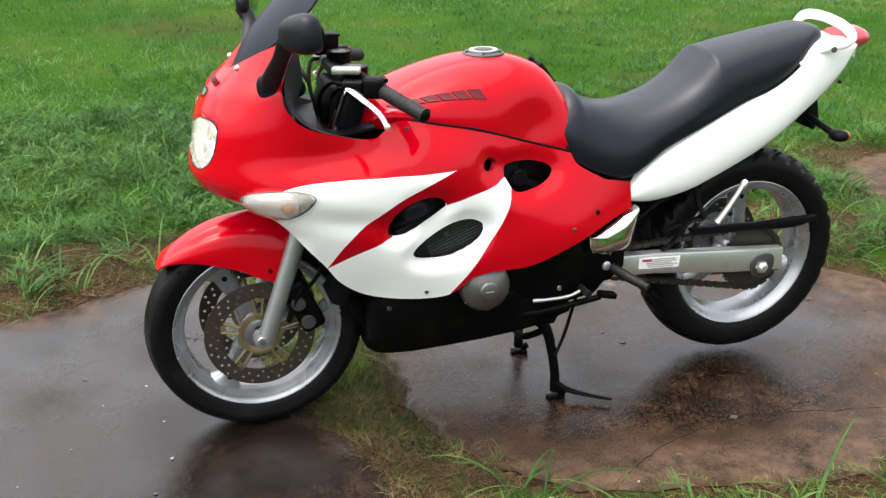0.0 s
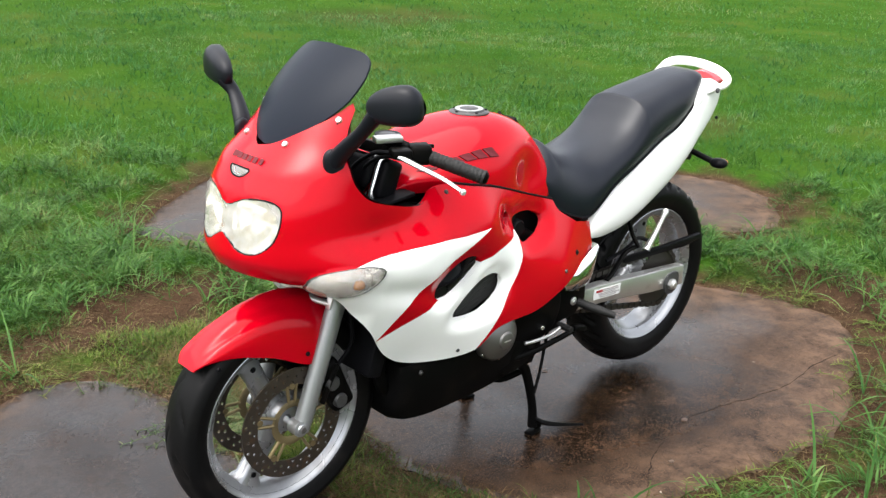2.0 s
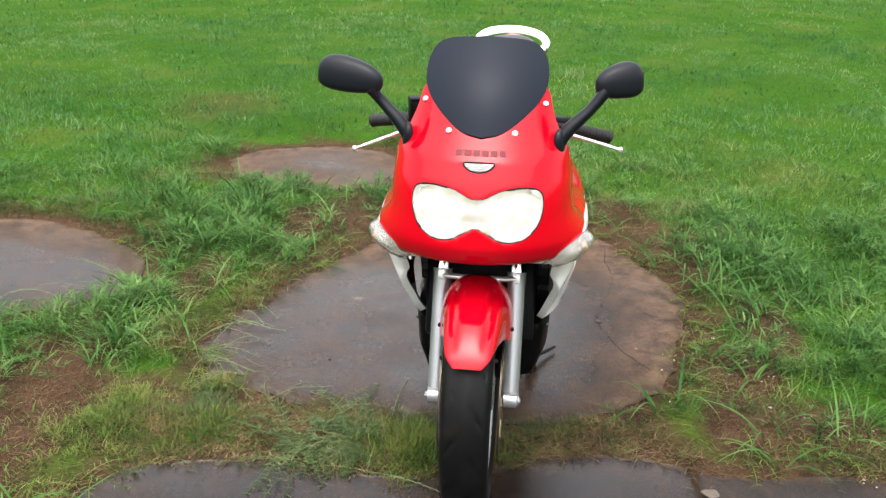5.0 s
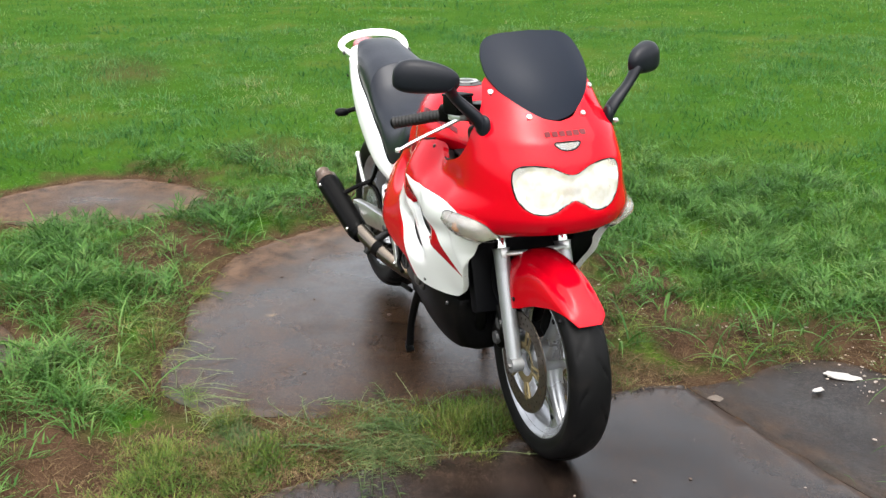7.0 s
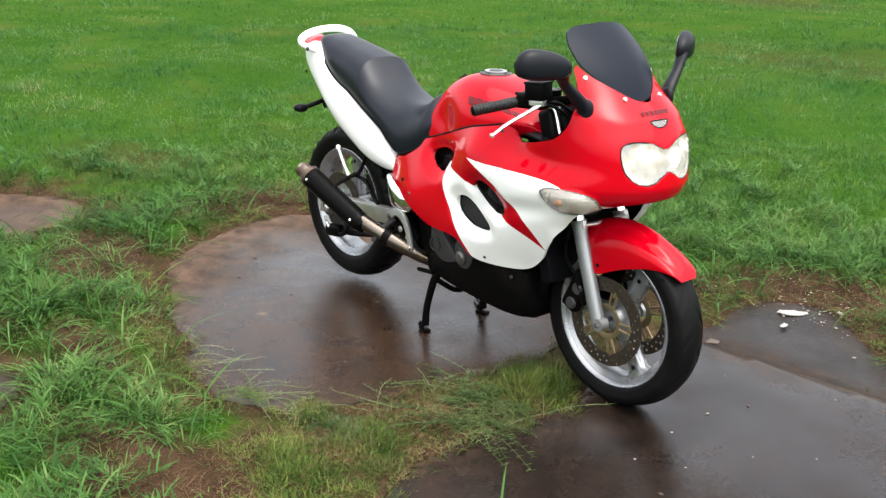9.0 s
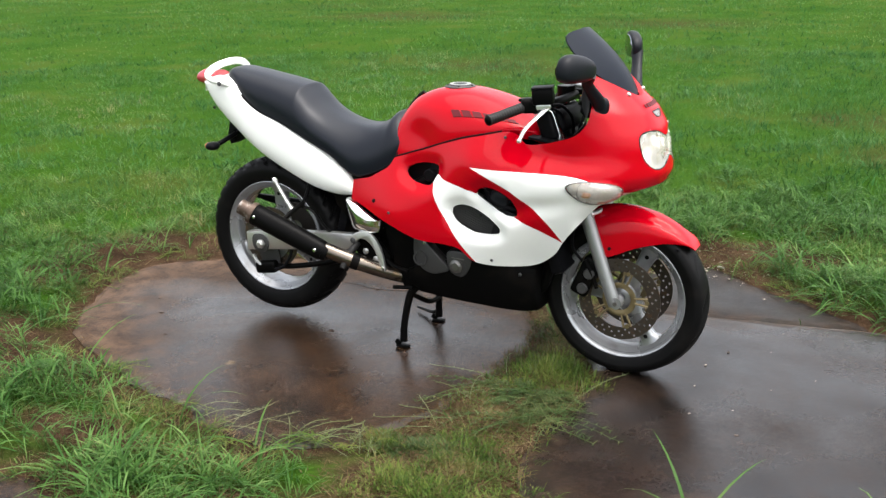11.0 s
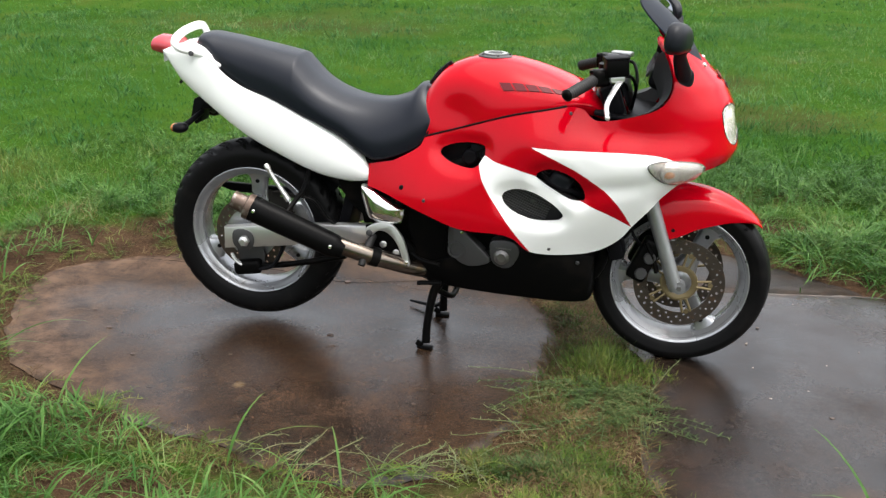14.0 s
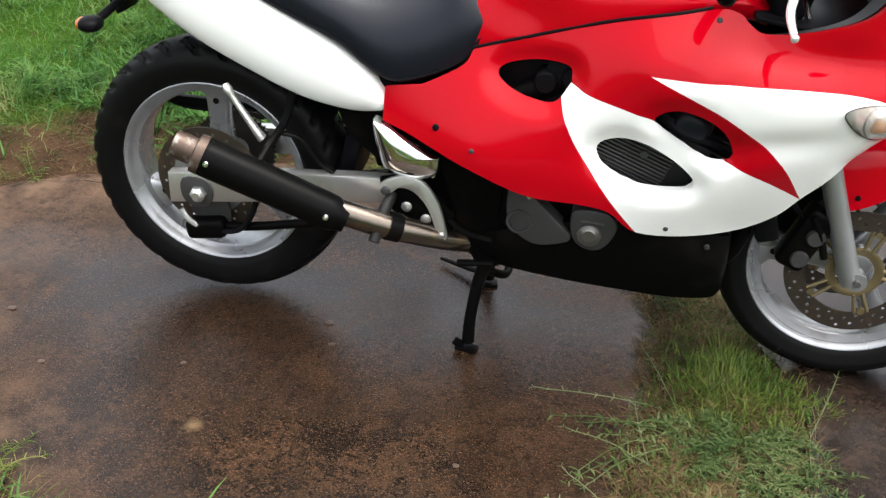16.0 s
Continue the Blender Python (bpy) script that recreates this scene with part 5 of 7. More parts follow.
# ---- cockpit ----
bars = part("triple_clamp", box((.09, .25, .030), (1.205, 0, .950), .010, (0, -20, 0)), SATIN, bike, "black upper fork clamp")
for side in (1, -1):
    v, f = lathe([(0, .05), (.020, .05), (.026, .045), (.026, .0), (.0, .0)], (1.205, side * .098, .945), 20, "z")
    plain("fork_cap", v, f, DARKCASE, bars)
    v, f = lathe([(.022, .010), (.032, .010), (.032, -.030), (.022, -.030)], (1.205, side * .098, .985), 20, "z", True)
    plain("bar_clamp", v, f, SATIN, bars)
    tip, root = (np.array([1.093, .325, .917]), np.array([1.168, .200, .955])) if side > 0 else (np.array([1.100, -.330, .934]), np.array([1.172, -.200, .962]))
    start = np.array([1.21, side * .118, .985])
    v, f = tube([start, root, tip], .011, 12, 1)
    bar = part("handlebar", bm_of(v, f), SATIN, bike, "clip-on handlebar")
    q = (tip - root)
    prof = []
    for k in np.linspace(0, 1, 60):
        prof.append(root + q * k)
    rad = [.0165 + (.0012 if (i // 2) % 2 else 0) for i in range(60)]
    rad[0] = rad[1] = .021
    rad[-1] = rad[-2] = rad[-3] = .0185
    v, f = tube(prof, rad, 18, 1)
    part("grip", bm_of(v, f), GRIP, bar, "ribbed black rubber grip")
    v, f = lathe([(0, .006), (.010, .006), (.015, .002), (.016, -.004)], (0, 0, 0), 18, "z")
    e = plain("bar_end", v, f, SATIN, bar)
    e.matrix_basis = Matrix.Translation(tip + q * .01) @ Vector(q).to_track_quat("Z", "Y").to_matrix().to_4x4()
    sw = part("switch_box", box((.055, .05, .050), tuple(root + np.array([.012, -side * .012, .004])), .012, (0, 0, side * -29), 3), SATIN, bar, "black switch housing")
    for k in (-.012, .012):
        part("switch", box((.012, .012, .010), tuple(root + np.array([-.014, -side * .012 + k, .022])), .003), RUST if side < 0 and k > 0 else SATIN, sw)
    piv = np.array([1.248, side * .175, .965])
    end = np.array([1.221, -.358, .881]) if side < 0 else np.array([1.190, .352, .905])
    m1 = piv * .72 + end * .28 + (-.010, 0, -.004)
    m2 = piv * .35 + end * .65 + (-.016, 0, -.004)
    v, f = tube([piv, m1, m2, end], (.0115, .0095, .008, .0065), 12, 5, .6)
    lev = part("lever", bm_of(v, f), LEVER, bar, "bright aluminium hand lever")
    v, f = egg((.0075, .0075, .0075), tuple(end))
    plain("lever_ball", v, f, LEVER, lev)
    part("lever_bracket", box((.05, .05, .022), tuple(piv + np.array([-.02, -side * .0, .0])), .007, (0, 0, side * -25), 2), LEVER if side < 0 else SATIN, bar)
    v, f = tube([piv + (0, -side * .02, 0), (1.275, side * .13, .962), (1.29, side * .07, .915), (1.28, side * .03, .85), (1.26, side * .05, .74)], .0055, 8)
    plain("control_cable", v, f, BLACK, bike, "black control cable")
    v, f = tube([root + np.array([.02, -side * .03, -.01]), (1.25, side * .12, .945), (1.265, side * .07, .89), (1.24, side * .06, .80)], .005, 8)
    plain("control_cable", v, f, BLACK, bike, "black control cable")
res = part("brake_reservoir", box((.068, .060, .052), (1.230, -.180, .998), .006, (0, -4, 14), 2), SATIN, bike, "square black brake fluid reservoir")
part("reservoir_lid", box((.071, .063, .008), (1.228, -.180, 1.026), .003, (0, -4, 14), 2), BLACK, res)
part("clamp_plate", box((.07, .03, .016), (1.235, .135, .992), .004, (0, 0, -20)), ALLOY, bike, "grey cast clutch lever perch")
inst = part("instrument_panel", box((.06, .21, .10), (1.368, 0, .965), .020, (0, 28, 0), 3), BLACK, bike, "black instrument cluster")
for y in (-.07, 0, .07):
    v, f = lathe([(.0, .004), (.026, .004), (.030, .008), (.032, .0)], (0, 0, 0), 24, "x")
    o = plain("gauge", np.array(v) * (-1, 1, 1), f, DARKCASE, inst)
    o.matrix_basis = pose(1.336, y, .982, 0, 28, 0)
part("loom_cover", box((.09, .20, .085), (1.228, 0, .893), .018, (0, -20, 0), 3), BLACK, bike, "black cover over the cables and fork tops")
for side in (1, -1):
    part("fork_guard", box((.060, .062, .10), (1.222, side * .105, .885), .014, (0, -20, 0), 3), BLACK, bike)
part("cockpit_floor", box((.26, .34, .01), (1.30, 0, .835), .003, (0, 8, 0)), BLACK, bike, "black cockpit floor panel")
part("screen_stay", box((.012, .30, .03), (1.385, 0, 1.04), .003, (0, 35, 0)), BLACK, bike, "black screen bracket")

# mirrors
for side in (1, -1):
    base = skin(chart(1.43, .975), .975) * (1, side, 1)
    centre = np.array([1.374, .322, 1.112] if side > 0 else [1.402, -.334, 1.104])
    turn = pose(0, 0, 0, side * 5, 0, 30 if side > 0 else -18) @ Matrix.Diagonal((1, side, 1, 1))
    long = .064 if side > 0 else .088
    v, f = egg((.040, long, .060), (0, 0, 0), (0, 0, 0), 2.5, .36)
    co = np.array(v) * (1, -1, 1)
    # flat glass side to the rear
    co[:, 0] = np.where(co[:, 0] < -.012, -.012 + (co[:, 0] + .012) * .12, co[:, 0])
    # a flatter underside
    co[:, 2] = np.where(co[:, 2] < -.020, -.020 + (co[:, 2] + .020) * .55, co[:, 2])
    m = np.array(turn)[:3, :3]
    mirror = part("mirror", bm_of(co @ m.T + centre, f), MIRRORCASE, bike, "black fairing-mounted rear-view mirror")
    v, f = tube([base + (.004, -side * .004, -.02), base + np.array([-.006, side * .014, .020]), np.array([1.410, side * .256, 1.052]), centre + m @ np.array([.006, -.64 * long, -.012])], (.017, .024, .019, .022), 16, 6, .72)
    part("stem", bm_of(v, f), MIRRORCASE, mirror)
    v, f = egg((.026, .014, .044), tuple(base - np.array([0, 0, .012])), (0, 15, side * -12), 2.4)
    plain("foot", v, f, MIRRORCASE, mirror)
    v, f = lathe([(0, 0), (.040, 0), (.042, .002)], (0, 0, 0), 28, "x")
    glass = plain("mirror_glass", np.array(v) * (1, 21 * long, .95), f, MIRRORGLASS, mirror, "mirror glass facing the rider")
    glass.matrix_basis = Matrix.Translation(centre) @ turn @ Matrix.Translation((-.0165, .010, 0))

# ======== the yard ========
rng = np.random.default_rng(7)
LATTICE = rng.random((256, 256))


def value_noise(x, y, size):
    """Smooth noise from 0 to 1, with patches of about the given size."""
    x, y = np.asarray(x, float) / size + 91.3, np.asarray(y, float) / size + 47.7
    i, j = np.floor(x).astype(int), np.floor(y).astype(int)
    u, v = x - i, y - j
    u, v = u * u * (3 - 2 * u), v * v * (3 - 2 * v)
    a, b = LATTICE[i % 256, j % 256], LATTICE[(i + 1) % 256, j % 256]
    c, d = LATTICE[i % 256, (j + 1) % 256], LATTICE[(i + 1) % 256, (j + 1) % 256]
    return (a * (1 - u) + b * u) * (1 - v) + (c * (1 - u) + d * u) * v


SLABS = {
    "under": [(-.90, -.22), (-1.0, .02), (-1.0, .24), (-.86, .42), (-.60, .54), (-.31, .68), (.06, .74), (.48, .66), (.80, .54), (1.00, .30), (1.09, .0), (1.06, -.2), (1.05, -.42), (1.00, -.66), (.90, -.86), (.76, -.99), (.58, -1.02), (.36, -.97), (.12, -.88), (-.20, -.79), (-.56, -.62), (-.78, -.42)],
    "front": [(1.47, -.93), (1.40, -.76), (1.39, -.56), (1.42, -.32), (1.39, -.10), (1.32, .05), (1.24, .22), (1.21, .44), (1.24, .620), (1.60, .650), (1.90, .690), (2.25, .740), (2.75, .70), (3.3, .45), (3.5, -.2), (3.2, -.72), (2.55, -.82), (2.24, -.85), (2.05, -.90), (1.86, -.99), (1.70, -1.06), (1.56, -1.02)],
    "broken": [(1.243, .626), (1.60, .656), (1.90, .696), (2.25, .746), (2.16, .84), (1.98, .96), (1.80, 1.06), (1.60, 1.22), (1.42, 1.32), (1.26, 1.20), (1.22, 1.00), (1.27, .84)],
    "back": [(.68, -2.30), (.36, -2.62), (-.05, -2.88), (-.42, -2.78), (-.64, -2.44), (-.56, -2.05), (-.36, -1.72), (-.10, -1.52), (.18, -1.50), (.40, -1.70), (.62, -2.02)],
    "far": [(-1.56, -1.46), (-1.46, -1.05), (-1.52, -.74), (-1.72, -.55), (-1.95, -.54), (-2.25, -.76), (-2.42, -1.06), (-2.36, -1.38), (-2.10, -1.68), (-1.80, -1.66)],
}
OUTLINES = {}
for k, pts in SLABS.items():
    c = curve(pts, True, (8, 9, 10, 11) if k == "front" else ((0, 1, 2, 3) if k == "broken" else ()), 6)
    OUTLINES[k] = c + (.018 if k in ("front", "broken") else .05) * np.c_[value_noise(c[:, 0], c[:, 1], .07) - .5, value_noise(c[:, 1], c[:, 0] + 9, .07) - .5]


def slab_distance(x, y):
    """The distance from the nearest slab's edge, below 0 on a slab."""
    p = np.c_[np.ravel(x), np.ravel(y)]
    best = np.full(len(p), 1e9)
    near = (np.abs(p[:, 0] - .8) < 4.5) & (np.abs(p[:, 1] + .6) < 4.0)
    q = p[near]
    d = np.full(len(q), 1e9)
    for o in OUTLINES.values():
        d = np.minimum(d, away(q, o) * np.where(inside(q, o), -1, 1))
    best[near] = d
    best[~near] = 3.0
    return best.reshape(np.shape(x))


BARE = [(2.2, -1.18, .6, .26), (2.9, -1.0, .5, .26), (-1.18, .38, .28, .34), (-.55, .80, .45, .16), (.60, .86, .30, .17), (.22, 1.02, .34, .12), (-.42, .62, .25, .12), (.05, -1.22, .30, .10), (1.25, -1.28, .35, .14), (.95, .80, .25, .12), (-.95, .60, .3, .15), (1.05, -1.45, .5, .2), (-.9, -.75, .35, .2), (1.55, 1.55, .6, .16), (1.35, 1.38, .45, .30), (1.02, 1.0, .22, .25), (1.75, -1.35, .40, .18), (1.2, -1.05, .25, .16), (-.75, -.95, .35, .16), (-1.3, .1, .22, .4)]

DRY = [(1.2, -6.4, .9, .7), (.8, -5.2, .5, .4), (-1.65, -3.4, .5, .4), (-5.5, -8, 1.6, 1.0), (2.2, 3.95, .6, .5), (1.7, 5.3, .7, .5), (2.0, 2.0, .4, .25), (-7.3, 14.0, 1.6, 1.5), (-10.3, 16.9, 2.2, 1.2), (-14, 18.8, 1.5, 1), (-2.4, 14, 2, .9), (-2.55, .0, .7, .45), (-6.5, -.6, .9, .5), (2.2, 13, 2, 1.2), (-2.2, 7.5, 1.6, .9), (-3.4, -2.2, .7, .5)]


def bareness(x, y, d):
    """How bare and brown the soil is, from 0 to 1."""
    n = value_noise(x, y, .22) * .6 + value_noise(x, y, .07) * .4
    b = np.clip(1.2 - d / (.07 + .58 * n * n), 0, 1)
    for cx, cy, rx, ry in BARE:
        e = ((x - cx) / rx) ** 2 + ((y - cy) / ry) ** 2
        b = np.maximum(b, np.clip(1.5 - e * (.5 + n), 0, 1))
    for cx, cy, rx, ry in DRY:
        e = ((x - cx) / rx) ** 2 + ((y - cy) / ry) ** 2
        b = np.maximum(b, np.clip(1.1 - e, 0, 1) * (.25 + .5 * n))
    far = np.clip((value_noise(x, y, 1.7) - .70) * 4, 0, 1) * (value_noise(x, y, .3) > .35)
    return np.maximum(b, far * .12)


def ground_height(x, y, d):
    lift = np.clip((d + .015) / .30, 0, 1)
    z = .030 * lift * lift * (3 - 2 * lift) - .006
    z = z + (.030 * (value_noise(x, y, .45) - .5) + .030 * (value_noise(x, y, .16) - .5)) * lift + .006 * (value_noise(x, y, .08) - .5) * np.clip(d / .05, 0, 1)
    z = z + .25 * (value_noise(x, y, 7.0) - .5) * np.clip((np.hypot(x - .8, y) - 5) / 12, 0, 1)
    return np.where(d < 0, np.maximum(-.006 + d * .8, -.03), z)


def ground_material():
    m = bpy.data.materials.new("soil_and_turf")
    m.use_nodes = True
    n, l = m.node_tree.nodes, m.node_tree.links
    b = n["Principled BSDF"]
    at = n.new("ShaderNodeTexCoord")
    bare = n.new("ShaderNodeAttribute")
    bare.attribute_name = "bare"
    noises = []
    for scale, detail in ((1.1, 5), (9, 6), (60, 5), (260, 3)):
        t = n.new("ShaderNodeTexNoise")
        t.inputs["Scale"].default_value, t.inputs["Detail"].default_value = scale, detail
        l.new(at.outputs["Object"], t.inputs["Vector"])
        noises.append(t)

    def ramp(source, stops):
        r = n.new("ShaderNodeValToRGB")
        while len(r.color_ramp.elements) < len(stops):
            r.color_ramp.elements.new(.5)
        for e, (p, c) in zip(r.color_ramp.elements, stops):
            e.position, e.color = p, (*c, 1)
        l.new(source, r.inputs["Fac"])
        return r.outputs["Color"]

    def mixed(fac, a, c):
        x = n.new("ShaderNodeMix")
        x.data_type = "RGBA"
        if isinstance(fac, float):
            x.inputs["Factor"].default_value = fac
        else:
            l.new(fac, x.inputs["Factor"])
        l.new(a, x.inputs["A"])
        l.new(c, x.inputs["B"])
        return x.outputs["Result"]

    turf = mixed(.5, ramp(noises[2].outputs["Fac"], ((.30, (.010, .031, .003)), (.55, (.027, .068, .007)), (.75, (.048, .094, .012)))),
                 ramp(noises[0].outputs["Fac"], ((.35, (.017, .056, .004)), (.55, (.034, .078, .008)), (.72, (.075, .085, .018)))))
    soil = mixed(.5, ramp(noises[1].outputs["Fac"], ((.35, (.022, .013, .008)), (.6, (.062, .036, .021)))),
                 ramp(noises[3].outputs["Fac"], ((.35, (.012, .007, .0045)), (.55, (.050, .030, .018)), (.74, (.15, .105, .065)))))
    l.new(mixed(bare.outputs["Fac"], turf, soil), b.inputs["Base Color"])
    b.inputs["Roughness"].default_value = .85
    b.inputs["Specular IOR Level"].default_value = .01
    relief = n.new("ShaderNodeBump")
    relief.inputs["Strength"].default_value, relief.inputs["Distance"].default_value = .8, .02
    l.new(noises[2].outputs["Fac"], relief.inputs["Height"])
    fine = n.new("ShaderNodeBump")
    fine.inputs["Strength"].default_value, fine.inputs["Distance"].default_value = .6, .006
    l.new(noises[3].outputs["Fac"], fine.inputs["Height"])
    l.new(relief.outputs["Normal"], fine.inputs["Normal"])
    l.new(fine.outputs["Normal"], b.inputs["Normal"])
    return m


def graded(middle, near, count, far):
    """Places along one axis: close together near the middle, wide apart towards the horizon."""
    inner = np.linspace(-near, near, count)
    step = inner[1] - inner[0]
    out, p = [], near
    while p < far:
        step *= 1.22
        p += step
        out.append(p)
    return middle + np.r_[-np.array(out[::-1]), inner, out]


gx, gy = graded(.8, 4.2, 300, 1500), graded(-.4, 4.2, 300, 1500)
X, Y = np.meshgrid(gx, gy, indexing="ij")
D = slab_distance(X, Y)
Z = ground_height(X, Y, D)
nx, ny = X.shape
idx = np.arange(nx * ny).reshape(nx, ny)
quads = np.stack([idx[:-1, :-1], idx[1:, :-1], idx[1:, 1:], idx[:-1, 1:]], -1).reshape(-1, 4)
me = bpy.data.meshes.new("ground")
me.from_pydata(np.c_[X.ravel(), Y.ravel(), Z.ravel()].tolist(), [], quads.tolist())
me.shade_smooth()
me.attributes.new("bare", "FLOAT", "POINT").data.foreach_set("value", bareness(X, Y, D).ravel().astype(np.float32))
me.materials.append(ground_material())
tagged(new("ground", me), "rough grassy yard with bare brown soil round the slabs", "ground", kind="structure")


def concrete_material(name, dark, tan, brown, wet, soaked=1.0):
    m = bpy.data.materials.new(name)
    m.use_nodes = True
    n, l = m.node_tree.nodes, m.node_tree.links
    b = n["Principled BSDF"]
    at = n.new("ShaderNodeTexCoord")
    tex = []
    for scale, detail, rough in ((1.5, 4, .5), (4.2, 8, .62), (48, 8, .8), (140, 5, .65), (11, 8, .75), (230, 4, .75)):
        t = n.new("ShaderNodeTexNoise")
        t.inputs["Scale"].default_value, t.inputs["Detail"].default_value, t.inputs["Roughness"].default_value = scale, detail, rough
        l.new(at.outputs["Object"], t.inputs["Vector"])
        tex.append(t.outputs["Fac"])

    def spread(source, lo, hi, a=0.0, c=1.0):
        r = n.new("ShaderNodeMapRange")
        for k, v in (("From Min", lo), ("From Max", hi), ("To Min", a), ("To Max", c)):
            r.inputs[k].default_value = v
        l.new(source, r.inputs["Value"])
        return r.outputs["Result"]

    def mixed(fac, a, c):
        x = n.new("ShaderNodeMix")
        x.data_type = "RGBA"
        l.new(fac, x.inputs["Factor"])
        for k, v in (("A", a), ("B", c)):
            if isinstance(v, tuple):
                x.inputs[k].default_value = (*v, 1)
            else:
                l.new(v, x.inputs[k])
        return x.outputs["Result"]

    edge = n.new("ShaderNodeAttribute")
    edge.attribute_name = "rim"
    pool = n.new("ShaderNodeAttribute")
    pool.attribute_name = "pool"
    base = mixed(spread(tex[1], .46, .60), dark, tan)
    base = mixed(spread(tex[0], .46, .62, 0, .6), base, brown)
    base = mixed(spread(tex[2], .46, .58, 0, .9), base, tuple(c * .5 for c in dark))
    base = mixed(spread(tex[4], .50, .64, 0, .8), base, tuple(c * 1.15 for c in brown))
    base = mixed(spread(tex[3], .54, .68, 0, .55), base, tuple(c * 2 for c in tan))
    base = mixed(spread(tex[3], .48, .34, 0, .45), base, (.005, .0036, .003))
    # fine pale and dark grit
    base = mixed(spread(tex[5], .56, .66, 0, .8), base, tuple(c * 3.8 for c in tan))
    base = mixed(spread(tex[5], .46, .34, 0, .85), base, (.0035, .0028, .0024))
    # one pale chipped spot
    near = n.new("ShaderNodeVectorMath")
    near.operation = "DISTANCE"
    near.inputs[1].default_value = (.132, -.552, 0)
    l.new(at.outputs["Object"], near.inputs[0])
    frayed = n.new("ShaderNodeMath")
    frayed.operation = "MULTIPLY_ADD"
    frayed.inputs[1].default_value = .05
    l.new(tex[2], frayed.inputs[0])
    l.new(near.outputs["Value"], frayed.inputs[2])
    base = mixed(spread(frayed.outputs[0], .050, .030, 0, .8), base, (.12, .080, .040))
    sand = n.new("ShaderNodeMath")
    sand.operation = "MULTIPLY"
    l.new(edge.outputs["Fac"], sand.inputs[0])
    l.new(spread(tex[4], .36, .62), sand.inputs[1])
    base = mixed(sand.outputs[0], base, (.105, .068, .046))
    l.new(base, b.inputs["Base Color"])
    film = spread(tex[0], .38, .64, wet[0], wet[1])
    gloss = n.new("ShaderNodeMath")
    gloss.operation = "MULTIPLY_ADD"
    gloss.inputs[1].default_value = .20
    l.new(tex[2], gloss.inputs[0])
    l.new(film, gloss.inputs[2])
    dry = n.new("ShaderNodeMath")
    dry.operation = "MULTIPLY_ADD"
    dry.inputs[1].default_value = .35
    l.new(edge.outputs["Fac"], dry.inputs[0])
    l.new(gloss.outputs[0], dry.inputs[2])
    l.new(dry.outputs[0], b.inputs["Roughness"])
    relief = n.new("ShaderNodeBump")
    relief.inputs["Strength"].default_value, relief.inputs["Distance"].default_value = .30, .0015
    l.new(tex[3], relief.inputs["Height"])
    wave = n.new("ShaderNodeBump")
    wave.inputs["Strength"].default_value, wave.inputs["Distance"].default_value = .16, .006
    l.new(tex[2], wave.inputs["Height"])
    l.new(relief.outputs["Normal"], wave.inputs["Normal"])
    l.new(wave.outputs["Normal"], b.inputs["Normal"])
    l.new(spread(tex[4], .36, .66, .10, .04), b.inputs["Specular IOR Level"])
    # a thin film of rain water, thinner towards the sandy rim
    water = n.new("ShaderNodeMath")
    water.operation, water.use_clamp = "SUBTRACT", True
    deep = n.new("ShaderNodeMath")
    deep.operation = "MULTIPLY"
    l.new(spread(tex[1], .40, .62, soaked, .75 * soaked), deep.inputs[0])
    l.new(pool.outputs["Fac"], deep.inputs[1])
    l.new(deep.outputs[0], water.inputs[0])
    l.new(edge.outputs["Fac"], water.inputs[1])
    l.new(water.outputs[0], b.inputs["Coat Weight"])
    l.new(spread(tex[4], .36, .66, .04, .15), b.inputs["Coat Roughness"])
    b.inputs["Coat IOR"].default_value = 1.33
    l.new(wave.outputs["Normal"], b.inputs["Coat Normal"])
    return m


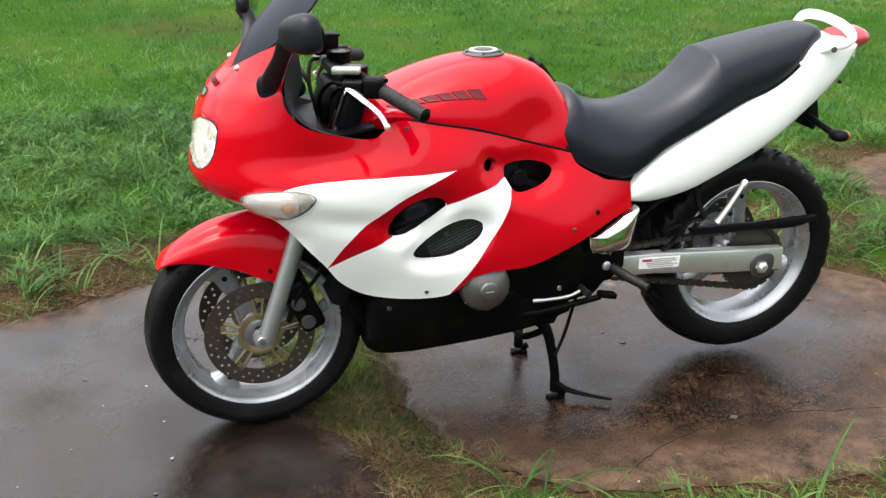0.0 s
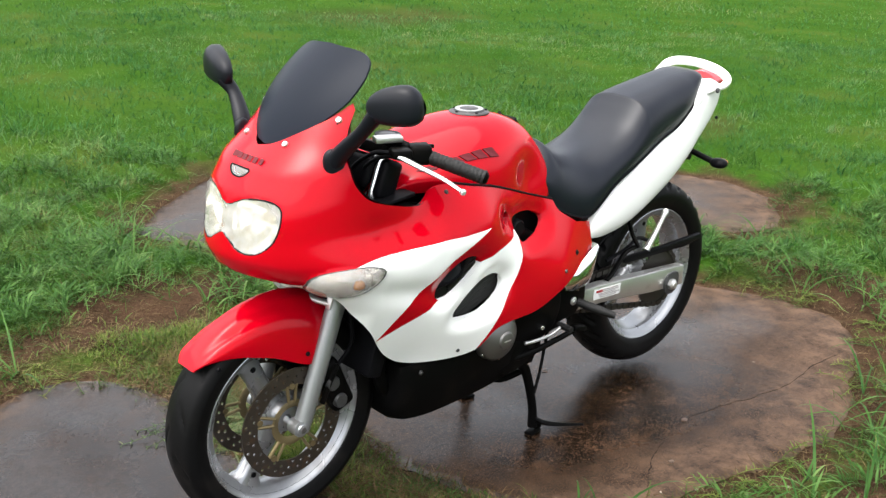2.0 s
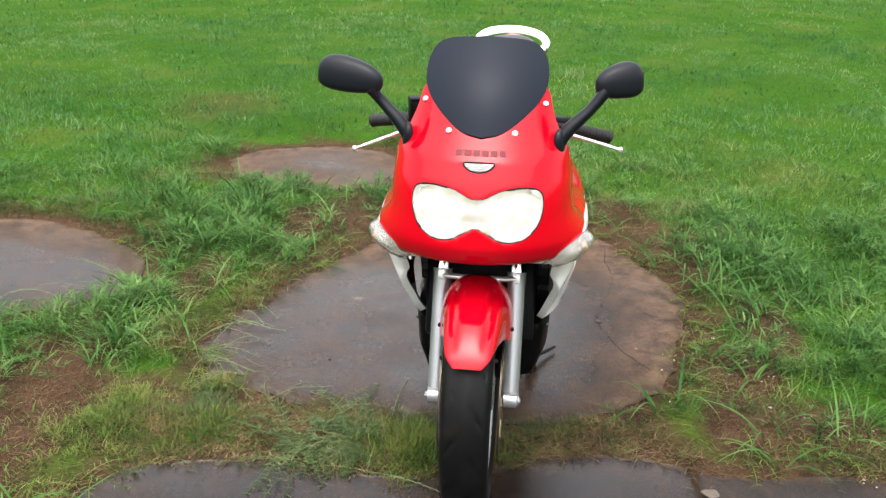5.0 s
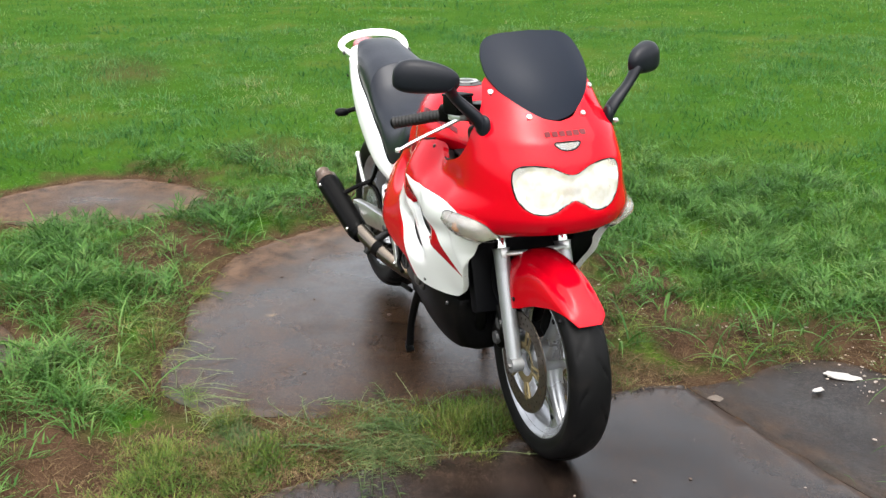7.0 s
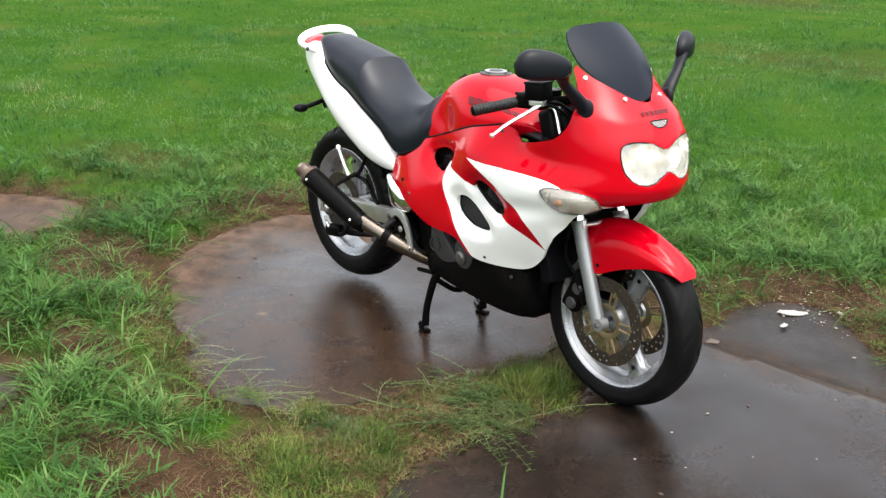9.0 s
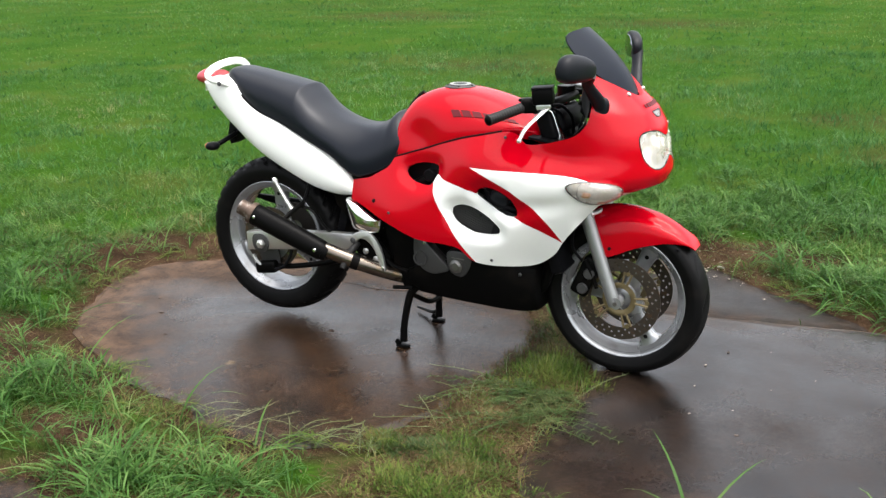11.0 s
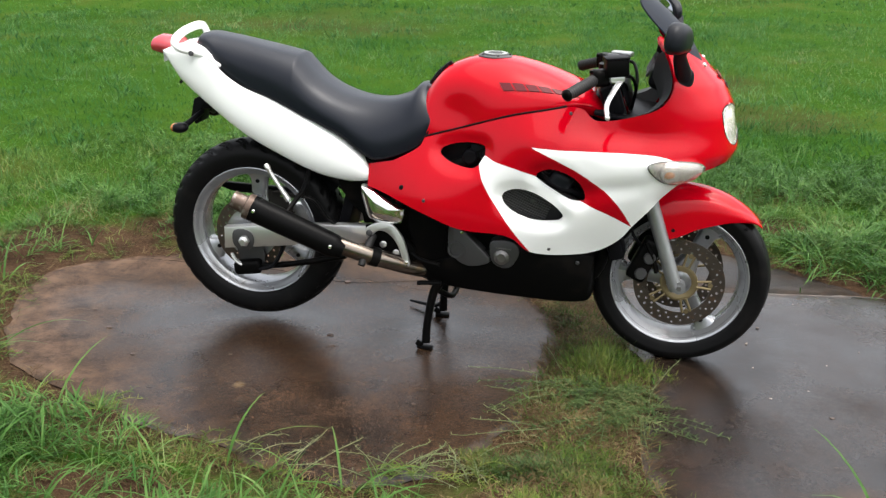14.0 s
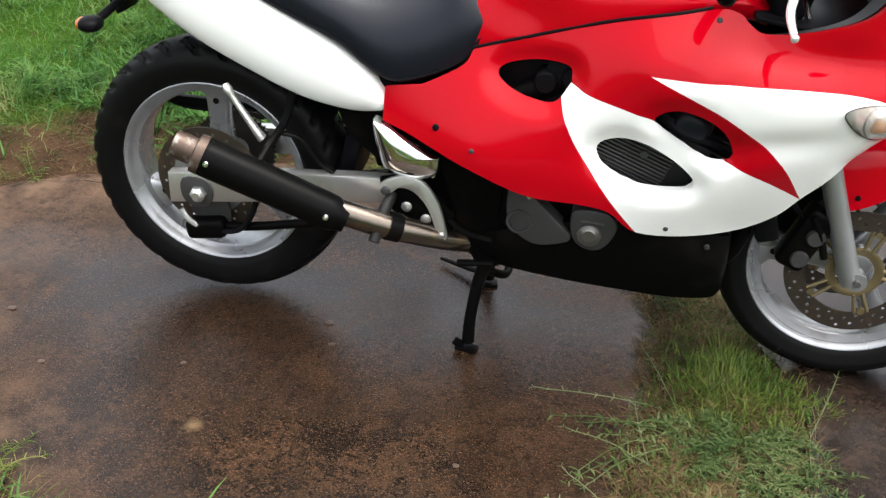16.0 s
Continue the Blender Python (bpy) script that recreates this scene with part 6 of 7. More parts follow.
CONCRETE = concrete_material("wet_stained_concrete", (.0030, .0021, .0017), (.036, .0200, .0115), (.033, .0182, .0100), (.06, .26))
GREYSLAB = concrete_material("wet_grey_concrete", (.0034, .0027, .0025), (.0160, .0105, .0080), (.0150, .0092, .0063), (.05, .22))
CRUMBLED = concrete_material("matt_crumbling_concrete", (.0055, .0046, .0042), (.017, .0135, .0115), (.014, .0105, .0085), (.25, .45), .5)
for k, label in (("under", "round worn concrete pad, wet and stained brown"), ("front", "broad wet grey-brown concrete slab"), ("broken", "dark crumbling concrete slab with a cracked joint"),
                 ("back", "worn wet concrete pad half grown over"), ("far", "pale worn concrete pad in the grass")):
    o = OUTLINES[k]
    co, tri = mesh_flat(o, [], .045)
    d = away(co, o)
    z = .004 * (value_noise(co[:, 0], co[:, 1], .35) - .5) + .0018 * (value_noise(co[:, 0], co[:, 1], .05) - .5) - .006 * np.exp(-d / .008)
    if k == "broken":
        z = z - .006 + .010 * (value_noise(co[:, 0], co[:, 1], .16) - .5)
    n = len(co)
    edges = {}
    for t in tri:
        for i in range(3):
            edges.setdefault(frozenset((t[i], t[(i + 1) % 3])), []).append((t[i], t[(i + 1) % 3]))
    up = [tuple(t) if np.cross(co[t[1]] - co[t[0]], co[t[2]] - co[t[0]]) > 0 else tuple(t[::-1]) for t in tri]
    faces = [tuple(map(int, t)) for t in up] + [tuple(map(int, (e[0][0], e[0][1], e[0][1] + n, e[0][0] + n))) for e in edges.values() if len(e) == 1]
    me = bpy.data.meshes.new("pavement")
    me.from_pydata(np.vstack([np.c_[co, z], np.c_[co, np.full(n, -.08)]]).tolist(), [], faces)
    me.update()
    me.shade_smooth()
    me.attributes.new("rim", "FLOAT", "POINT").data.foreach_set("value", np.r_[np.clip(1 - d / (.08 + .20 * value_noise(co[:, 0], co[:, 1], .30) + .36 * np.clip(.15 - co[:, 0] * 1.8, 0, 1) + .18 * np.clip(co[:, 1] * 4 - 1, 0, 1) * (co[:, 0] < 1)), 0, 1) * np.clip(.26 + np.clip(.05 - co[:, 0], 0, 1) * 1.3 + np.clip(co[:, 1] - .25, 0, 1) * 2.2 * (co[:, 0] < 1.1) + np.clip(co[:, 0] - 1.6, 0, 1) * 2 * (co[:, 1] < .2), 0, 1), np.ones(n)].astype(np.float32))
    # rain water stands in the middle of the slabs and thins out towards the trodden sides
    side = np.abs(co[:, 1] - .02 + .10 * (value_noise(co[:, 0], co[:, 1], .4) - .5)) / .46 if k == "under" else np.zeros(n)
    pool = np.clip(1.25 - .75 * side ** 2, .75, 1) * (np.clip(1 - (co[:, 1] - .02) * 2.4, .14, 1) if k == "under" else 1) * np.clip(.55 + .9 * value_noise(co[:, 0] + 3, co[:, 1], .16), .6, 1)
    if k in ("back", "far"):
        pool = pool * .45
    me.attributes.new("pool", "FLOAT", "POINT").data.foreach_set("value", np.r_[pool, np.zeros(n)].astype(np.float32))
    me.materials.append({"front": GREYSLAB, "broken": CRUMBLED}.get(k, CONCRETE))
    tagged(new("pavement", me), label, "concrete pad", kind="structure")


def slab_height(x, y):
    return .004 * (value_noise(x, y, .35) - .5) + .0018 * (value_noise(x, y, .05) - .5)


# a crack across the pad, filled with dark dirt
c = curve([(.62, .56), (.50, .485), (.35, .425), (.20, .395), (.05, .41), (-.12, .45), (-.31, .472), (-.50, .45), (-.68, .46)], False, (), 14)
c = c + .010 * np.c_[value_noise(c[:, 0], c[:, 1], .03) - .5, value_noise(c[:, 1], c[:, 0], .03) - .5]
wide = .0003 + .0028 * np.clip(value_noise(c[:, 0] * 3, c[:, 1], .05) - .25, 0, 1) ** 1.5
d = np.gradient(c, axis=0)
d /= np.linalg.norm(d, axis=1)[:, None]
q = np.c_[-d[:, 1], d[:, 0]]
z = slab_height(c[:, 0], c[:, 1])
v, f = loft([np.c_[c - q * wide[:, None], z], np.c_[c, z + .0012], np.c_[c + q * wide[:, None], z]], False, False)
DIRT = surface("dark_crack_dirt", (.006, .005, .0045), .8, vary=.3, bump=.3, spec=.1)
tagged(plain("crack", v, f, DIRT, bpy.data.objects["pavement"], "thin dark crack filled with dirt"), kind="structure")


# ---- grass ----
def leaf_material(name, stops, rough=.42, through=.3, own=.35, clump=.35, spec=.12):
    """Leaves: a colour ramp driven by each leaf's own chance, by its clump and by wide patches of the yard."""
    m = bpy.data.materials.new(name)
    m.use_nodes = True
    n, l = m.node_tree.nodes, m.node_tree.links
    b = n["Principled BSDF"]
    g = n.new("ShaderNodeNewGeometry")
    r = n.new("ShaderNodeValToRGB")
    while len(r.color_ramp.elements) < len(stops):
        r.color_ramp.elements.new(.5)
    for e, (p, c) in zip(r.color_ramp.elements, stops):
        e.position, e.color = p, (*c, 1)
    at = n.new("ShaderNodeTexCoord")
    total = None
    for scale, detail, low, high, weight in ((None, 0, 0, 1, own), (.5, 5, .34, .66, 1 - own - clump), (7.0, 3, .33, .67, clump)):
        shift = n.new("ShaderNodeMapRange")
        shift.inputs["From Min"].default_value, shift.inputs["From Max"].default_value, shift.inputs["To Max"].default_value = low, high, weight
        if scale is None:
            l.new(g.outputs["Random Per Island"], shift.inputs["Value"])
        else:
            patch = n.new("ShaderNodeTexNoise")
            patch.inputs["Scale"].default_value, patch.inputs["Detail"].default_value = scale, detail
            l.new(at.outputs["Object"], patch.inputs["Vector"])
            l.new(patch.outputs["Fac"], shift.inputs["Value"])
        if total is None:
            total = shift.outputs["Result"]
        else:
            add = n.new("ShaderNodeMath")
            l.new(total, add.inputs[0])
            l.new(shift.outputs["Result"], add.inputs[1])
            total = add.outputs[0]
    l.new(total, r.inputs["Fac"])
    l.new(r.outputs["Color"], b.inputs["Base Color"])
    b.inputs["Roughness"].default_value = rough
    b.inputs["Specular IOR Level"].default_value = spec
    t = n.new("ShaderNodeBsdfTranslucent")
    l.new(r.outputs["Color"], t.inputs["Color"])
    mix = n.new("ShaderNodeMixShader")
    mix.inputs["Fac"].default_value = through
    l.new(b.outputs["BSDF"], mix.inputs[1])
    l.new(t.outputs["BSDF"], mix.inputs[2])
    l.new(mix.outputs["Shader"], n["Material Output"].inputs["Surface"])
    return m


TURF = leaf_material("short_turf", ((.0, (.008, .025, .005)), (.30, (.023, .072, .013)), (.55, (.053, .122, .025)), (.75, (.102, .160, .042)), (.90, (.155, .160, .060)), (1.0, (.21, .172, .085))), .5, .3, .35, .35, .05)
WEED = leaf_material("broad_weed_grass", ((.0, (.009, .033, .006)), (.35, (.028, .083, .015)), (.65, (.065, .142, .031)), (.85, (.120, .190, .056)), (1.0, (.19, .235, .100))), .42, .3, .4, .3, .10)
STRAW = leaf_material("dry_straw", ((.0, (.026, .016, .008)), (.4, (.060, .038, .019)), (.75, (.110, .076, .038)), (1.0, (.19, .145, .080))), .7, .1, .6, .3, .08)
STRIP = leaf_material("yellowing_tuft_grass", ((.0, (.007, .019, .004)), (.30, (.022, .056, .009)), (.50, (.052, .092, .017)), (.68, (.098, .114, .028)), (.82, (.140, .105, .043)), (1.0, (.21, .145, .072))))
TUFT = leaf_material("green_tuft_grass", ((.0, (.014, .034, .006)), (.30, (.044, .086, .014)), (.55, (.090, .138, .024)), (.80, (.150, .168, .044)), (1.0, (.22, .165, .075))), .45, .3, .5, .3, .10)
LAWN = leaf_material("mown_lawn", ((.0, (.012, .047, .014)), (.28, (.026, .085, .025)), (.50, (.050, .126, .042)), (.68, (.092, .163, .062)), (.86, (.155, .179, .080)), (1.0, (.21, .172, .095))), .7, .3, .16, .42, .015)
SPRIG = leaf_material("blue_green_sprigs", ((.0, (.012, .028, .008)), (.35, (.032, .062, .017)), (.65, (.068, .102, .032)), (.88, (.125, .138, .058)), (1.0, (.20, .165, .085))), .42, .25, .5, .3, .18)
RUNNER = leaf_material("pale_runner_grass", ((.0, (.040, .070, .022)), (.5, (.105, .135, .060)), (1.0, (.20, .20, .12))), .5, .15)


def floor_at(x, y):
    """The height of the soil, or of the concrete, at a place."""
    z = ground_height(x, y, slab_distance(x, y))
    return np.where(z < -.004, 0, z)


def mesh_of(name, co, tris, material, label):
    me = bpy.data.meshes.new(name)
    me.vertices.add(len(co))
    me.vertices.foreach_set("co", co.astype(np.float32).ravel())
    me.loops.add(tris.size)
    me.loops.foreach_set("vertex_index", tris.astype(np.int32).ravel())
    me.polygons.add(len(tris))
    me.polygons.foreach_set("loop_start", np.arange(len(tris), dtype=np.int32) * 3)
    me.polygons.foreach_set("loop_total", np.full(len(tris), 3, np.int32))
    me.update(calc_edges=True)
    me.shade_smooth()
    me.materials.append(material)
    return tagged(new(name, me), label, "grass", kind="stuff")


def leaf_shapes(root, heading, tilt, length, width, droop, segments, least=None):
    """Tapered leaves that leave the root at tilt from upright and bend over by droop towards the tip; least: the height they rest on."""
    n = len(root)
    away_x, away_y = np.cos(heading), np.sin(heading)
    turn = heading + np.pi / 2 + rng.normal(0, .45, n)
    ax, ay = np.cos(turn), np.sin(turn)
    p, rows = root.astype(float).copy(), []
    step = length / segments
    for k in range(segments + 1):
        t = k / segments
        if k < segments:
            w = width * min(1, .55 + 1.6 * t) * (1 - t) ** .6
            rows.append(np.stack([p[:, 0] - ax * w, p[:, 1] - ay * w, p[:, 2]], -1))
            rows.append(np.stack([p[:, 0] + ax * w, p[:, 1] + ay * w, p[:, 2]], -1))
            a = tilt + droop * (t + .5 / segments)
            p[:, 0] += step * np.sin(a) * away_x
            p[:, 1] += step * np.sin(a) * away_y
            p[:, 2] += step * np.cos(a)
            if least is not None:
                p[:, 2] = np.maximum(p[:, 2], least)
        else:
            rows.append(p.copy())
    co = np.stack(rows, 1).reshape(-1, 3)
    base = (np.arange(n) * (2 * segments + 1))[:, None]
    tris = []
    for k in range(segments - 1):
        tris += [base + np.array([[2 * k, 2 * k + 1, 2 * k + 3]]), base + np.array([[2 * k, 2 * k + 3, 2 * k + 2]])]
    tris.append(base + np.array([[2 * segments - 2, 2 * segments - 1, 2 * segments]]))
    return co, np.concatenate(tris)


def blades(name, x, y, length, width, tilt, droop, segments, material, label, heading=None, lift=0.0):
    """Many leaves that grow from the ground, in one mesh."""
    z = floor_at(x, y) + lift
    heading = rng.random(len(x)) * 2 * np.pi if heading is None else heading
    co, tris = leaf_shapes(np.stack([x, y, z - .003], -1), heading, tilt, length, width, droop, segments, z + .002)
    return mesh_of(name, co, tris, material, label)


def seen(x, y):
    """The part of the yard that lies within sight of the way round the motorcycle."""
    return x < 3.3 + .28 * np.abs(y)


def scatter(n, r0, r1):
    r, a = np.sqrt(rng.random(n) * (r1 * r1 - r0 * r0) + r0 * r0), rng.random(n) * 2 * np.pi
    x, y = .8 + r * np.cos(a), -.2 + r * np.sin(a)
    k = seen(x, y)
    return x[k], y[k]


def clumps(cx, cy, reps, spread):
    """Places of the leaves of each clump, the heading away from its middle, and the clump that each belongs to."""
    who = np.repeat(np.arange(len(cx)), reps)
    dx, dy = rng.normal(0, 1, len(who)) * spread, rng.normal(0, 1, len(who)) * spread
    return cx[who] + dx, cy[who] + dy, np.arctan2(dy, dx) + rng.normal(0, .7, len(who)), who


WEEDY = [(2.3, -3.4, 1.2, .9), (1.9, -2.4, .9, .8), (2.5, -1.5, .8, .35), (1.2, -1.75, .6, .35), (.55, -1.38, .55, .22), (-.2, -1.12, .45, .20), (-.55, .98, .5, .25), (.0, 1.22, .55, .28), (.55, 1.48, .6, .25),
         (1.1, 1.75, .7, .3), (2.2, 1.25, .4, .3), (2.42, .95, .25, .2), (-.9, -1.35, .5, .3), (.75, -1.30, .35, .16), (3.0, 1.6, .8, .5), (-.15, 1.9, .8, .4), (1.8, 2.2, 1.0, .4)]


def weediness(x, y):
    w = np.zeros_like(x)
    for cx, cy, rx, ry in WEEDY:
        w = np.maximum(w, np.exp(-(((x - cx) / rx) ** 2 + ((y - cy) / ry) ** 2) * 1.2))
    return w


def joint_place(x, y):
    """The narrow joint between the front slab and the broken one."""
    return (x > 1.3) & (x < 2.3) & (y > .5) & (y < .85)


def strip_place(x, y):
    """The grassy strip between the two big slabs."""
    return (x > .95) & (x < 1.50) & (y > -1.25) & (y < .75)


def nearness(x, y, r0, r1):
    """1 inside r0, 0 outside r1, with an uneven border."""
    r = np.hypot(x - .8, y + .2) + 1.6 * (value_noise(x, y, .9) - .5) + .8 * (value_noise(x, y, .25) - .5)
    return np.clip((r1 - r) / (r1 - r0), 0, 1)


# short turf, near: dense where the soil is not bare, in uneven cushions
x, y = scatter(420000, 0, 5.2)
k = rng.random(len(x)) < nearness(x, y, 2.3, 4.6)
x, y = x[k], y[k]
d = slab_distance(x, y)
b = bareness(x, y, d)
k = (d > -.02) & (~strip_place(x, y) | (rng.random(len(x)) < .12)) & (rng.random(len(x)) < (1 - .95 * b) * np.clip(2.0 * value_noise(x, y, .12) - .35, .04, 1) * np.clip(.35 + d, .35, .9))
x, y, d = x[k], y[k], d[k]
h = (.030 + .060 * rng.random(len(x))) * (.45 + 1.1 * value_noise(x, y, .17)) * np.clip(.6 + d * 1.2, .6, 1.15)
blades("short_grass", x, y, h, .0014 + .0018 * rng.random(len(x)), .15 + .7 * rng.random(len(x)), .3 + 1.3 * rng.random(len(x)), 3, TURF, "short wet green turf round the concrete pads")
# middle distance
x, y = scatter(330000, 1.6, 10)
k = (rng.random(len(x)) > nearness(x, y, 1.9, 3.8)) & (slab_distance(x, y) > .25)
x, y = x[k], y[k]
b = bareness(x, y, slab_distance(x, y))
k = rng.random(len(x)) < (1 - .85 * b) * (.35 + .65 * value_noise(x, y, .3))
x, y = x[k], y[k]
h = (.035 + .050 * rng.random(len(x))) * (.35 + .7 * value_noise(x, y, .5) + 3.0 * np.clip(value_noise(x + 5, y, .30) - .62, 0, 1) + 1.6 * np.clip(value_noise(x, y + 8, 1.1) - .6, 0, 1))
blades("lawn_grass", x, y, h, .0024 + .0022 * rng.random(len(x)), .15 + .7 * rng.random(len(x)), .3 + 1.0 * rng.random(len(x)), 2, LAWN, "uneven green lawn")
x, y = scatter(330000, 9.5, 34)
k = rng.random(len(x)) < 1 - .9 * bareness(x, y, slab_distance(x, y))
x, y = x[k], y[k]
h = (.05 + .05 * rng.random(len(x))) * (.4 + .7 * value_noise(x, y, 1.6) + 2.4 * np.clip(value_noise(x + 5, y, .8) - .62, 0, 1))
blades("far_lawn", x, y, h, .008 + .009 * rng.random(len(x)), .2 + .7 * rng.random(len(x)), .3 + .6 * rng.random(len(x)), 1, LAWN, "far green lawn")

# a dark uneven line of tall weeds far across the lawn
cx = np.linspace(-16, 6, 150) + rng.normal(0, .25, 150)
cy = 36.5 - .22 * cx * .9 + rng.normal(0, .5, 150)
k = value_noise(cx, cy, 1.6) > .36
x, y, out, who = clumps(cx[k], cy[k], 30, .16)
blades("far_weeds", x, y, .16 + .26 * rng.random(len(x)), .010 + .012 * rng.random(len(x)), .1 + .7 * rng.random(len(x)), .3 + .8 * rng.random(len(x)), 2, WEED, "dark tall weeds far across the lawn", out)

# broad-bladed weeds in clumps that fall outwards
cx, cy = scatter(9500, 0, 5.4)
k = rng.random(len(cx)) < nearness(cx, cy, 2.6, 5.0)
cx, cy = cx[k], cy[k]
d, w = slab_distance(cx, cy), weediness(cx, cy)
k = (d > .06) & ~strip_place(cx, cy) & (rng.random(len(cx)) < .16 + .85 * w) & (bareness(cx, cy, d) < .80)
cx, cy, w = cx[k], cy[k], w[k]
size = .5 + .65 * w * (.4 + rng.random(len(cx)))
x, y, out, who = clumps(cx, cy, (5 + 15 * w * rng.random(len(cx)) + 4).astype(int), .030)
k = slab_distance(x, y) > .02
x, y, out, s = x[k], y[k], out[k], size[who][k]
blades("tall_weeds", x, y, (.07 + .20 * rng.random(len(x)) ** 1.6) * s, (.0016 + .0034 * rng.random(len(x)) ** 2) * (.7 + .4 * s), .2 + .8 * rng.random(len(x)), .8 + 1.6 * rng.random(len(x)), 5, WEED, "tall broad-bladed weeds in drooping clumps", out)
cx, cy = scatter(5200, 3.5, 11)
k = rng.random(len(cx)) < np.clip((value_noise(cx, cy, 1.3) - .45) * 3, .06, 1)
x, y, out, who = clumps(cx[k], cy[k], rng.integers(5, 14, k.sum()), .045)
blades("lawn_weeds", x, y, .05 + .07 * rng.random(len(x)), .0030 + .0030 * rng.random(len(x)), .2 + .7 * rng.random(len(x)), .5 + 1.2 * rng.random(len(x)), 3, LAWN, "scattered weed clumps in the lawn", out)
# a few long arching leaves along the edges of the pads
cx, cy = scatter(1500, 0, 2.6)
d = slab_distance(cx, cy)
k = (d > .03) & (d < .30) & ~strip_place(cx, cy) & (rng.random(len(cx)) < .25 + .6 * weediness(cx, cy))
x, y, out, who = clumps(cx[k], cy[k], rng.integers(3, 7, k.sum()), .012)
blades("arching_leaves", x, y, .16 + .22 * rng.random(len(x)), .0030 + .0028 * rng.random(len(x)), .3 + .6 * rng.random(len(x)), 1.0 + 1.2 * rng.random(len(x)), 7, WEED, "long arching leaves at the edges of the slabs", out)
# a few pale clumps that hang over the far edge of the front slab
cx, cy = np.array([2.08, 2.30, 2.20, 2.40, 2.50]), np.array([1.06, .86, .97, .84, .95])
x, y, out, who = clumps(cx, cy, 26, .030)
blades("overhanging_weeds", x, y, .12 + .20 * rng.random(len(x)), .0030 + .0030 * rng.random(len(x)), .3 + .7 * rng.random(len(x)), 1.0 + 1.2 * rng.random(len(x)), 7, WEED, "pale weeds hanging over the edge of the slab", out)


def sprawl(name, cx, cy, stems, length, leaf, material, label, aim=None, low=False, broad=1.0):
    """Plants whose stems creep outwards, with short leaves to both sides of each stem."""
    who = np.repeat(np.arange(len(cx)), stems)
    n = len(who)
    a = rng.random(n) * 2 * np.pi if aim is None else aim[who] + rng.normal(0, .75, n)
    bend = rng.normal(0, .5, n)
    reach = (length[0] + (length[1] - length[0]) * rng.random(n))
    rise = (.006 + .020 * rng.random(n)) if low else (.02 + .07 * rng.random(n))
    joints = 9
    line = []
    px, py = cx[who] + rng.normal(0, .012, n), cy[who] + rng.normal(0, .012, n)
    for k in range(joints):
        t = k / (joints - 1)
        line.append(np.stack([px, py, floor_at(px, py) + .003 + rise * np.sin(np.pi * min(1, t * 1.1)) ** .8], -1))
        px, py = px + reach / (joints - 1) * np.cos(a + bend * t), py + reach / (joints - 1) * np.sin(a + bend * t)
    line = np.stack(line, 1)
    side = np.stack([-np.sin(a), np.cos(a), np.zeros(n)], -1) * (.0014 if low else .0012)
    up = np.array([0, 0, .0016])
    corner = np.stack([line - side[:, None], line + side[:, None], line + up], 2).reshape(-1, 3)
    base = (np.arange(n) * joints * 3)[:, None]
    tris = []
    for k in range(joints - 1):
        for i, j in ((0, 1), (1, 2), (2, 0)):
            tris += [base + np.array([[3 * k + i, 3 * k + j, 3 * k + 3 + j]]), base + np.array([[3 * k + i, 3 * k + 3 + j, 3 * k + 3 + i]])]
    stem_tris = np.concatenate(tris)
    roots, heads, sizes = [], [], []
    for k in range(1, joints):
        for s in (-1, 1):
            roots.append(line[:, k] + rng.normal(0, .002, (n, 3)) * (1, 1, .2))
            heads.append(a + bend * k / joints + s * ((.75 if low else .35) + .6 * rng.random(n)))
            sizes.append(leaf[0] + (leaf[1] - leaf[0]) * rng.random(n))
    roots, heads, sizes = np.concatenate(roots), np.concatenate(heads), np.concatenate(sizes)
    tilt = (1.0 + .45 * rng.random(len(roots))) if low else (.5 + .7 * rng.random(len(roots)))
    co, lt = leaf_shapes(roots, heads, tilt, sizes, sizes * (.045 + .03 * rng.random(len(sizes))) * broad, .2 + .8 * rng.random(len(sizes)), 3, roots[:, 2] - .004)
    mesh_of(name, np.concatenate([corner, co]), np.concatenate([stem_tris, lt + len(corner)]), material, label)


cx, cy = scatter(2600, 0, 3.4)
d = slab_distance(cx, cy)
k = (d > .08) & ~strip_place(cx, cy) & (rng.random(len(cx)) < .10 + .45 * weediness(cx, cy) + .25 * (value_noise(cx, cy, .4) > .6))
sprawl("crabgrass", cx[k], cy[k], 6, (.07, .22), (.025, .075), WEED, "sprawling crabgrass with leafy creeping stems")
cx, cy = scatter(900, 0, 2.4)
d = slab_distance(cx, cy)
k = (d > .0) & (d < .14) & ~strip_place(cx, cy) & ~joint_place(cx, cy)
sprawl("edge_crabgrass", cx[k], cy[k], 4, (.06, .16), (.012, .035), TUFT, "low crabgrass creeping over the edges of the slabs", low=True)

# the strip between the pads: matted yellow grass, and dense green tufts beside the front wheel
def clear_of_wheel(x, y):
    return ~((x > 1.36) & (np.abs(y) < .10))


cx, cy = 1.19 + rng.normal(0, .10, 620), -.30 + rng.normal(0, .46, 620)
d = slab_distance(cx, cy)
k = strip_place(cx, cy) & (d > -.02) & clear_of_wheel(cx, cy) & (rng.random(620) < np.clip((value_noise(cx, cy, .12) - .30) * 2.6, .05, 1))
x, y, out, who = clumps(cx[k], cy[k], rng.integers(14, 34, k.sum()), .020)
blades("tuft_grass", x, y, .010 + .034 * rng.random(len(x)) ** 1.6, .0009 + .0011 * rng.random(len(x)), .5 + .9 * rng.random(len(x)), .0 + .9 * rng.random(len(x)), 3, STRIP, "fine yellow-green grass tufts between the slabs")
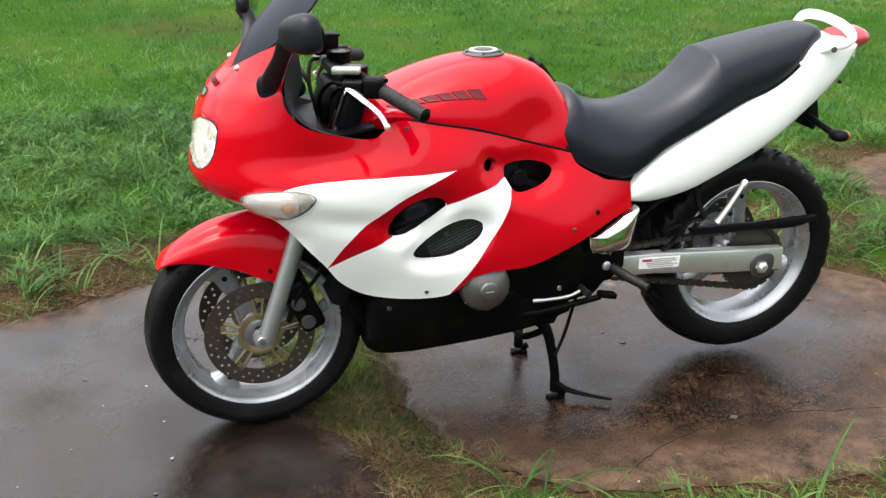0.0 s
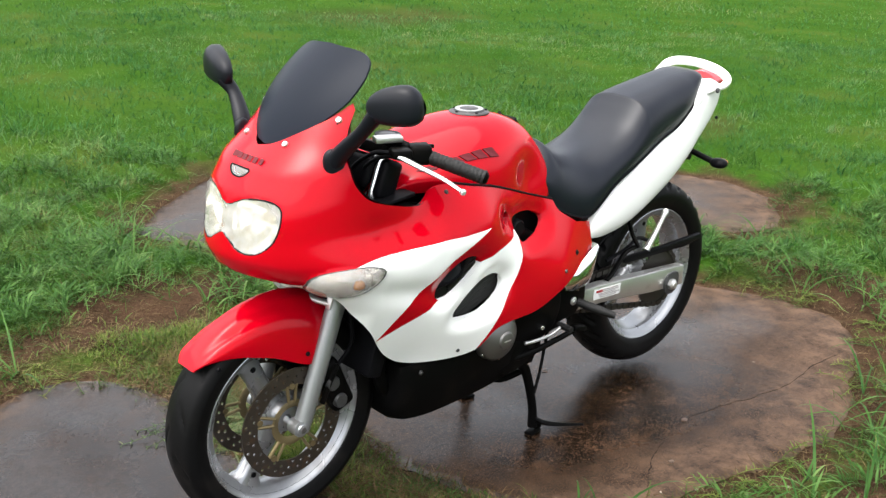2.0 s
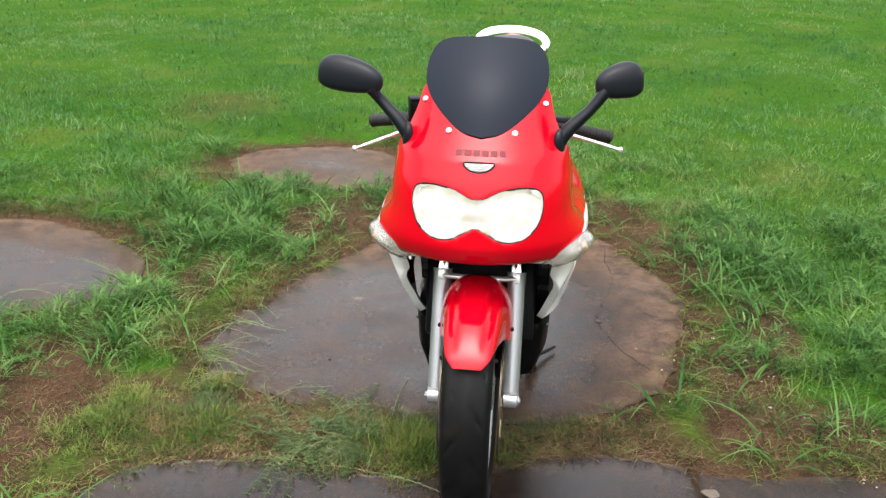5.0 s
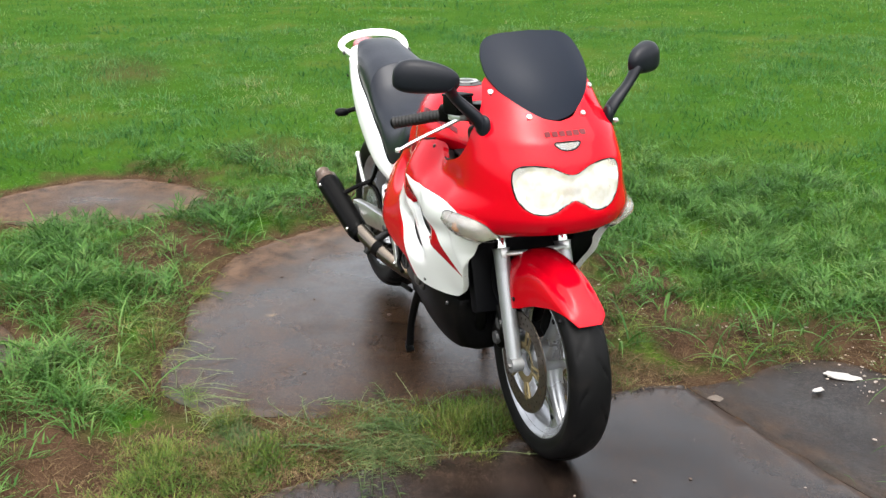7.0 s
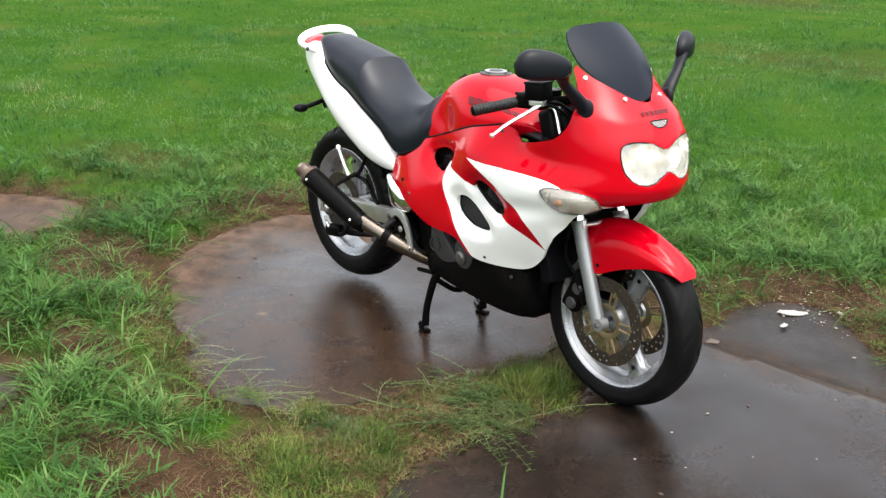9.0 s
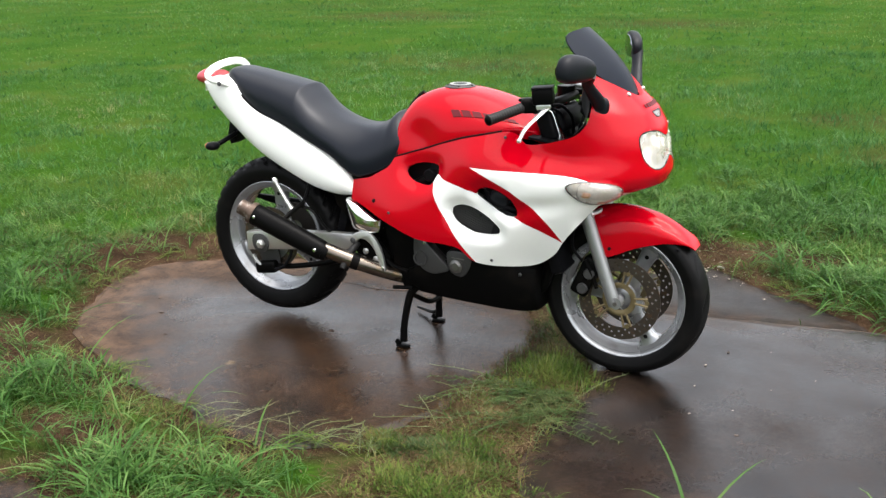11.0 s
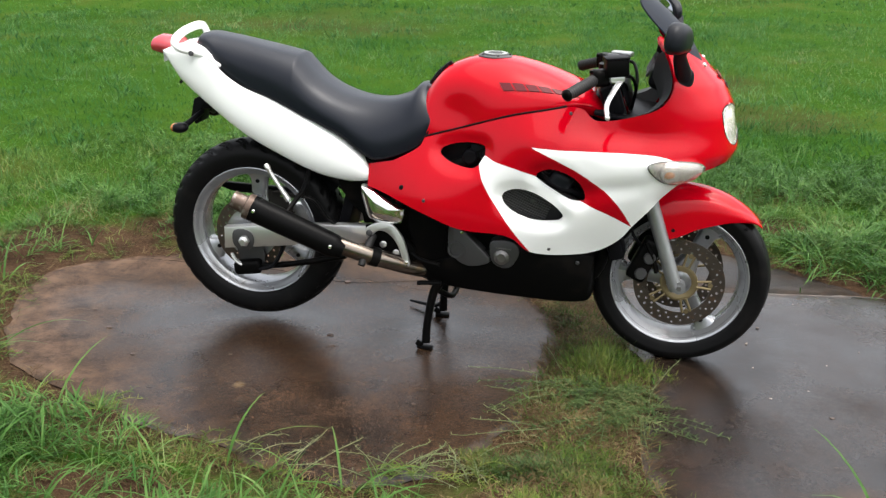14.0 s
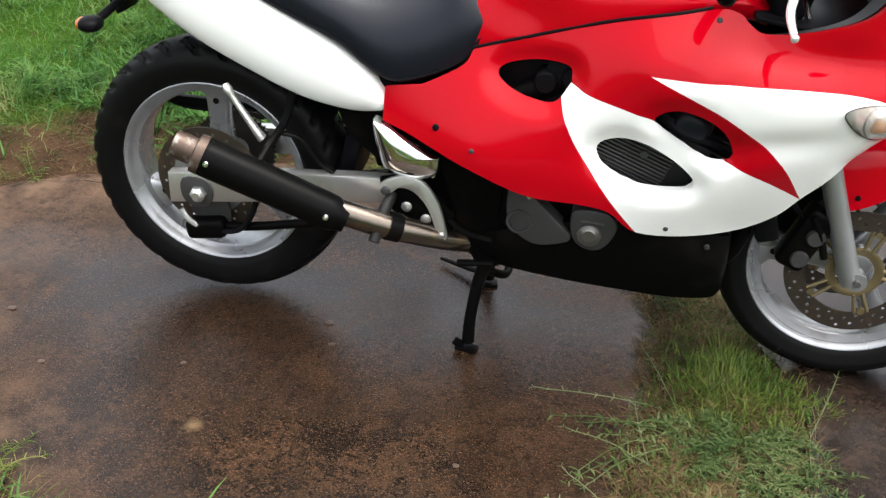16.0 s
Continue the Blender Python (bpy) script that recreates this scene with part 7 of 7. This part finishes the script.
# middle, spread, number of plants and height of each tuft
for mx, my, sx, sy, count, tall, material, label in ((1.255, -.17, .085, .110, 190, .074, TUFT, "dense yellow-green grass tuft beside the front wheel"),
                                                     (1.275, -.41, .075, .070, 70, .024, SPRIG, "low blue-green grass tuft between the slabs"),
                                                     (1.115, -.84, .085, .045, 70, .048, SPRIG, "bright green grass tuft at the edge of the pad"),
                                                     (1.26, -.92, .11, .11, 90, .040, STRIP, "matted yellow-green grass between the slabs"),
                                                     (1.21, -.78, .060, .050, 46, .052, TUFT, "short yellow-green grass tuft between the slabs"),
                                                     (1.31, -1.13, .090, .070, 70, .060, TUFT, "short yellow-green grass tuft between the slabs"),
                                                     (1.12, -1.08, .070, .060, 46, .050, TUFT, "short yellow-green grass tuft at the edge of the pad"),
                                                     (.955, -.86, .040, .040, 26, .060, STRIP, "yellowing grass tuft at the edge of the pad"),
                                                     (1.10, .27, .060, .050, 34, .034, STRIP, "low yellowing grass tuft between the slabs")):
    cx, cy = mx + rng.normal(0, sx, count), my + rng.normal(0, sy, count)
    k = clear_of_wheel(cx, cy)
    x, y, out, who = clumps(cx[k], cy[k], rng.integers(18, 40, k.sum()), .018)
    k = clear_of_wheel(x, y)
    x, y, out = x[k], y[k], out[k]
    mid = np.exp(-(((x - mx) / sx) ** 2 + ((y - my) / sy) ** 2) / 3)
    blades("tuft_grass", x, y, tall * (.25 + .75 * rng.random(len(x)) ** 1.7) * (.5 + .6 * mid), .0010 + .0014 * rng.random(len(x)), .25 + .9 * rng.random(len(x)), .1 + .7 * rng.random(len(x)), 3, material, label, out)
x, y = 1.25 + rng.normal(0, .085, 44), -.16 + rng.normal(0, .09, 44)
k = clear_of_wheel(x, y)
x, y = x[k], y[k]
blades("seed_stems", x, y, .05 + .07 * rng.random(len(x)), .0007 + .0006 * rng.random(len(x)), .03 + .35 * rng.random(len(x)), .1 + .5 * rng.random(len(x)), 4, RUNNER, "thin upright seed stems among the tufts")
# leafy stems that creep from the tufts over both slabs
a = rng.random(46) * 2 * np.pi
a = np.where(np.sin(a) > .35, -a, a)
b = rng.random(46)
sprawl("tuft_sprigs", 1.27 + .10 * b * np.cos(a), -.36 + .16 * b * np.sin(a), 3, (.05, .13), (.012, .024), SPRIG, "leafy blue-green sprigs round the grass tuft", a, True, 2.0)
a = np.r_[2.75 + .55 * rng.random(7), -.9 + .75 * rng.random(8), -1.9 + .6 * rng.random(7)]
sprawl("grass_runners", 1.27 + .13 * np.cos(a), -.40 + .17 * np.sin(a), 1, (.12, .28), (.014, .028), SPRIG, "creeping grass runners with short leaves lying on the concrete", a, True, 2.3)
sprawl("pale_runners", np.array([1.12, 1.10, 1.14, 1.08, 1.42]), np.array([-.28, -.48, -.62, -.70, -.30]), 2, (.14, .30), (.008, .018), RUNNER, "thin pale runners lying on the concrete", np.array([3.1, 3.0, 3.3, 2.8, -.2]), True, 1.8)
cx = .15 + .85 * rng.random(26)
sprawl("edge_runners", cx, -1.00 + .10 * np.abs(cx - .55) + .03 * rng.random(26), 1, (.10, .24), (.008, .025), RUNNER, "thin creeping runners along the edge of the pad", np.full(26, 1.2), True)

# matted tufts all round the pads
cx, cy = scatter(15000, 0, 2.9)
d = slab_distance(cx, cy)
k = (d > -.02) & (d < .75) & ~joint_place(cx, cy) & (rng.random(len(cx)) < np.clip(.10 + 1.6 * (value_noise(cx, cy, .17) - .38), .03, 1) * np.where(bareness(cx, cy, d) > .95, .45, 1))
x, y, out, who = clumps(cx[k], cy[k], rng.integers(12, 30, k.sum()), .026)
blades("matted_grass", x, y, .018 + .042 * rng.random(len(x)), .0010 + .0015 * rng.random(len(x)), .4 + .8 * rng.random(len(x)), .2 + 1.1 * rng.random(len(x)), 3, STRIP, "low matted grass at the edges of the slabs", out)
# dry straw, lying flat
x, y = scatter(150000, 0, 3.4)
d = slab_distance(x, y)
b = bareness(x, y, d)
k = (d > -.03) & (d < 1.4) & ~joint_place(x, y) & (rng.random(len(x)) < (b * .85 + .12) * np.clip(1.8 * value_noise(x, y, .20) - .2, .10, 1))
x, y = x[k], y[k]
mx, my = 1.17 + rng.normal(0, .12, 15000), -.25 + rng.normal(0, .50, 15000)
k = strip_place(mx, my) & (slab_distance(mx, my) > -.03) & (rng.random(15000) < .2 + .8 * value_noise(mx, my, .09))
x, y = np.r_[x, mx[k]], np.r_[y, my[k]]
blades("dry_straw", x, y, .014 + .050 * rng.random(len(x)) ** 1.6, .0011 + .0016 * rng.random(len(x)), 1.05 + .45 * rng.random(len(x)), .0 + .5 * rng.random(len(x)), 2, STRAW, "flattened dry straw on the bare soil", None, .006)

# ---- small things on the ground ----
CHALK = surface("chalky_white_stone", (.27, .265, .25), .8, vary=.25, stain=30, grain=200, bump=.6, dirt=(.25, .2, .15), amount=.6)
PEBBLE = surface("pale_grit", (.24, .20, .17), .7, vary=.35, stain=40, bump=.4)
TANSTONE = surface("tan_stone", (.075, .058, .044), .7, vary=.2, stain=30, bump=.4)
LEAFBROWN = surface("wet_brown_leaf", (.05, .03, .02), .5, vary=.3, bump=.2)


def stone(name, size, at, turn, label, seed):
    v, f = egg(size, (0, 0, 0), (0, 0, 0), 2.8, .2, 12, 18)
    v = v * (1 + .75 * (value_noise(v[:, 0] + seed, v[:, 1] + v[:, 2], size[0] * .55)[:, None] - .5))
    v[:, 2] = np.maximum(v[:, 2], -size[2] * .6)
    ob = plain(name, v, f, CHALK, None, label)
    ob.matrix_basis = pose(at[0], at[1], at[2], 0, 0, turn)
    return tagged(ob, category="stone")


stone("flat_stone", (.026, .054, .004), (1.400, 1.150, .000), -42, "flat chalky white stone on the broken slab", 3)
stone("small_stone", (.012, .020, .004), (1.455, 1.005, .000), 10, "small chalky white stone on the broken slab", 5)
stone("small_stone", (.010, .016, .005), (1.52, 1.30, .000), 60, "small chalky white stone on the broken slab", 8)
tan_stone = stone("embedded_stone", (.026, .020, .004), (1.375, .66, -.0060), 20, "flat tan stone set in the slab's joint", 9)
tan_stone.data.materials.clear()
tan_stone.data.materials.append(TANSTONE)
gv, gf = [], []
spots = np.c_[1.45 + rng.normal(0, .22, 170), 1.30 + rng.normal(0, .13, 170)]
spots = np.r_[spots, np.c_[.62 + rng.normal(0, .22, 70), 1.0 + rng.normal(0, .16, 70)], np.c_[1.2 + rng.normal(0, .5, 8), 1.5 + rng.normal(0, .2, 8)], np.c_[1.85 + rng.normal(0, .25, 9), .10 + rng.normal(0, .28, 9)]]
sd = slab_distance(spots[:, 0], spots[:, 1])
sz = np.where(sd < 0, 0, ground_height(spots[:, 0], spots[:, 1], sd))
for (px, py), pz in zip(spots, sz):
    r = .0015 + .0045 * rng.random() ** 2
    v, f = egg((r, r * (.8 + .8 * rng.random()), r * .6), (px, py, pz + r * .2), (0, 0, 360 * rng.random()), 2.3, .3, 5, 7)
    n = sum(len(s) for s in gv)
    gv.append(v)
    gf += [tuple(j + n for j in q) for q in f]
tagged(plain("grit", np.concatenate(gv), gf, PEBBLE, None, "scattered pale grit and chips"), category="grit", kind="stuff")
for i, (px, py, s) in enumerate(((.205, .394, .016), (.295, -.115, .016), (-.49, -.234, .015), (-.30, -.42, .012), (.33, -.20, .010), (.02, -.35, .010), (-.62, -.1, .010), (.45, .52, .012), (1.95, -.35, .010), (1.78, .30, .008), (-.35, .30, .010), (.70, -.55, .009))):
    a = np.linspace(0, 2 * np.pi, 11)[:-1]
    rr = .6 * s * (.7 + .5 * rng.random(10))
    ring = np.c_[px + rr * np.cos(a) * 1.4, py + rr * np.sin(a), np.full(10, .0012)]
    v, f = loft([ring, ring + (0, 0, .0012), np.c_[ring[:, :2] * .4 + np.array([px, py]) * .6, np.full(10, .0038)]])
    o = part("dead_leaf", bm_of(v, f), LEAFBROWN, None, "small wet brown dead leaf on the concrete")
    tagged(o, category="leaf", group="dead leaves on the pads")
